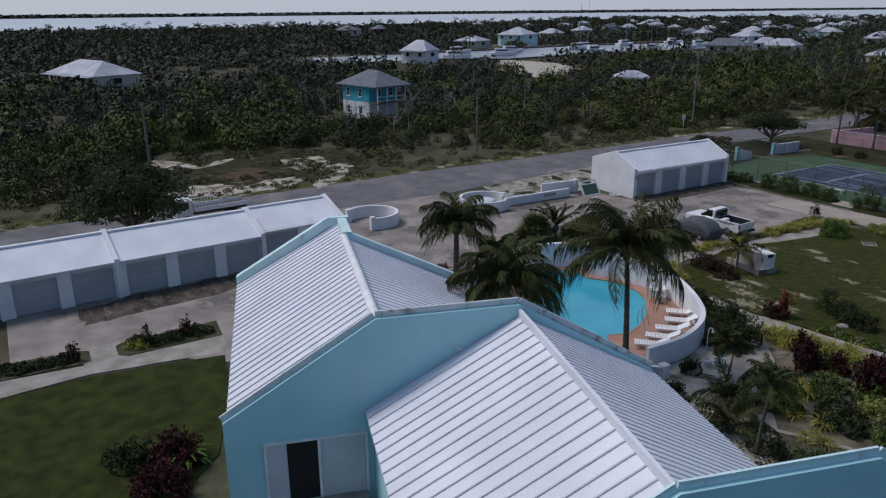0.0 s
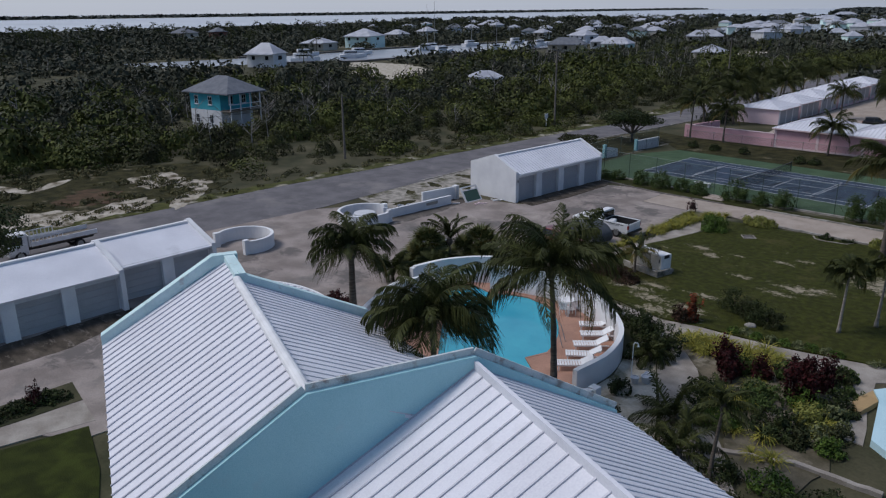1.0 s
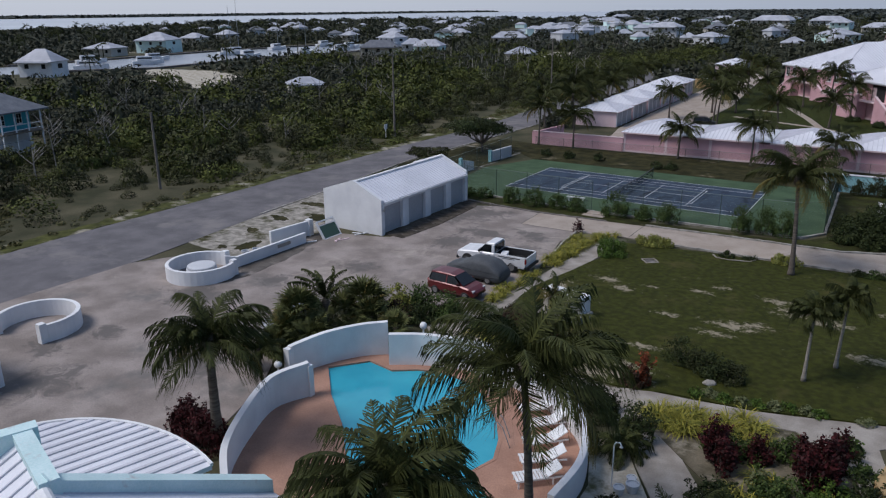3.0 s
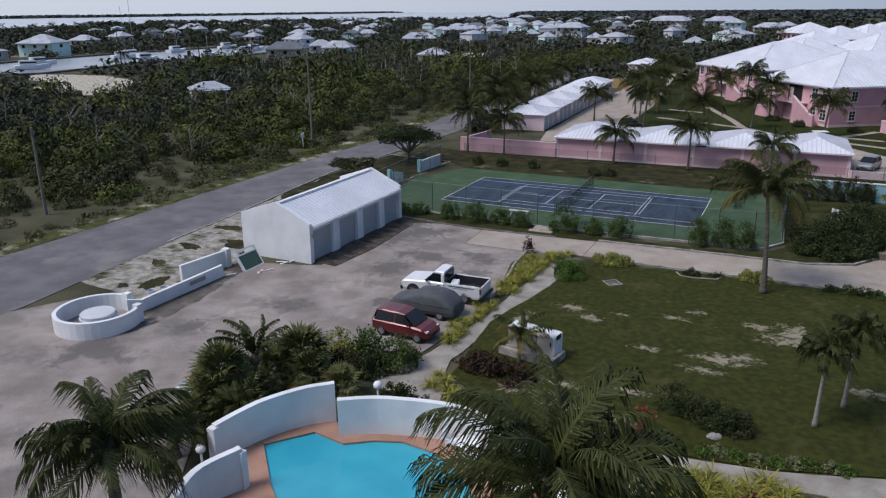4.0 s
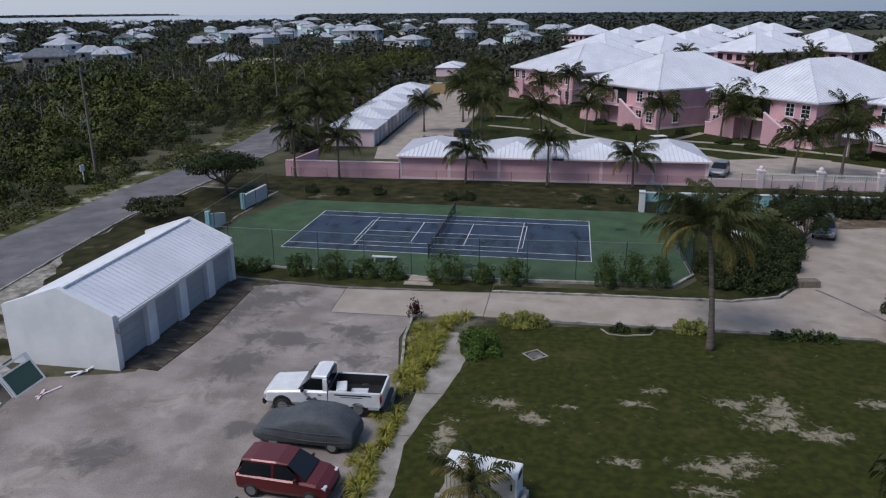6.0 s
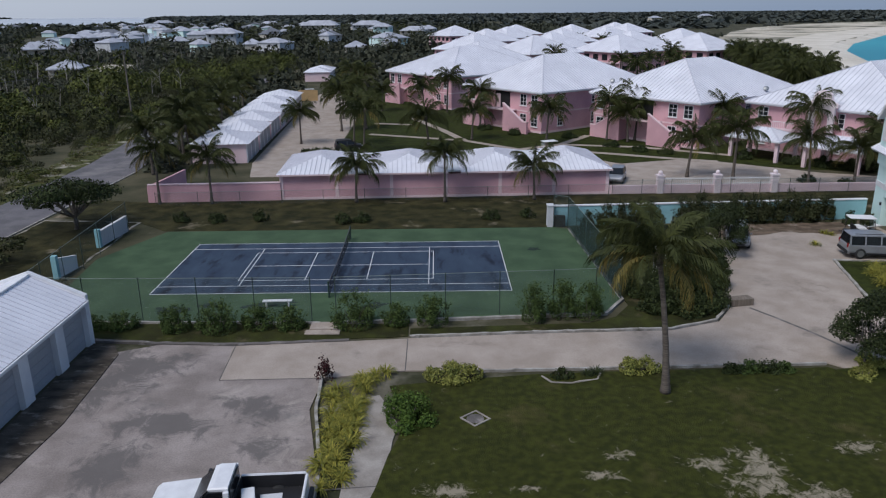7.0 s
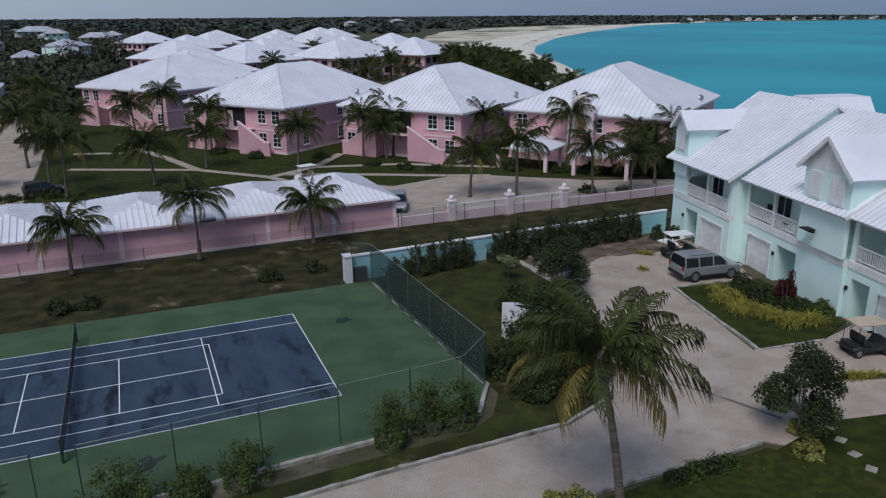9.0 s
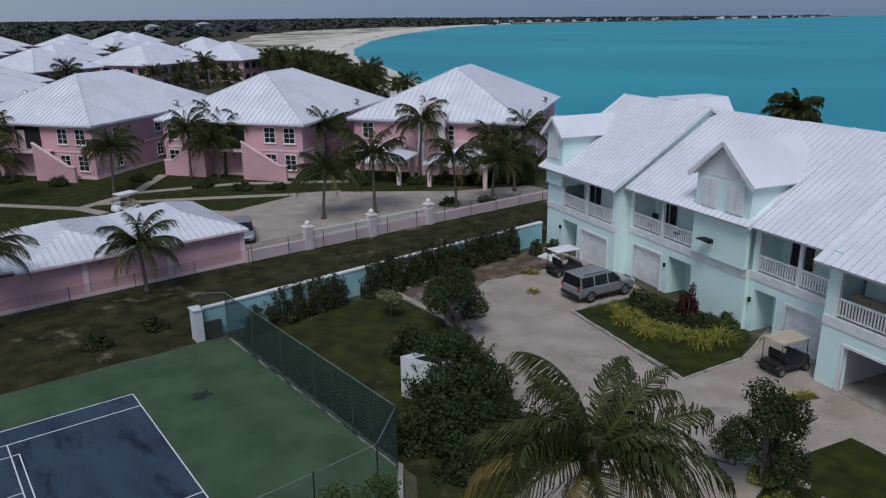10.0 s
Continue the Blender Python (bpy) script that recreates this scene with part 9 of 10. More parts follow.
kerb([(5.4, -12.62), (12, -12.2), (20.4, -11.95), (23.5, -10.75), (25.1, -8.5)], 0.2, 0.17, "pale concrete kerb along the driveway")
kerb([(26.9, -1.0), (29.2, 3.5), (29.1, 9.3)], 0.2, 0.16, "pale concrete kerb along the grass")
kerb([(29.1, 9.3), (33.5, 9.5)], 0.2, 0.16, "pale concrete kerb along the grass")
kerb([(35.9, -0.15), (33.75, -9.6)], 0.22, 0.2, "pale concrete kerb before the small lawn")
kerb([(35.9, -0.15), (40.4, -0.75)], 0.16, 0.15, "pale concrete kerb before the small lawn")
kerb([(33.75, -9.6), (38.2, -10.1)], 0.16, 0.12, "pale concrete kerb before the small lawn")
kerb([(8.9, -16.85), (12, -16.8), (27.1, -16.5)], 0.16, 0.14, "pale concrete kerb along the lawn")
kerb([(1.15, -17.5), (1.3, -20.5), (2.2, -25.2), (2.25, -28.6)], 0.18, 0.2, "pale concrete kerb along the parking bays")
kerb([(-14.6, -10.0), (-0.7, -10.5), (0.0, -10.55)], 0.22, 0.17, "rough white kerb below the court fence")
kerb([(1.4, -10.5), (17.2, -9.6), (18.7, -7.4), (18.1, 8.8)], 0.24, 0.17, "rough white kerb below the court fence")
kerb([(-13.4, -12.4), (-8.7, -13.05), (-4.3, -13.35), (2.0, -12.95)], 0.3, 0.13, "dark weathered kerb of the court bed", M_STAIN)
kerb([(19.5, 5.0), (23.5, 2.6), (25.0, 1.5)], 0.3, 0.05, "narrow worn path on the grass", M_PATH)
kerb([(42.0, -9.2), (38.3, -10.1)], 0.12, 0.1, "pale concrete edge")
kerb([(-28.1, 35), (-28.5, 14.2), (-28.9, 1), (-27.6, -11), (-26.5, -20), (-26.0, -27)], 0.18, 0.1, "low stony road edge")
kerb([(12.2, -17.5), (12.6, -18.2), (13.6, -18.3), (14.9, -17.9), (15.2, -17.3)], 0.12, 0.11, "small stone edging of a bed", M_PATH)
kerb([(20.8, -52.6), (24.8, -50.6), (28.0, -50.2)], 0.3, 0.2, "low stone retaining edge in the garden", M_PATH)

m = thing("manhole", pose(8.65, -21.5, 0.05, 0, 0, 40), "square concrete manhole frame with a dark lid", "manhole")
part("frame", boxes((-0.5, 0.5, -0.5, -0.42, 0, 0.06), (-0.5, 0.5, 0.42, 0.5, 0, 0.06), (-0.5, -0.42, -0.42, 0.42, 0, 0.06), (0.42, 0.5, -0.42, 0.42, 0, 0.06)), M_PATH, m)
part("lid", lathe(bmesh.new(), [(0.4, 0.0), (0.4, 0.03)], 20), M_STAIN, m)


# ---- court fittings ----
def mesh_mat(name, base, alpha):
    mt, n, l, b = nodes_of(name)
    b.inputs["Base Color"].default_value = (*base, 1)
    b.inputs["Alpha"].default_value = alpha
    b.inputs["Roughness"].default_value = 0.9
    return mt


M_NET = mesh_mat("black_net", (0.015, 0.016, 0.02), 0.72)
M_SCREEN = mesh_mat("green_windscreen", (0.018, 0.05, 0.044), 0.45)
M_LINK = mesh_mat("chain_link", (0.10, 0.13, 0.12), 0.10)


def net():
    t = thing("tennis_net", pose(0, 0, 0.095), "dark tennis net with a white band and posts", "net")
    for y in (-6.4, 6.4):
        part("post", lathe(bmesh.new(), [(0.06, 0), (0.06, 1.1), (0.03, 1.13)], 10, 0, y), M_GREENMETAL, t)
    pts = [(0, -6.35 + 12.7 * i / 12) for i in range(13)]
    sag = [1.05 - 0.13 * math.sin(math.pi * i / 12) for i in range(13)]
    bm = bmesh.new()
    for i in range(97):
        y = -6.35 + 12.7 * i / 96
        h = 0.99 - 0.13 * math.sin(math.pi * i / 96)
        box(bm, -0.004, 0.004, y - 0.011, y + 0.011, 0.04, h)
    for k in range(9):
        for i in range(12):
            f = (k + 0.5) / 9
            plank(bm, (0, pts[i][1], 0.04 + f * (sag[i] - 0.1)), (0, pts[i + 1][1], 0.04 + f * (sag[i + 1] - 0.1)), 0.008, 0.022)
    part("net", bm, M_NET, t)
    bm = bmesh.new()
    for i in range(12):
        plank(bm, (0, pts[i][1], sag[i] - 0.03), (0, pts[i + 1][1], sag[i + 1] - 0.03), 0.03, 0.06)
    part("band", bm, M_DARKBAND, t)


M_DARKBAND = plain("grey_net_band", (0.10, 0.10, 0.11), 0.8)
net()


def fence(line, h, label, screen=None, step=3.3, group="court fence"):
    t = thing("fence", pose(0, 0, 0), label, "fence", group)
    for a, b in zip(line, line[1:]):
        a, b = Vector(a), Vector(b)
        n = max(1, round((b - a).length / step))
        for i in range(n + 1):
            p = a.lerp(b, i / n)
            part("post", lathe(bmesh.new(), [(0.028, 0), (0.028, h), (0.04, h + 0.02), (0.016, h + 0.05)], 8, p.x, p.y), M_FENCE, t)
        bm = bmesh.new()
        bar(bm, (*a, h - 0.03), (*b, h - 0.03), 0.017)
        part("rail", bm, M_RAIL, t, "pale galvanised top rail")
        bm = bmesh.new()
        plank(bm, (*a, h * 0.52), (*b, h * 0.52), 0.012, h * 0.94)
        m2 = (b - a)
        me = wall_run(bmesh.new(), [tuple(a), tuple(b)], 0.01, 0.08, h - 0.06)
        bm.free()
        part("screen" if screen else "mesh", me, screen or M_LINK, t)
    return t


M_RAIL = plain("galvanised_fence_rail", (0.26, 0.30, 0.27), 0.5, 0.5)
M_FENCE = plain("grey_green_fence_pipe", (0.06, 0.085, 0.07), 0.6, 0.3)
fence([(-18.2, -9.3), (-14.0, -9.85), (-0.5, -10.15)], 2.85, "grey chain-link fence along the near court side")
fence([(0.95, -10.1), (14.0, -9.3), (16.6, -9.1), (18.6, -7.3)], 2.85, "grey chain-link fence along the near court side")
fence([(18.6, -7.3), (18.0, 8.9)], 2.85, "court fence with a dark green windscreen", M_SCREEN)
fence([(18.0, 8.9), (16.9, 9.6)], 2.85, "grey chain-link fence at the court corner")
fence([(-18.2, -9.3), (-19.2, 9.6)], 2.6, "grey chain-link fence at the court end")
fence([(24.5, 20.9), (60, 21.0)], 1.5, "low wire fence below the pink gate wall", step=3.0, group="wire fence")
fence([(-20, 18.4), (24, 20.2)], 1.3, "low wire fence before the pink wall", step=4.0, group="wire fence")
b = thing("bench", pose(-3.0, -7.9, 0.09, 0, 0, 2), "white plank bench beside the court", "bench")
part("seat", boxes((-0.9, 0.9, -0.16, 0.16, 0.4, 0.45)), M_TRIM, b)
for x in (-0.7, 0.7):
    part("leg", boxes((x - 0.04, x + 0.04, -0.13, 0.13, 0, 0.4)), M_TRIM, b)
g = thing("court_step", pose(0.25, -11.0, 0.0), "pale concrete step at the court gate", "step")
part("slab", boxes((-0.7, 0.9, -0.5, 0.5, 0, 0.16), (-0.9, 1.1, -1.1, -0.5, 0, 0.1), bevel=0.01), M_DRIVE, g)


def aqua_wall():
    t = thing("garden_wall", pose(0, 0, 0), "pale aqua garden wall with a white coping", "wall")
    pts = [(16.9, 10.0), (30, 10.6), (44.4, 11.25)]
    part("wall", wall_run(bmesh.new(), pts, 0.22, 0, 1.72), M_AQUAWALL, t)
    part("coping", wall_run(bmesh.new(), pts, 0.32, 1.72, 1.82), M_WHITE, t)
    part("pier", boxes((16.4, 16.88, 9.55, 10.25, 0, 1.85), (16.34, 16.94, 9.49, 10.31, 1.85, 1.92)), M_GREYWALL, t, "white end pier")
    # solid dark box, a hollow's shade put into its colour
    part("niche", boxes((17.0, 17.9, 9.5, 9.85, 0, 1.0)), M_DARK, t)


M_AQUAWALL = mat("faded_aqua_wall", (0.32, 0.58, 0.62), (0.25, 0.48, 0.52), scale=0.6, fine=25, rough=0.85, third=(0.42, 0.50, 0.50), third_scale=0.6, third_amount=0.1)
aqua_wall()
for pts, tops in ((((-19.75, 5.2), (-19.4, 9.9)), [1.3, 1.35]), (((-19.6, -2.0), (-19.3, 0.3)), [1.5, 1.0]), (((-17.9, -9.6), (-18.3, -11.2)), [1.5, 1.5])):
    w = thing("wall_stub", pose(0, 0, 0), "short weathered white wall piece by the court", "wall", "wall stubs")
    part("wall", wall_run(bmesh.new(), list(pts), 0.24, 0, tops), M_WHITE, w)
    part("cap", boxes((pts[0][0] - 0.18, pts[0][0] + 0.18, pts[0][1] - 0.18, pts[0][1] + 0.18, 0, tops[0] + 0.2)), M_AQUAWALL, w)


# ---- vehicles ----
def loft(bm, sections):
    """A skin through closed sections [(x, [(y, z), ...]), ...], capped at both ends."""
    rings = [[bm.verts.new((x, y, z)) for y, z in pts] for x, pts in sections]
    n = len(rings[0])
    for a, b in zip(rings, rings[1:]):
        for k in range(n):
            bm.faces.new((a[k], a[(k + 1) % n], b[(k + 1) % n], b[k]))
    bm.faces.new(rings[0][::-1])
    bm.faces.new(rings[-1])
    return bm


def shell(w, z0, z1, tuck=0.9, r=0.08):
    """A car body section: half-width w, bottom z0, shoulder z1, with rounded shoulders."""
    return [(-w * tuck, z0), (w * tuck, z0), (w, z0 + 0.25 * (z1 - z0)), (w, z1 - r), (w - r, z1), (-w + r, z1), (-w, z1 - r), (-w, z0 + 0.25 * (z1 - z0))]


def wheels(t, xs, track, r=0.34, w=0.22):
    for x in xs:
        for s in (-1, 1):
            tyre = part("wheel", lathe(bmesh.new(), [(r * 0.6, -w / 2), (r * 0.93, -w / 2), (r, -w / 4), (r, w / 4), (r * 0.93, w / 2), (r * 0.6, w / 2)], 20), M_RUBBER, t, "black tyre", smooth=True)
            tyre.matrix_basis = pose(x, s * track, r, 90, 0, 0)
            bm = lathe(bmesh.new(), [(r * 0.2, -w / 2 - 0.012), (r * 0.62, -w / 2 - 0.004), (r * 0.62, w / 2 + 0.004), (r * 0.2, w / 2 + 0.012)], 16)
            part("rim", bm, M_METAL, tyre, "grey metal rim")


def lamps(t, x, ys, z, name, material, sx=0.05, sy=0.16, sz=0.1, label=""):
    for y in ys:
        part(name, boxes((x - sx, x + sx, y - sy, y + sy, z - sz, z + sz), bevel=0.015), material, t, label)


M_CARWHITE = plain("white_car_paint", (0.78, 0.78, 0.79), 0.3, 0, 0.6)
M_CARRED = plain("dark_red_car_paint", (0.13, 0.012, 0.014), 0.3, 0.2, 0.7)
M_CARSILVER = plain("silver_grey_car_paint", (0.33, 0.34, 0.36), 0.35, 0.35, 0.6)
M_CARGLASS = plain("dark_car_glass", (0.010, 0.012, 0.014), 0.22)
M_COVER = mat("grey_car_cover", (0.085, 0.092, 0.10), (0.062, 0.067, 0.074), scale=1.6, fine=12, rough=0.75, bump=0.4, depth=0.03)
M_HEAD = plain("clear_lamp", (0.7, 0.7, 0.72), 0.15)
M_TAIL = plain("red_lamp", (0.30, 0.01, 0.01), 0.2)
M_BLACK = plain("black_plastic", (0.018, 0.018, 0.02), 0.55)
M_BEIGE = plain("beige_vinyl", (0.55, 0.45, 0.34), 0.6)


def pickup():
    t = thing("pickup_truck", pose(-0.6, -28.25, 0.06, 0, 0, 183), "white single-cab pickup truck with a black bed", "truck")
    part("hood", loft(bmesh.new(), [(2.72, shell(0.86, 0.5, 0.98)), (2.55, shell(0.95, 0.42, 1.08)), (1.5, shell(0.98, 0.42, 1.17)), (1.1, shell(0.98, 0.42, 1.2))]), M_CARWHITE, t, smooth=False)
    cab = loft(bmesh.new(), [(1.1, shell(0.98, 0.42, 1.2)), (-0.25, shell(0.98, 0.42, 1.22))])
    part("cab", cab, M_CARWHITE, t)
    part("roof", loft(bmesh.new(), [(0.5, shell(0.74, 1.76, 1.82, 1.0, 0.02)), (0.3, shell(0.78, 1.74, 1.88, 1.0, 0.05)), (-0.22, shell(0.78, 1.74, 1.88, 1.0, 0.05))]), M_CARWHITE, t)
    part("windscreen", loft(bmesh.new(), [(1.12, [(-0.86, 1.19), (0.86, 1.19), (0.86, 1.21), (-0.86, 1.21)]), (0.48, [(-0.74, 1.76), (0.74, 1.76), (0.74, 1.79), (-0.74, 1.79)])]), M_CARGLASS, t)
    for s in (-1, 1):
        part("side_window", extrude_xz(bmesh.new(), [(1.0, 1.22), (0.48, 1.76), (-0.06, 1.76), (-0.06, 1.22)], s * 0.84 - 0.03, s * 0.84 + 0.03), M_CARGLASS, t)
        part("pillar", boxes((-0.25, -0.06, s * 0.86 - 0.06, s * 0.86 + 0.06, 1.2, 1.76)), M_CARWHITE, t)
        part("mirror", boxes((0.78, 0.9, s * 1.08 - 0.1, s * 1.08 + 0.1, 1.22, 1.42), bevel=0.02), M_BLACK, t)
        part("door_handle", boxes((0.0, 0.16, s * 0.99 - 0.015, s * 0.99 + 0.015, 1.02, 1.06)), M_BLACK, t)
        part("bed_side", boxes((-2.7, -0.3, s * 0.93 - 0.06, s * 0.93 + 0.06, 0.5, 1.24), bevel=0.03), M_CARWHITE, t)
        part("rocker", boxes((-2.6, -0.3, s * 0.9 - 0.05, s * 0.9 + 0.05, 0.4, 0.5)), M_CARWHITE, t)
        part("tail_lamp", boxes((-2.74, -2.66, s * 0.93 - 0.06, s * 0.93 + 0.062, 0.78, 1.12)), M_TAIL, t)
        # lettering on the bed side stands as plain bars
        part("sign_bar", boxes((-2.3, -0.6, s * 0.994 - 0.003, s * 0.994 + 0.003, 1.06, 1.12)), M_BLACK, t, "dark line of lettering on the side")
        part("sign_bar", boxes((-1.9, -0.9, s * 0.994 - 0.003, s * 0.994 + 0.003, 0.97, 1.0)), M_BLACK, t, "dark line of lettering on the side")
        part("door_mark", extrude_xz(bmesh.new(), [(0.75, 0.75), (0.15, 0.75), (0.3, 0.92), (0.45, 0.84), (0.58, 0.97)], s * 0.984 - 0.004, s * 0.984 + 0.004), M_DARKBAND, t, "grey mark on the door")
    part("rear_window", boxes((-0.29, -0.26, -0.74, 0.74, 1.25, 1.74)), M_CARGLASS, t)
    part("bed_floor", boxes((-2.68, -0.3, -0.86, 0.86, 0.62, 0.68)), M_BLACK, t)
    part("bed_liner", boxes((-2.68, -0.3, -0.868, -0.862, 0.68, 1.2), (-2.68, -0.3, 0.862, 0.868, 0.68, 1.2), (-0.34, -0.3, -0.86, 0.86, 0.68, 1.2)), M_BLACK, t)
    part("tailgate", boxes((-2.78, -2.68, -0.86, 0.86, 0.55, 1.22), bevel=0.02), M_CARWHITE, t)
    part("rear_bumper", boxes((-2.95, -2.79, -0.92, 0.92, 0.42, 0.62), bevel=0.03), M_BLACK, t)
    part("front_bumper", boxes((2.66, 2.82, -0.92, 0.92, 0.38, 0.64), bevel=0.04), M_BLACK, t)
    part("grille", boxes((2.7, 2.76, -0.55, 0.55, 0.66, 0.94)), M_BLACK, t)
    lamps(t, 2.68, (-0.76, 0.76), 0.82, "headlight", M_HEAD)
    wheels(t, (1.85, -1.65), 0.86, 0.38, 0.26)
    for s in (-1, 1):
        for x in (1.85, -1.65):
            part("wheel_arch", lathe(bmesh.new(), [(0.46, -0.01), (0.46, 0.01)], 20), M_BLACK, t).matrix_basis = pose(x, s * 0.972, 0.46, 90, 0, 0)
    c = thing("cooler_box", t.matrix_basis @ pose(-0.75, 0.2, 0.68, 0, 0, 12), "white cooler box in the pickup bed", "box")
    part("tub", boxes((-0.22, 0.22, -0.45, 0.45, 0, 0.4), bevel=0.02), M_TRIM, c)
    part("lid", boxes((-0.24, 0.24, -0.47, 0.47, 0.4, 0.46), bevel=0.02), M_TRIM, c)
    c = thing("board", t.matrix_basis @ pose(-1.5, 0.1, 0.68, 0, 0, 5), "pale board lying in the pickup bed", "board")
    part("sheet", boxes((-0.4, 0.4, -0.5, 0.5, 0, 0.05)), M_GREYWALL, c)


pickup()


def covered_car():
    t = thing("covered_car", pose(-0.45, -31.2, 0.06, 0, 0, 178), "parked car under a loose grey fabric cover", "car")
    rng = np.random.default_rng(5)
    secs = []
    prof = ((-2.18, 0.30, 0.80), (-2.1, 0.16, 0.98), (-1.8, 0.14, 1.18), (-1.45, 0.14, 1.5), (-0.9, 0.14, 1.62), (-0.2, 0.14, 1.63), (0.4, 0.14, 1.52), (0.95, 0.14, 1.16), (1.3, 0.14, 1.04), (1.8, 0.16, 0.96), (2.1, 0.18, 0.82), (2.22, 0.32, 0.66))
    for x, z0, z1 in prof:
        ring = []
        wide = 0.93 if abs(x) < 2.0 else 0.78
        for k in range(20):
            a = 2 * math.pi * k / 20
            c, s = math.cos(a), math.sin(a)
            y = wide * math.copysign(abs(c) ** 0.45, c) * (0.84 if s > 0.75 and z1 > 1.25 else 1.0)
            z = (z0 + z1) / 2 + (z1 - z0) / 2 * math.copysign(abs(s) ** 0.5, s)
            f = 0.025 * noise.noise(Vector((x * 2.6, y * 3.0, z * 3.0)))
            ring.append((y + f, z + f))
        secs.append((x, ring))
    ob = part("cover", loft(bmesh.new(), secs), M_COVER, t, smooth=True)
    bm = bmesh.new()
    for z, sag in ((0.95, 0.05), (0.62, 0.08)):
        pts = [(x, s * 0.945, z - sag * math.sin((x + 1.9) * 1.1)) for s in (-1,) for x in np.linspace(-1.8, 1.8, 9)]
        tube(bm, pts, [0.016] * len(pts), 5)
        pts = [(p[0], -p[1], p[2]) for p in pts]
        tube(bm, pts, [0.016] * len(pts), 5)
    part("fold", bm, M_COVER, t)
    wheels(t, (1.3, -1.3), 0.78, 0.3, 0.2)


covered_car()


def hatchback(m, paint, label, scale=1.0):
    t = thing("car", m, label, "car")
    part("body", loft(bmesh.new(), [(-1.86, shell(0.72, 0.4, 0.86)), (-1.78, shell(0.8, 0.3, 0.94)), (-0.6, shell(0.84, 0.26, 0.95)), (0.7, shell(0.84, 0.26, 0.94)), (1.4, shell(0.8, 0.26, 0.84)), (1.74, shell(0.72, 0.3, 0.7)), (1.86, shell(0.58, 0.38, 0.58))]), paint, t)
    part("roof", loft(bmesh.new(), [(-1.62, shell(0.6, 1.40, 1.48, 1.0, 0.04)), (-1.2, shell(0.64, 1.42, 1.53, 1.0, 0.05)), (-0.2, shell(0.64, 1.42, 1.54, 1.0, 0.05)), (0.28, shell(0.58, 1.40, 1.47, 1.0, 0.03))]), paint, t)
    part("windscreen", loft(bmesh.new(), [(0.98, [(-0.72, 0.92), (0.72, 0.92), (0.72, 0.95), (-0.72, 0.95)]), (0.26, [(-0.58, 1.42), (0.58, 1.42), (0.58, 1.46), (-0.58, 1.46)])]), M_CARGLASS, t)
    part("rear_window", loft(bmesh.new(), [(-1.80, [(-0.66, 0.94), (0.66, 0.94), (0.66, 0.97), (-0.66, 0.97)]), (-1.60, [(-0.58, 1.40), (0.58, 1.40), (0.58, 1.44), (-0.58, 1.44)])]), M_CARGLASS, t)
    for s in (-1, 1):
        bm = bmesh.new()
        lo, hi = s * 0.79, s * 0.635
        for x0, x1, x2, x3 in ((0.85, -0.28, -0.28, 0.2), (-0.34, -1.66, -1.5, -0.34)):
            panel(bm, [(x0, lo, 0.94), (x1, lo, 0.94), (x2, hi, 1.43), (x3, hi, 1.43)], 0.02)
        part("side_window", bm, M_CARGLASS, t)
        part("pillar", panel(bmesh.new(), [(-0.27, lo * 1.005, 0.94), (-0.36, lo * 1.005, 0.94), (-0.36, hi * 1.01, 1.44), (-0.27, hi * 1.01, 1.44)], 0.03), paint, t)
        part("mirror", boxes((0.6, 0.7, s * 0.9 - 0.08, s * 0.9 + 0.08, 0.94, 1.08), bevel=0.02), paint, t)
    lamps(t, 1.66, (-0.6, 0.6), 0.68, "headlight", M_HEAD, 0.1, 0.12, 0.06)
    lamps(t, -1.82, (-0.66, 0.66), 0.82, "tail_lamp", M_TAIL, 0.04, 0.08, 0.12)
    part("grille", boxes((1.82, 1.88, -0.35, 0.35, 0.4, 0.5)), M_BLACK, t)
    wheels(t, (1.15, -1.2), 0.74, 0.3, 0.19)
    return t


hatchback(pose(-0.05, -34.6, 0.06, 0, 0, -3), M_CARRED, "dark red compact hatchback parked on the lot")
hatchback(pose(-5.35, -44.3, 0.06, 0, 0, -100), M_CARSILVER, "silver grey car half hidden behind the low palms")
hatchback(pose(30.5, 4.3, 0.06, 0, 0, 255), M_CARSILVER, "silver car parked under the small tree")
hatchback(pose(26.4, 27.0, 0.06, 0, 0, 250), M_CARSILVER, "grey car parked behind the pink garages")
hatchback(pose(-4.6, 47.0, 0.06, 0, 0, 15), M_BLACK, "dark car parked in the pink yard")


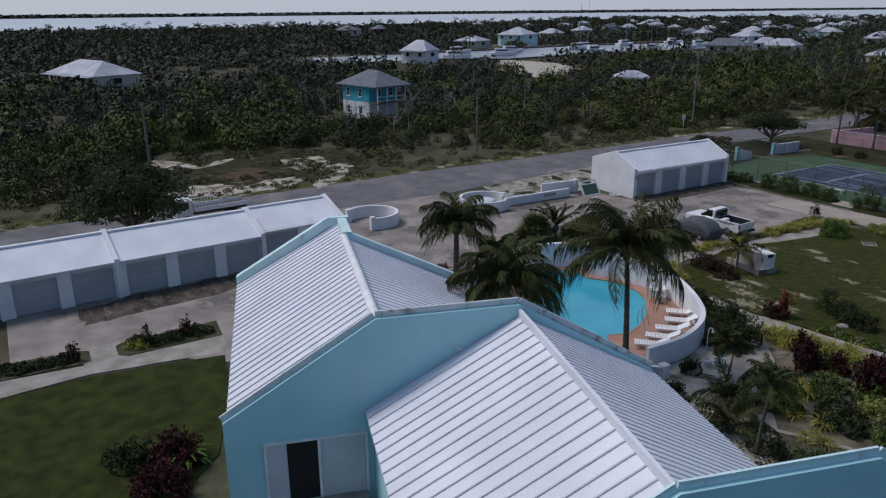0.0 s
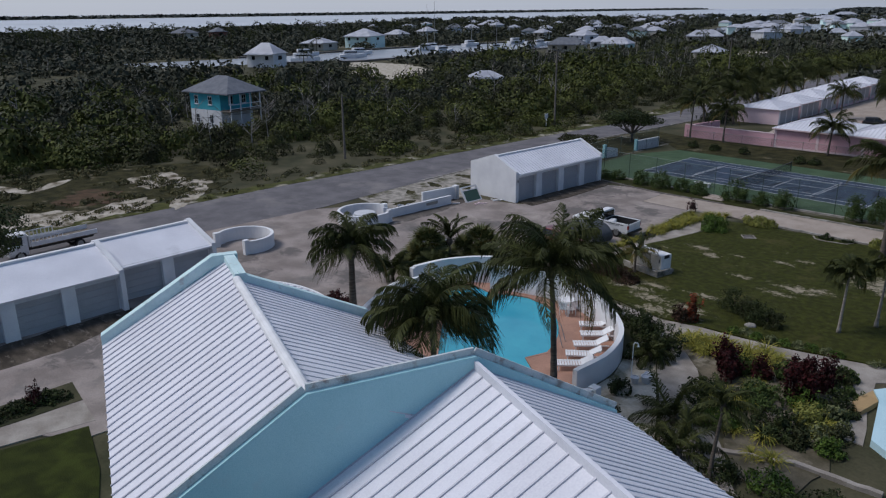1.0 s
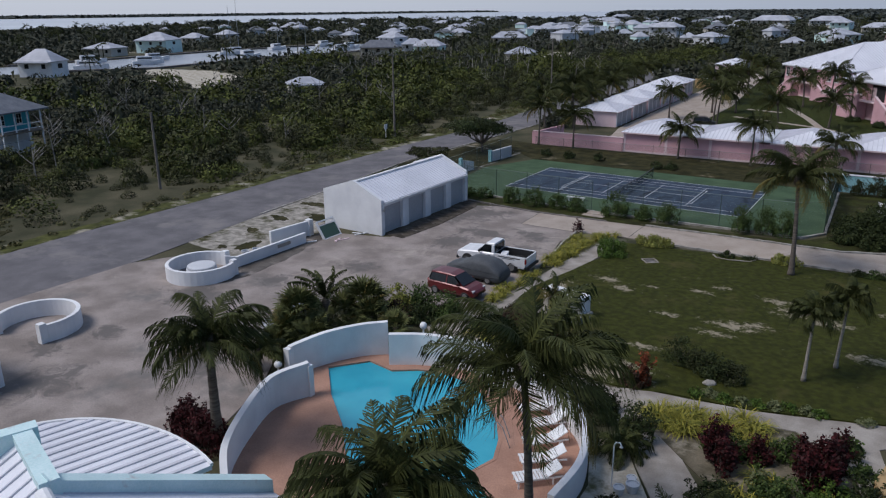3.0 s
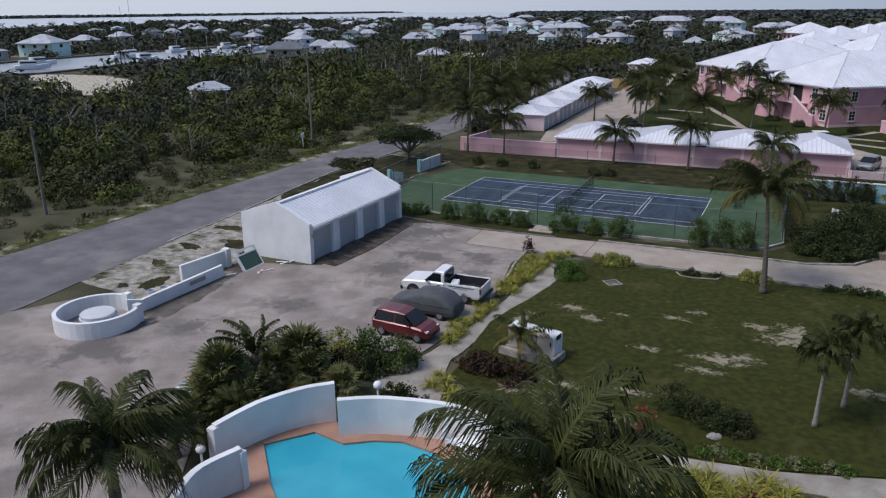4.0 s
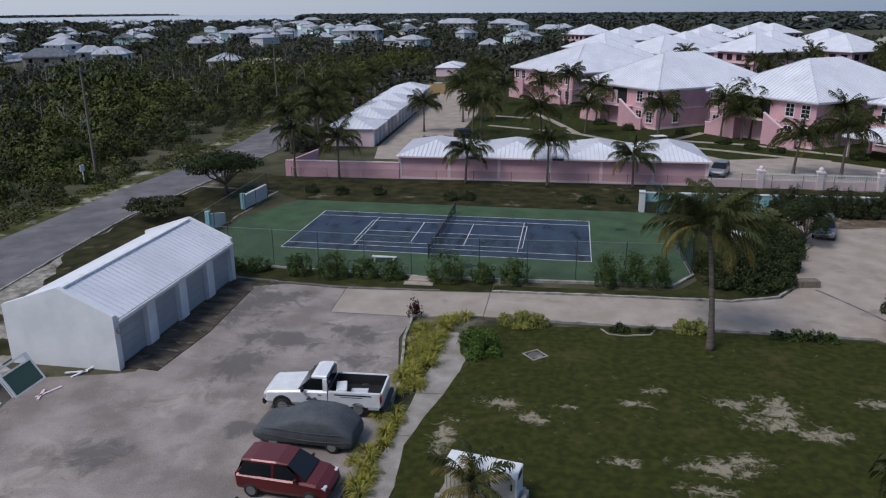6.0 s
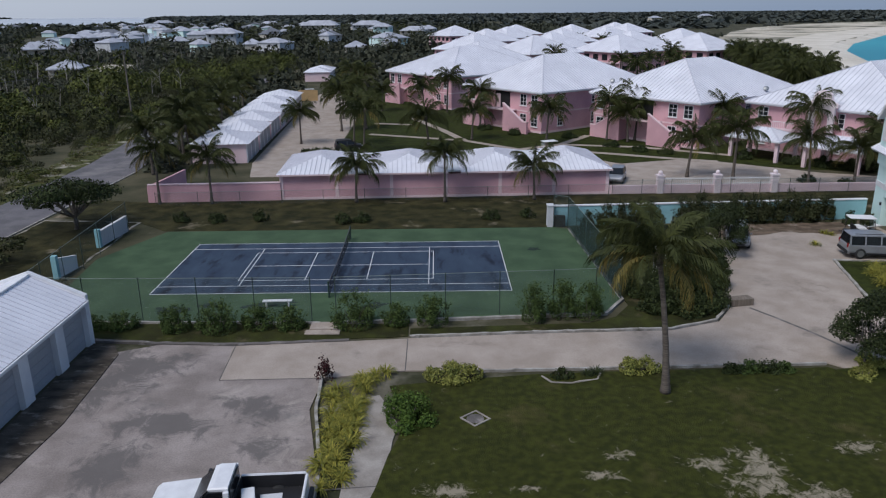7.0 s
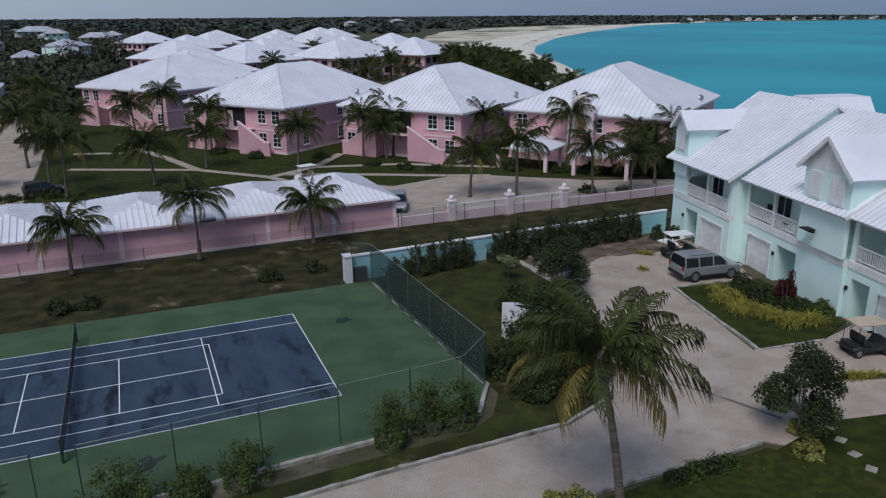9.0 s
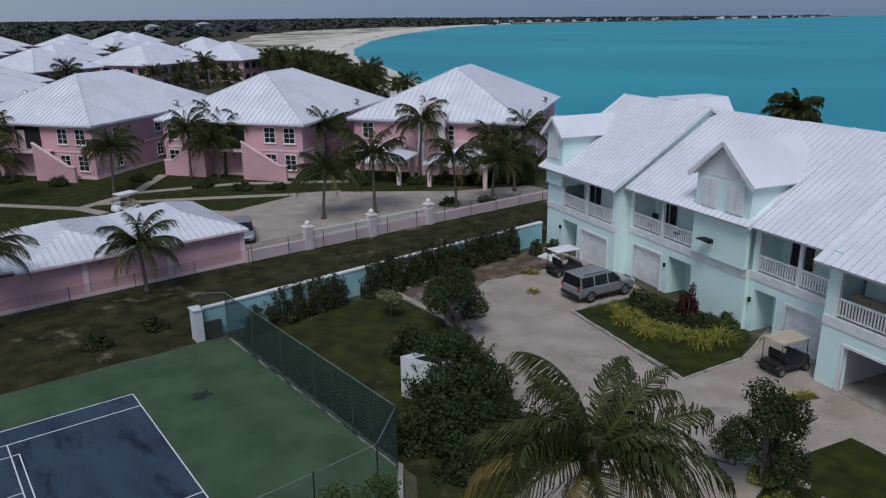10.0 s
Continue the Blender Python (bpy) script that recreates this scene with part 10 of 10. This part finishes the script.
def suv():
    t = thing("car", pose(39.4, 0.8, 0.07, 0, 0, -8) @ Matrix.Diagonal((0.97, 1.0, 1.0, 1)), "silver grey sport utility car on the drive", "car")
    part("body", loft(bmesh.new(), [(-2.38, shell(0.84, 0.5, 1.0)), (-2.3, shell(0.92, 0.36, 1.06)), (-0.5, shell(0.96, 0.32, 1.08)), (1.0, shell(0.96, 0.32, 1.08)), (2.0, shell(0.92, 0.34, 1.0)), (2.3, shell(0.84, 0.4, 0.84)), (2.4, shell(0.7, 0.5, 0.7))]), M_CARSILVER, t)
    part("roof", loft(bmesh.new(), [(-2.2, shell(0.76, 1.66, 1.74, 1.0, 0.03)), (-1.4, shell(0.78, 1.66, 1.78, 1.0, 0.05)), (0.2, shell(0.76, 1.66, 1.78, 1.0, 0.05)), (0.5, shell(0.72, 1.62, 1.70, 1.0, 0.03))]), M_CARSILVER, t)
    part("windscreen", loft(bmesh.new(), [(1.2, [(-0.84, 1.06), (0.84, 1.06), (0.84, 1.1), (-0.84, 1.1)]), (0.48, [(-0.72, 1.64), (0.72, 1.64), (0.72, 1.69), (-0.72, 1.69)])]), M_CARGLASS, t)
    part("rear_window", loft(bmesh.new(), [(-2.34, [(-0.78, 1.08), (0.78, 1.08), (0.78, 1.12), (-0.78, 1.12)]), (-2.2, [(-0.74, 1.64), (0.74, 1.64), (0.74, 1.69), (-0.74, 1.69)])]), M_CARGLASS, t)
    for s in (-1, 1):
        lo, hi = s * 0.93, s * 0.775
        for x0, x1, x2, x3 in ((1.05, 0.0, 0.0, 0.42), (-0.08, -1.1, -1.1, -0.08), (-1.2, -2.15, -2.1, -1.2)):
            part("side_window", panel(bmesh.new(), [(x0, lo, 1.08), (x1, lo, 1.08), (x2, hi, 1.66), (x3, hi, 1.66)], 0.02), M_CARGLASS, t)
        for x in (-0.04, -1.15, -2.2):
            part("pillar", panel(bmesh.new(), [(x + 0.05, lo * 1.004, 1.07), (x - 0.05, lo * 1.004, 1.07), (x - 0.05, hi * 1.01, 1.68), (x + 0.05, hi * 1.01, 1.68)], 0.03), M_CARSILVER, t)
        bm = bmesh.new()
        bar(bm, (-1.9, s * 0.7, 1.83), (0.1, s * 0.7, 1.83), 0.02)
        part("roof_rail", bm, M_BLACK, t)
        part("mirror", boxes((0.82, 0.94, s * 1.05 - 0.1, s * 1.05 + 0.1, 1.1, 1.26), bevel=0.02), M_CARSILVER, t)
        part("cladding", boxes((-2.2, 2.1, s * 0.965 - 0.01, s * 0.965 + 0.012, 0.34, 0.46)), M_BLACK, t)
    lamps(t, 2.28, (-0.68, 0.68), 0.82, "headlight", M_HEAD)
    lamps(t, -2.36, (-0.8, 0.8), 1.0, "tail_lamp", M_TAIL, 0.04, 0.08, 0.16)
    part("rear_bumper", boxes((-2.46, -2.3, -0.86, 0.86, 0.4, 0.62), bevel=0.03), M_BLACK, t)
    wheels(t, (1.42, -1.42), 0.86, 0.4, 0.25)


suv()


def golf_cart(m, body, top, label, seats=None):
    t = thing("golf_cart", m, label, "golf cart", "golf carts")
    part("chassis", loft(bmesh.new(), [(-1.2, shell(0.55, 0.35, 0.55)), (-0.9, shell(0.6, 0.26, 0.62)), (0.3, shell(0.6, 0.26, 0.42)), (0.62, shell(0.6, 0.26, 0.5)), (0.8, shell(0.58, 0.28, 0.86)), (1.1, shell(0.52, 0.3, 0.78)), (1.25, shell(0.42, 0.35, 0.62))]), body, t)
    part("seat", boxes((-0.62, -0.1, -0.56, 0.56, 0.62, 0.78), bevel=0.04), seats or M_BEIGE, t)
    part("seat_back", boxes((-0.68, -0.56, -0.54, 0.54, 0.8, 1.2), bevel=0.04), seats or M_BEIGE, t)
    part("rear_seat", boxes((-1.2, -0.75, -0.52, 0.52, 0.58, 0.7), bevel=0.03), seats or M_BEIGE, t)
    part("roof", boxes((-1.1, 0.85, -0.62, 0.62, 1.78, 1.84), bevel=0.03), top, t)
    for x in (-1.0, 0.72):
        for s in (-1, 1):
            bm = bmesh.new()
            bar(bm, (x + (0.14 if x > 0 else 0), s * 0.55, 0.55), (x, s * 0.56, 1.79), 0.02)
            part("roof_post", bm, M_BLACK, t)
    part("windscreen", panel(bmesh.new(), [(0.86, -0.52, 0.9), (0.86, 0.52, 0.9), (0.73, 0.52, 1.7), (0.73, -0.52, 1.7)], 0.01), M_SCREENGLASS, t)
    bm = bmesh.new()
    bar(bm, (0.62, 0.25, 0.72), (0.4, 0.25, 1.0), 0.02)
    lathe(bm, [(0.16, 1.0), (0.18, 1.02), (0.16, 1.04)], 14, 0.38, 0.25)
    part("steering_wheel", bm, M_BLACK, t)
    bm = bmesh.new()
    tube(bm, [(-1.2, -0.5, 0.5), (-1.5, -0.5, 0.55), (-1.5, 0.5, 0.55), (-1.2, 0.5, 0.5)], [0.025] * 4, 6)
    part("rear_step", bm, M_BLACK, t)
    wheels(t, (0.85, -0.85), 0.52, 0.25, 0.2)


M_SCREENGLASS = mesh_mat("thin_clear_screen", (0.6, 0.65, 0.68), 0.15)
golf_cart(pose(38.75, -12.1, 0.07, 0, 0, -12), M_BLACK, M_BEIGE, "black golf cart with a beige roof by the house", M_BLACK)
golf_cart(pose(40.6, 5.0, 0.07, 0, 0, -10), M_BLACK, M_TRIM, "black golf cart with a white roof by the house", M_BLACK)
golf_cart(pose(21.2, 42.2, 0.06, 0, 0, 200), M_CARWHITE, M_TRIM, "white golf cart on the forecourt")
golf_cart(pose(-20.4, 112, 0.06, 0, 0, 200), M_CARWHITE, M_TRIM, "far golf cart in the pink yard")


def flatbed():
    t = thing("flatbed_truck", pose(-27.5, -64.0, 0.05, 0, 0, 275), "white flatbed truck parked on the road", "truck")
    part("cab", loft(bmesh.new(), [(3.4, shell(0.9, 0.5, 1.1)), (3.3, shell(0.95, 0.45, 1.3)), (2.0, shell(0.95, 0.45, 1.3))]), M_CARWHITE, t)
    part("cab_roof", loft(bmesh.new(), [(3.12, shell(0.84, 1.9, 2.02, 1.0, 0.03)), (2.9, shell(0.88, 1.9, 2.1, 1.0, 0.06)), (2.0, shell(0.88, 1.9, 2.1, 1.0, 0.06))]), M_CARWHITE, t)
    part("windscreen", loft(bmesh.new(), [(3.36, [(-0.86, 1.28), (0.86, 1.28), (0.86, 1.32), (-0.86, 1.32)]), (3.12, [(-0.82, 1.9), (0.82, 1.9), (0.82, 1.94), (-0.82, 1.94)])]), M_GLASS, t)
    for s in (-1, 1):
        part("side_window", boxes((2.35, 3.12, s * 0.9 - 0.02, s * 0.9 + 0.02, 1.32, 1.9)), M_GLASS, t)
        part("pillar", boxes((2.0, 2.34, s * 0.9 - 0.03, s * 0.9 + 0.03, 1.3, 1.92)), M_CARWHITE, t)
        part("side_board", boxes((-3.2, 1.8, s * 1.0 - 0.03, s * 1.0 + 0.03, 1.0, 1.35)), M_CARWHITE, t)
        bm = boxes((-0.6, 1.8, s * 1.0 - 0.025, s * 1.0 + 0.025, 1.72, 1.8))
        for x in np.linspace(-0.55, 1.75, 9):
            box(bm, x - 0.03, x + 0.03, s * 1.0 - 0.02, s * 1.0 + 0.02, 1.35, 1.72)
        part("side_rack", bm, M_CARWHITE, t)
    part("deck", boxes((-3.2, 1.8, -0.97, 0.97, 0.92, 1.0)), M_WOOD, t)
    part("frame", boxes((-3.1, 2.0, -0.4, 0.4, 0.6, 0.9)), M_BLACK, t)
    part("headboard", boxes((1.84, 1.92, -0.98, 0.98, 1.0, 1.9)), M_CARWHITE, t)
    lamps(t, 3.4, (-0.7, 0.7), 0.8, "headlight", M_HEAD)
    wheels(t, (2.6, -1.8), 0.82, 0.4, 0.26)


flatbed()


# ---- small things ----
M_POLE = mat("grey_wood_pole", (0.20, 0.175, 0.15), (0.14, 0.12, 0.10), scale=2, fine=16, rough=0.9, stretch=(4, 4, 0.5))
M_TAN = plain("tan_board", (0.45, 0.30, 0.14), 0.8)
def cabinets():
    w = thing("plinth", pose(7.35, -34.0, 0.07, 0, 0, -10), "low grey concrete plinth with a walled edge", "plinth")
    part("slab", boxes((-1.6, 1.45, -0.7, 0.9, 0, 0.22), bevel=0.02), M_PATH, w)
    part("wall", boxes((-1.6, 1.45, -1.0, -0.8, 0, 0.42), (1.46, 1.64, -1.0, 0.5, 0, 0.42), bevel=0.015), M_KERB, w)
    b = thing("utility_cabinet", w.matrix_basis @ pose(-0.6, 0.2, 0.22), "cream ribbed utility cabinet on a concrete plinth", "cabinet", "utility cabinets")
    part("body", boxes((-0.85, 0.85, -0.45, 0.45, 0, 1.08), bevel=0.02), M_CREAM, b)
    part("lid", boxes((-0.9, 0.9, -0.5, 0.5, 1.08, 1.15), bevel=0.015), M_TRIM, b, "pale overhanging lid")
    rib = part("rib", boxes((-0.82, -0.78, -0.475, -0.45, 0.08, 1.0)), M_CREAM, b)
    for i in range(1, 11):
        again(rib, b, Matrix.Translation((0.16 * i, 0, 0)))
    part("vent", boxes((0.86, 0.875, -0.3, 0.3, 0.2, 0.5)), M_BLACK, b, "dark vent grille")
    c = thing("utility_cabinet", w.matrix_basis @ pose(0.84, 0.2, 0.22), "white utility cabinet with a dark lock", "cabinet", "utility cabinets")
    part("body", boxes((-0.5, 0.5, -0.5, 0.5, 0, 1.15), bevel=0.03), M_TRIM, c)
    part("door", boxes((-0.44, 0.44, -0.52, -0.5, 0.08, 1.08), bevel=0.006), M_CREAM, c)
    part("lock", boxes((0.28, 0.34, -0.55, -0.52, 0.6, 0.85)), M_BLACK, c)
    part("vent", boxes((0.5, 0.515, -0.25, 0.25, 0.9, 1.15)), M_BLACK, c, "dark vent grille")

cabinets()
k = thing("pump_box", pose(23.0, -3.2, 0.07, 0, 0, 25), "white slanted box with a dark panel among bushes", "box")
part("body", extrude_xz(bmesh.new(), [(-0.7, 0), (0.7, 0), (0.7, 1.7), (-0.7, 2.1)], -1.0, 1.0), M_WHITE, k)
part("panel", panel(bmesh.new(), [(-0.55, -0.8, 2.09), (0.55, -0.8, 1.775), (0.55, 0.3, 1.775), (-0.55, 0.3, 2.09)], 0.02), M_DARK, k)
d = thing("crate", pose(25.8, -8.3, 0.06, 0, 0, 10), "dark weathered crate on the driveway edge", "crate")
part("body", boxes((-0.75, 0.75, -0.35, 0.35, 0, 0.45), bevel=0.02), M_WOOD, d)
a = thing("air_unit", pose(-0.9, 29.6, 0.05), "white air unit behind the pink wall", "air unit")
part("body", boxes((-0.8, 0.8, -0.5, 0.5, 0, 1.9), bevel=0.03), M_TRIM, a)
f = thing("screen_panel", pose(-19.6, 106, 0.05), "tan wooden screen in the pink yard", "screen")
part("panel", boxes((-2.0, 2.0, -0.1, 0.1, 0, 2.2)), M_TAN, f)


def pole(x, y, h, label, arm=True, lean=0.0):
    t = thing("utility_pole", pose(x, y, 0, 0, lean, 0), label, "utility pole", "utility poles")
    part("shaft", tube(bmesh.new(), [(0, 0, -0.2), (0, 0, h / 2), (0, 0, h)], [0.16, 0.135, 0.11], 9), M_POLE, t)
    if arm:
        part("crossarm", boxes((-0.06, 0.06, -0.9, 0.9, h - 0.5, h - 0.38)), M_POLE, t)
        for y1 in (-0.8, 0, 0.8):
            part("insulator", lathe(bmesh.new(), [(0.03, h - 0.38), (0.05, h - 0.3), (0.03, h - 0.22)], 8, 0, y1), M_METAL, t)
    return t


pole(-40.5, 13.8, 12.2, "tall grey wooden utility pole beside the road")
pole(-42.6, -25.2, 8.0, "short grey wooden pole in the scrub edge", arm=False)
pole(-45.5, -66.0, 8.5, "leaning grey wooden pole by the road", arm=False, lean=-3)
pole(-47.0, 82.0, 11.5, "tall grey wooden utility pole beside the road")
t = thing("road_sign", pose(-41.2, 12.6, 0), "small white sign on a post by the road", "sign")
part("post", boxes((-0.05, 0.05, -0.05, 0.05, 0, 1.4)), M_TRIM, t)
part("plate", boxes((-0.03, 0.03, -0.35, 0.35, 1.4, 2.1)), M_TRIM, t)
for p, q, sag in (((-40.5, 13.0, 11.9), (-47.0, 81.2, 11.2), 1.6), ((-40.5, 14.6, 11.9), (-47.0, 82.8, 11.2), 1.6), ((-42.6, -25.2, 7.6), (-40.5, 13.0, 10.5), 1.0), ((-45.5, -66.0, 8.0), (-42.6, -25.2, 7.6), 1.0)):
    pts = []
    for i in range(17):
        s = i / 16
        v = Vector(p).lerp(Vector(q), s)
        pts.append((v.x, v.y, v.z - sag * 4 * s * (1 - s)))
    c = thing("cable", pose(0, 0, 0), "thin black overhead cable between poles", "cable", "overhead cables")
    part("wire", tube(bmesh.new(), pts, [0.015] * 17, 4), M_BLACK, c)


def boat(x, y, ang, mast, label):
    t = thing("boat", pose(x, y, 0.05, 0, 0, ang), label, "boat", "moored boats")
    part("hull", loft(bmesh.new(), [(-5, [(-1.5, 0), (1.5, 0), (1.8, 1.3), (-1.8, 1.3)]), (1, [(-1.6, 0), (1.6, 0), (2.0, 1.4), (-2.0, 1.4)]), (5.5, [(-0.1, 0.3), (0.1, 0.3), (0.15, 1.8), (-0.15, 1.8)])]), M_CARWHITE, t)
    part("cabin", boxes((-3.5, 1.5, -1.2, 1.2, 1.35, 2.9), bevel=0.2), M_CARWHITE, t)
    part("window", boxes((-3.2, 1.52, -1.22, 1.22, 2.0, 2.5)), M_GLASS, t)
    if mast:
        part("mast", lathe(bmesh.new(), [(0.12, 1.3), (0.06, mast)], 8, 0.5, 0), M_METAL, t)


boat(-230, 158, 60, 22, "moored white sailing boat with a tall mast")
boat(-226, 150, 70, 20, "moored white sailing boat with a tall mast")
boat(-222, 110, 80, 0, "white motor boat moored in the canal")
boat(-214, 215, 80, 0, "white motor boat moored in the canal")

for i, (x, y, a) in enumerate(((-204, 72, 40), (-208, 96, 60), (-204, 140, 85), (-200, 168, 95), (-204, 196, 80), (-210, 240, 70), (-238, 190, 90), (-240, 226, 80), (-232, 90, 70), (-190, 440, 20), (-224, 520, 80), (-250, 600, 60))):
    boat(x, y, a, 15 if i in (3, 6) else 0, "moored white sailing boat with a tall mast" if i in (3, 6) else "white motor boat moored in the canal")
for pts in ([(-203, 62), (-188, 84), (-192, 110), (-198, 130), (-192, 180), (-200, 260)], [(-244, 66), (-244, 95), (-250, 130), (-254, 165), (-250, 256)]):
    tagged(part("quay", wall_run(bmesh.new(), pts, 2.2, -0.1, 0.55), M_STAIN, kind="structure"), "dark concrete quay along the canal", "quay")

# ---- door in the terrace's gable, round porch roof ----
def terrace_details():
    h = thing("sliding_door", Matrix.Translation((20.82, -65.25, 0)) @ Matrix(((UU.x, VV.x, 0, 0.175 * UU.x), (UU.y, VV.y, 0, 0.175 * UU.y), (0, 0, 1, 0), (0, 0, 0, 1))), "white louvred sliding doors in the aqua wall, one leaf open", "door")
    part("frame", boxes((0.0, 0.08, -8.75, -8.65, 2.3, 4.62), (0.0, 0.08, -5.42, -5.32, 2.3, 4.62), (0.0, 0.08, -8.65, -5.42, 4.54, 4.62)), M_TRIM, h)
    part("leaf", boxes((0.0, 0.05, -8.64, -8.02, 2.3, 4.52)), M_GREYWALL, h)
    # dark sheet painted as the shade behind the open leaf
    part("opening", boxes((0.0, 0.02, -8.0, -7.0, 2.3, 4.52)), M_DARK, h)
    part("jamb", boxes((0.0, 0.07, -7.0, -6.9, 2.3, 4.52)), M_TRIM, h)
    bm = bmesh.new()
    prof = []
    n = 12
    for i in range(n):
        a, b2 = -6.88 + 1.44 * i / n, -6.88 + 1.44 * (i + 1) / n
        box(bm, 0.0, 0.06 if i % 2 else 0.035, a, b2, 2.3, 4.52)
    part("shutter", bm, M_GREYWALL, h, "grey-white corrugated shutter")
    part("balcony_floor", boxes((0.0, 2.2, -9.0, -5.4, 2.15, 2.28)), M_PATH, h)
    # round porch in the corner of the stepped gable
    t = thing("porch", Matrix(((UU.x, VV.x, 0, 9.5), (UU.y, VV.y, 0, -66.6), (0, 0, 1, 0), (0, 0, 0, 1))), "round porch with a flat curved-edged ribbed metal roof", "porch")

    def deck(u):
        return 4.62 + 0.05 * (u + 6)

    def edge(u):
        """The rounded edge of the roof: its reach across the ribs at u."""
        return 0.4 + 4.5 * max(0.0, 1 - ((u + 4.3) / 6.4) ** 2) ** 0.5

    us = [-10.65 + 6.85 * (0.5 - 0.5 * math.cos(math.pi * i / 26)) for i in range(27)]
    rim = [(u, edge(u)) for u in us] + [(-3.7, 2.6), (-0.32, 2.6), (-0.32, -0.3), (-10.65, -0.3)]
    bm = bmesh.new()
    hi = [bm.verts.new((u, v, deck(u))) for u, v in rim]
    lo = [bm.verts.new((u, v, deck(u) - 0.16)) for u, v in rim]
    bm.faces.new(hi)
    bm.faces.new(lo[::-1])
    for i in range(len(rim)):
        j = (i + 1) % len(rim)
        bm.faces.new((hi[i], hi[j], lo[j], lo[i]))
    bmesh.ops.recalc_face_normals(bm, faces=bm.faces)
    roof = part("roof", bm, M_ROOF, t)
    bm = bmesh.new()
    u = -10.4
    while u < -0.5:
        v1 = edge(u) - 0.05 if u < -3.75 else 2.55
        plank(bm, (u, -0.25, deck(u) + 0.025), (u, v1, deck(u) + 0.025), 0.12, 0.06)
        u += 0.48
    part("roof_rib", bm, M_ROOFRIB, roof, kind="stuff")
    bm = bmesh.new()
    for a, b2 in zip(rim[:27], rim[1:27]):
        plank(bm, (a[0], a[1], deck(a[0]) + 0.01), (b2[0], b2[1], deck(b2[0]) + 0.01), 0.1, 0.1)
    part("roof_edge", bm, M_TRIM, roof, "pale rounded metal edge")
    part("wall", slab(bmesh.new(), [(-0.35, -0.2)] + [(-9.9, -0.2)] + [(p[0] * 0.94 - 0.2, p[1] - 0.45) for p in rim[2:26]] + [(-4.0, 2.3), (-0.35, 2.3)], 0, 4.2), M_PALEAQUA, t)

terrace_details()

# ---- painted platform, stepping stones, bin and boards ----
M_PALEBLUE = mat("pale_blue_paint", (0.52, 0.72, 0.78), (0.45, 0.65, 0.71), scale=0.6, fine=20, rough=0.8)
p = thing("platform", pose(26.0, -43.0, 0), "low pale blue painted platform in the garden", "platform")
part("slab", slab(bmesh.new(), [(-1.1, 1.0), (-0.4, 2.1), (1.6, 2.4), (2.2, -5.0), (0.4, -3.8), (-0.55, 0.05)], -0.05, 0.34), M_PALEBLUE, p)
part("tan_end", slab(bmesh.new(), [(-1.12, 1.0), (-0.57, 0.05), (-0.85, -1.9), (-1.45, -0.6)], -0.05, 0.28), M_TAN, p, "tan end piece")
for i, (x, y, a) in enumerate(((30.8, -16.8, 10), (30.3, -17.7, 24), (29.9, -18.7, 5), (29.6, -19.7, 30))):
    o = thing("stepping_stone", pose(x, y, 0.06, 0, 0, a), "square pale stepping stone in the grass", "stepping stone", "stepping stones")
    part("stone", boxes((-0.26, 0.26, -0.22, 0.22, -0.05, 0.02), bevel=0.02), M_PATH, o)
b = thing("bin", pose(39.6, 11.0, 0.05), "dark plastic bin beside the aqua wall", "bin")
part("body", lathe(bmesh.new(), [(0.0, 0.0), (0.26, 0.0), (0.33, 0.85), (0.35, 0.88)], 14), M_DARK, b)
part("lid", lathe(bmesh.new(), [(0.36, 0.88), (0.34, 0.94), (0.12, 1.0), (0.0, 1.0)], 14), M_DARK, b)
for i, (x, y, a, l) in enumerate(((43.0, 8.6, 12, 2.6), (42.2, 7.6, -25, 0.9))):
    o = thing("board", pose(x, y, 0.09, 0, 0, a), "pale loose board lying on the ground", "board", "loose boards")
    part("plank", boxes((-l / 2, l / 2, -0.45, 0.45, 0, 0.07), bevel=0.015), M_TRIM, o)

M_MOULD = mat("dark_court_mould", (0.034, 0.052, 0.038), (0.022, 0.034, 0.026), scale=2.0, fine=20, rough=0.9, spec=0.12)
blotch("court_mark", 14.48, 3.31, 0.55, 0.32, M_MOULD, 0.089, "dark worn smear on the green court", 131, "stain", 20, 0.8)
for i, (x, y, rx, ry) in enumerate(((-9.5, -8.2, 1.0, 0.5), (-7.4, -7.6, 0.6, 0.4), (-3.6, -7.4, 1.6, 0.5), (3.0, -7.9, 0.8, 0.4))):
    blotch("court_mark", x, y, rx, ry, M_MOULD, 0.0885 + 0.0002 * i, "dark mould stain on the green court", 140 + i, "stain", 10 * i, 0.9)

sheet("dirty_strip", worn_edge([(-9.5, -77), (-10.6, -73.7), (-11.0, -69), (-11.3, -64), (-10.2, -63.5), (-8.9, -66), (-7.8, -68.5), (-7.4, -72), (-6.8, -77)], 0.35, 0.5), M_APRON, 0.0645, "dark dirty concrete before the garage doors", "stain")
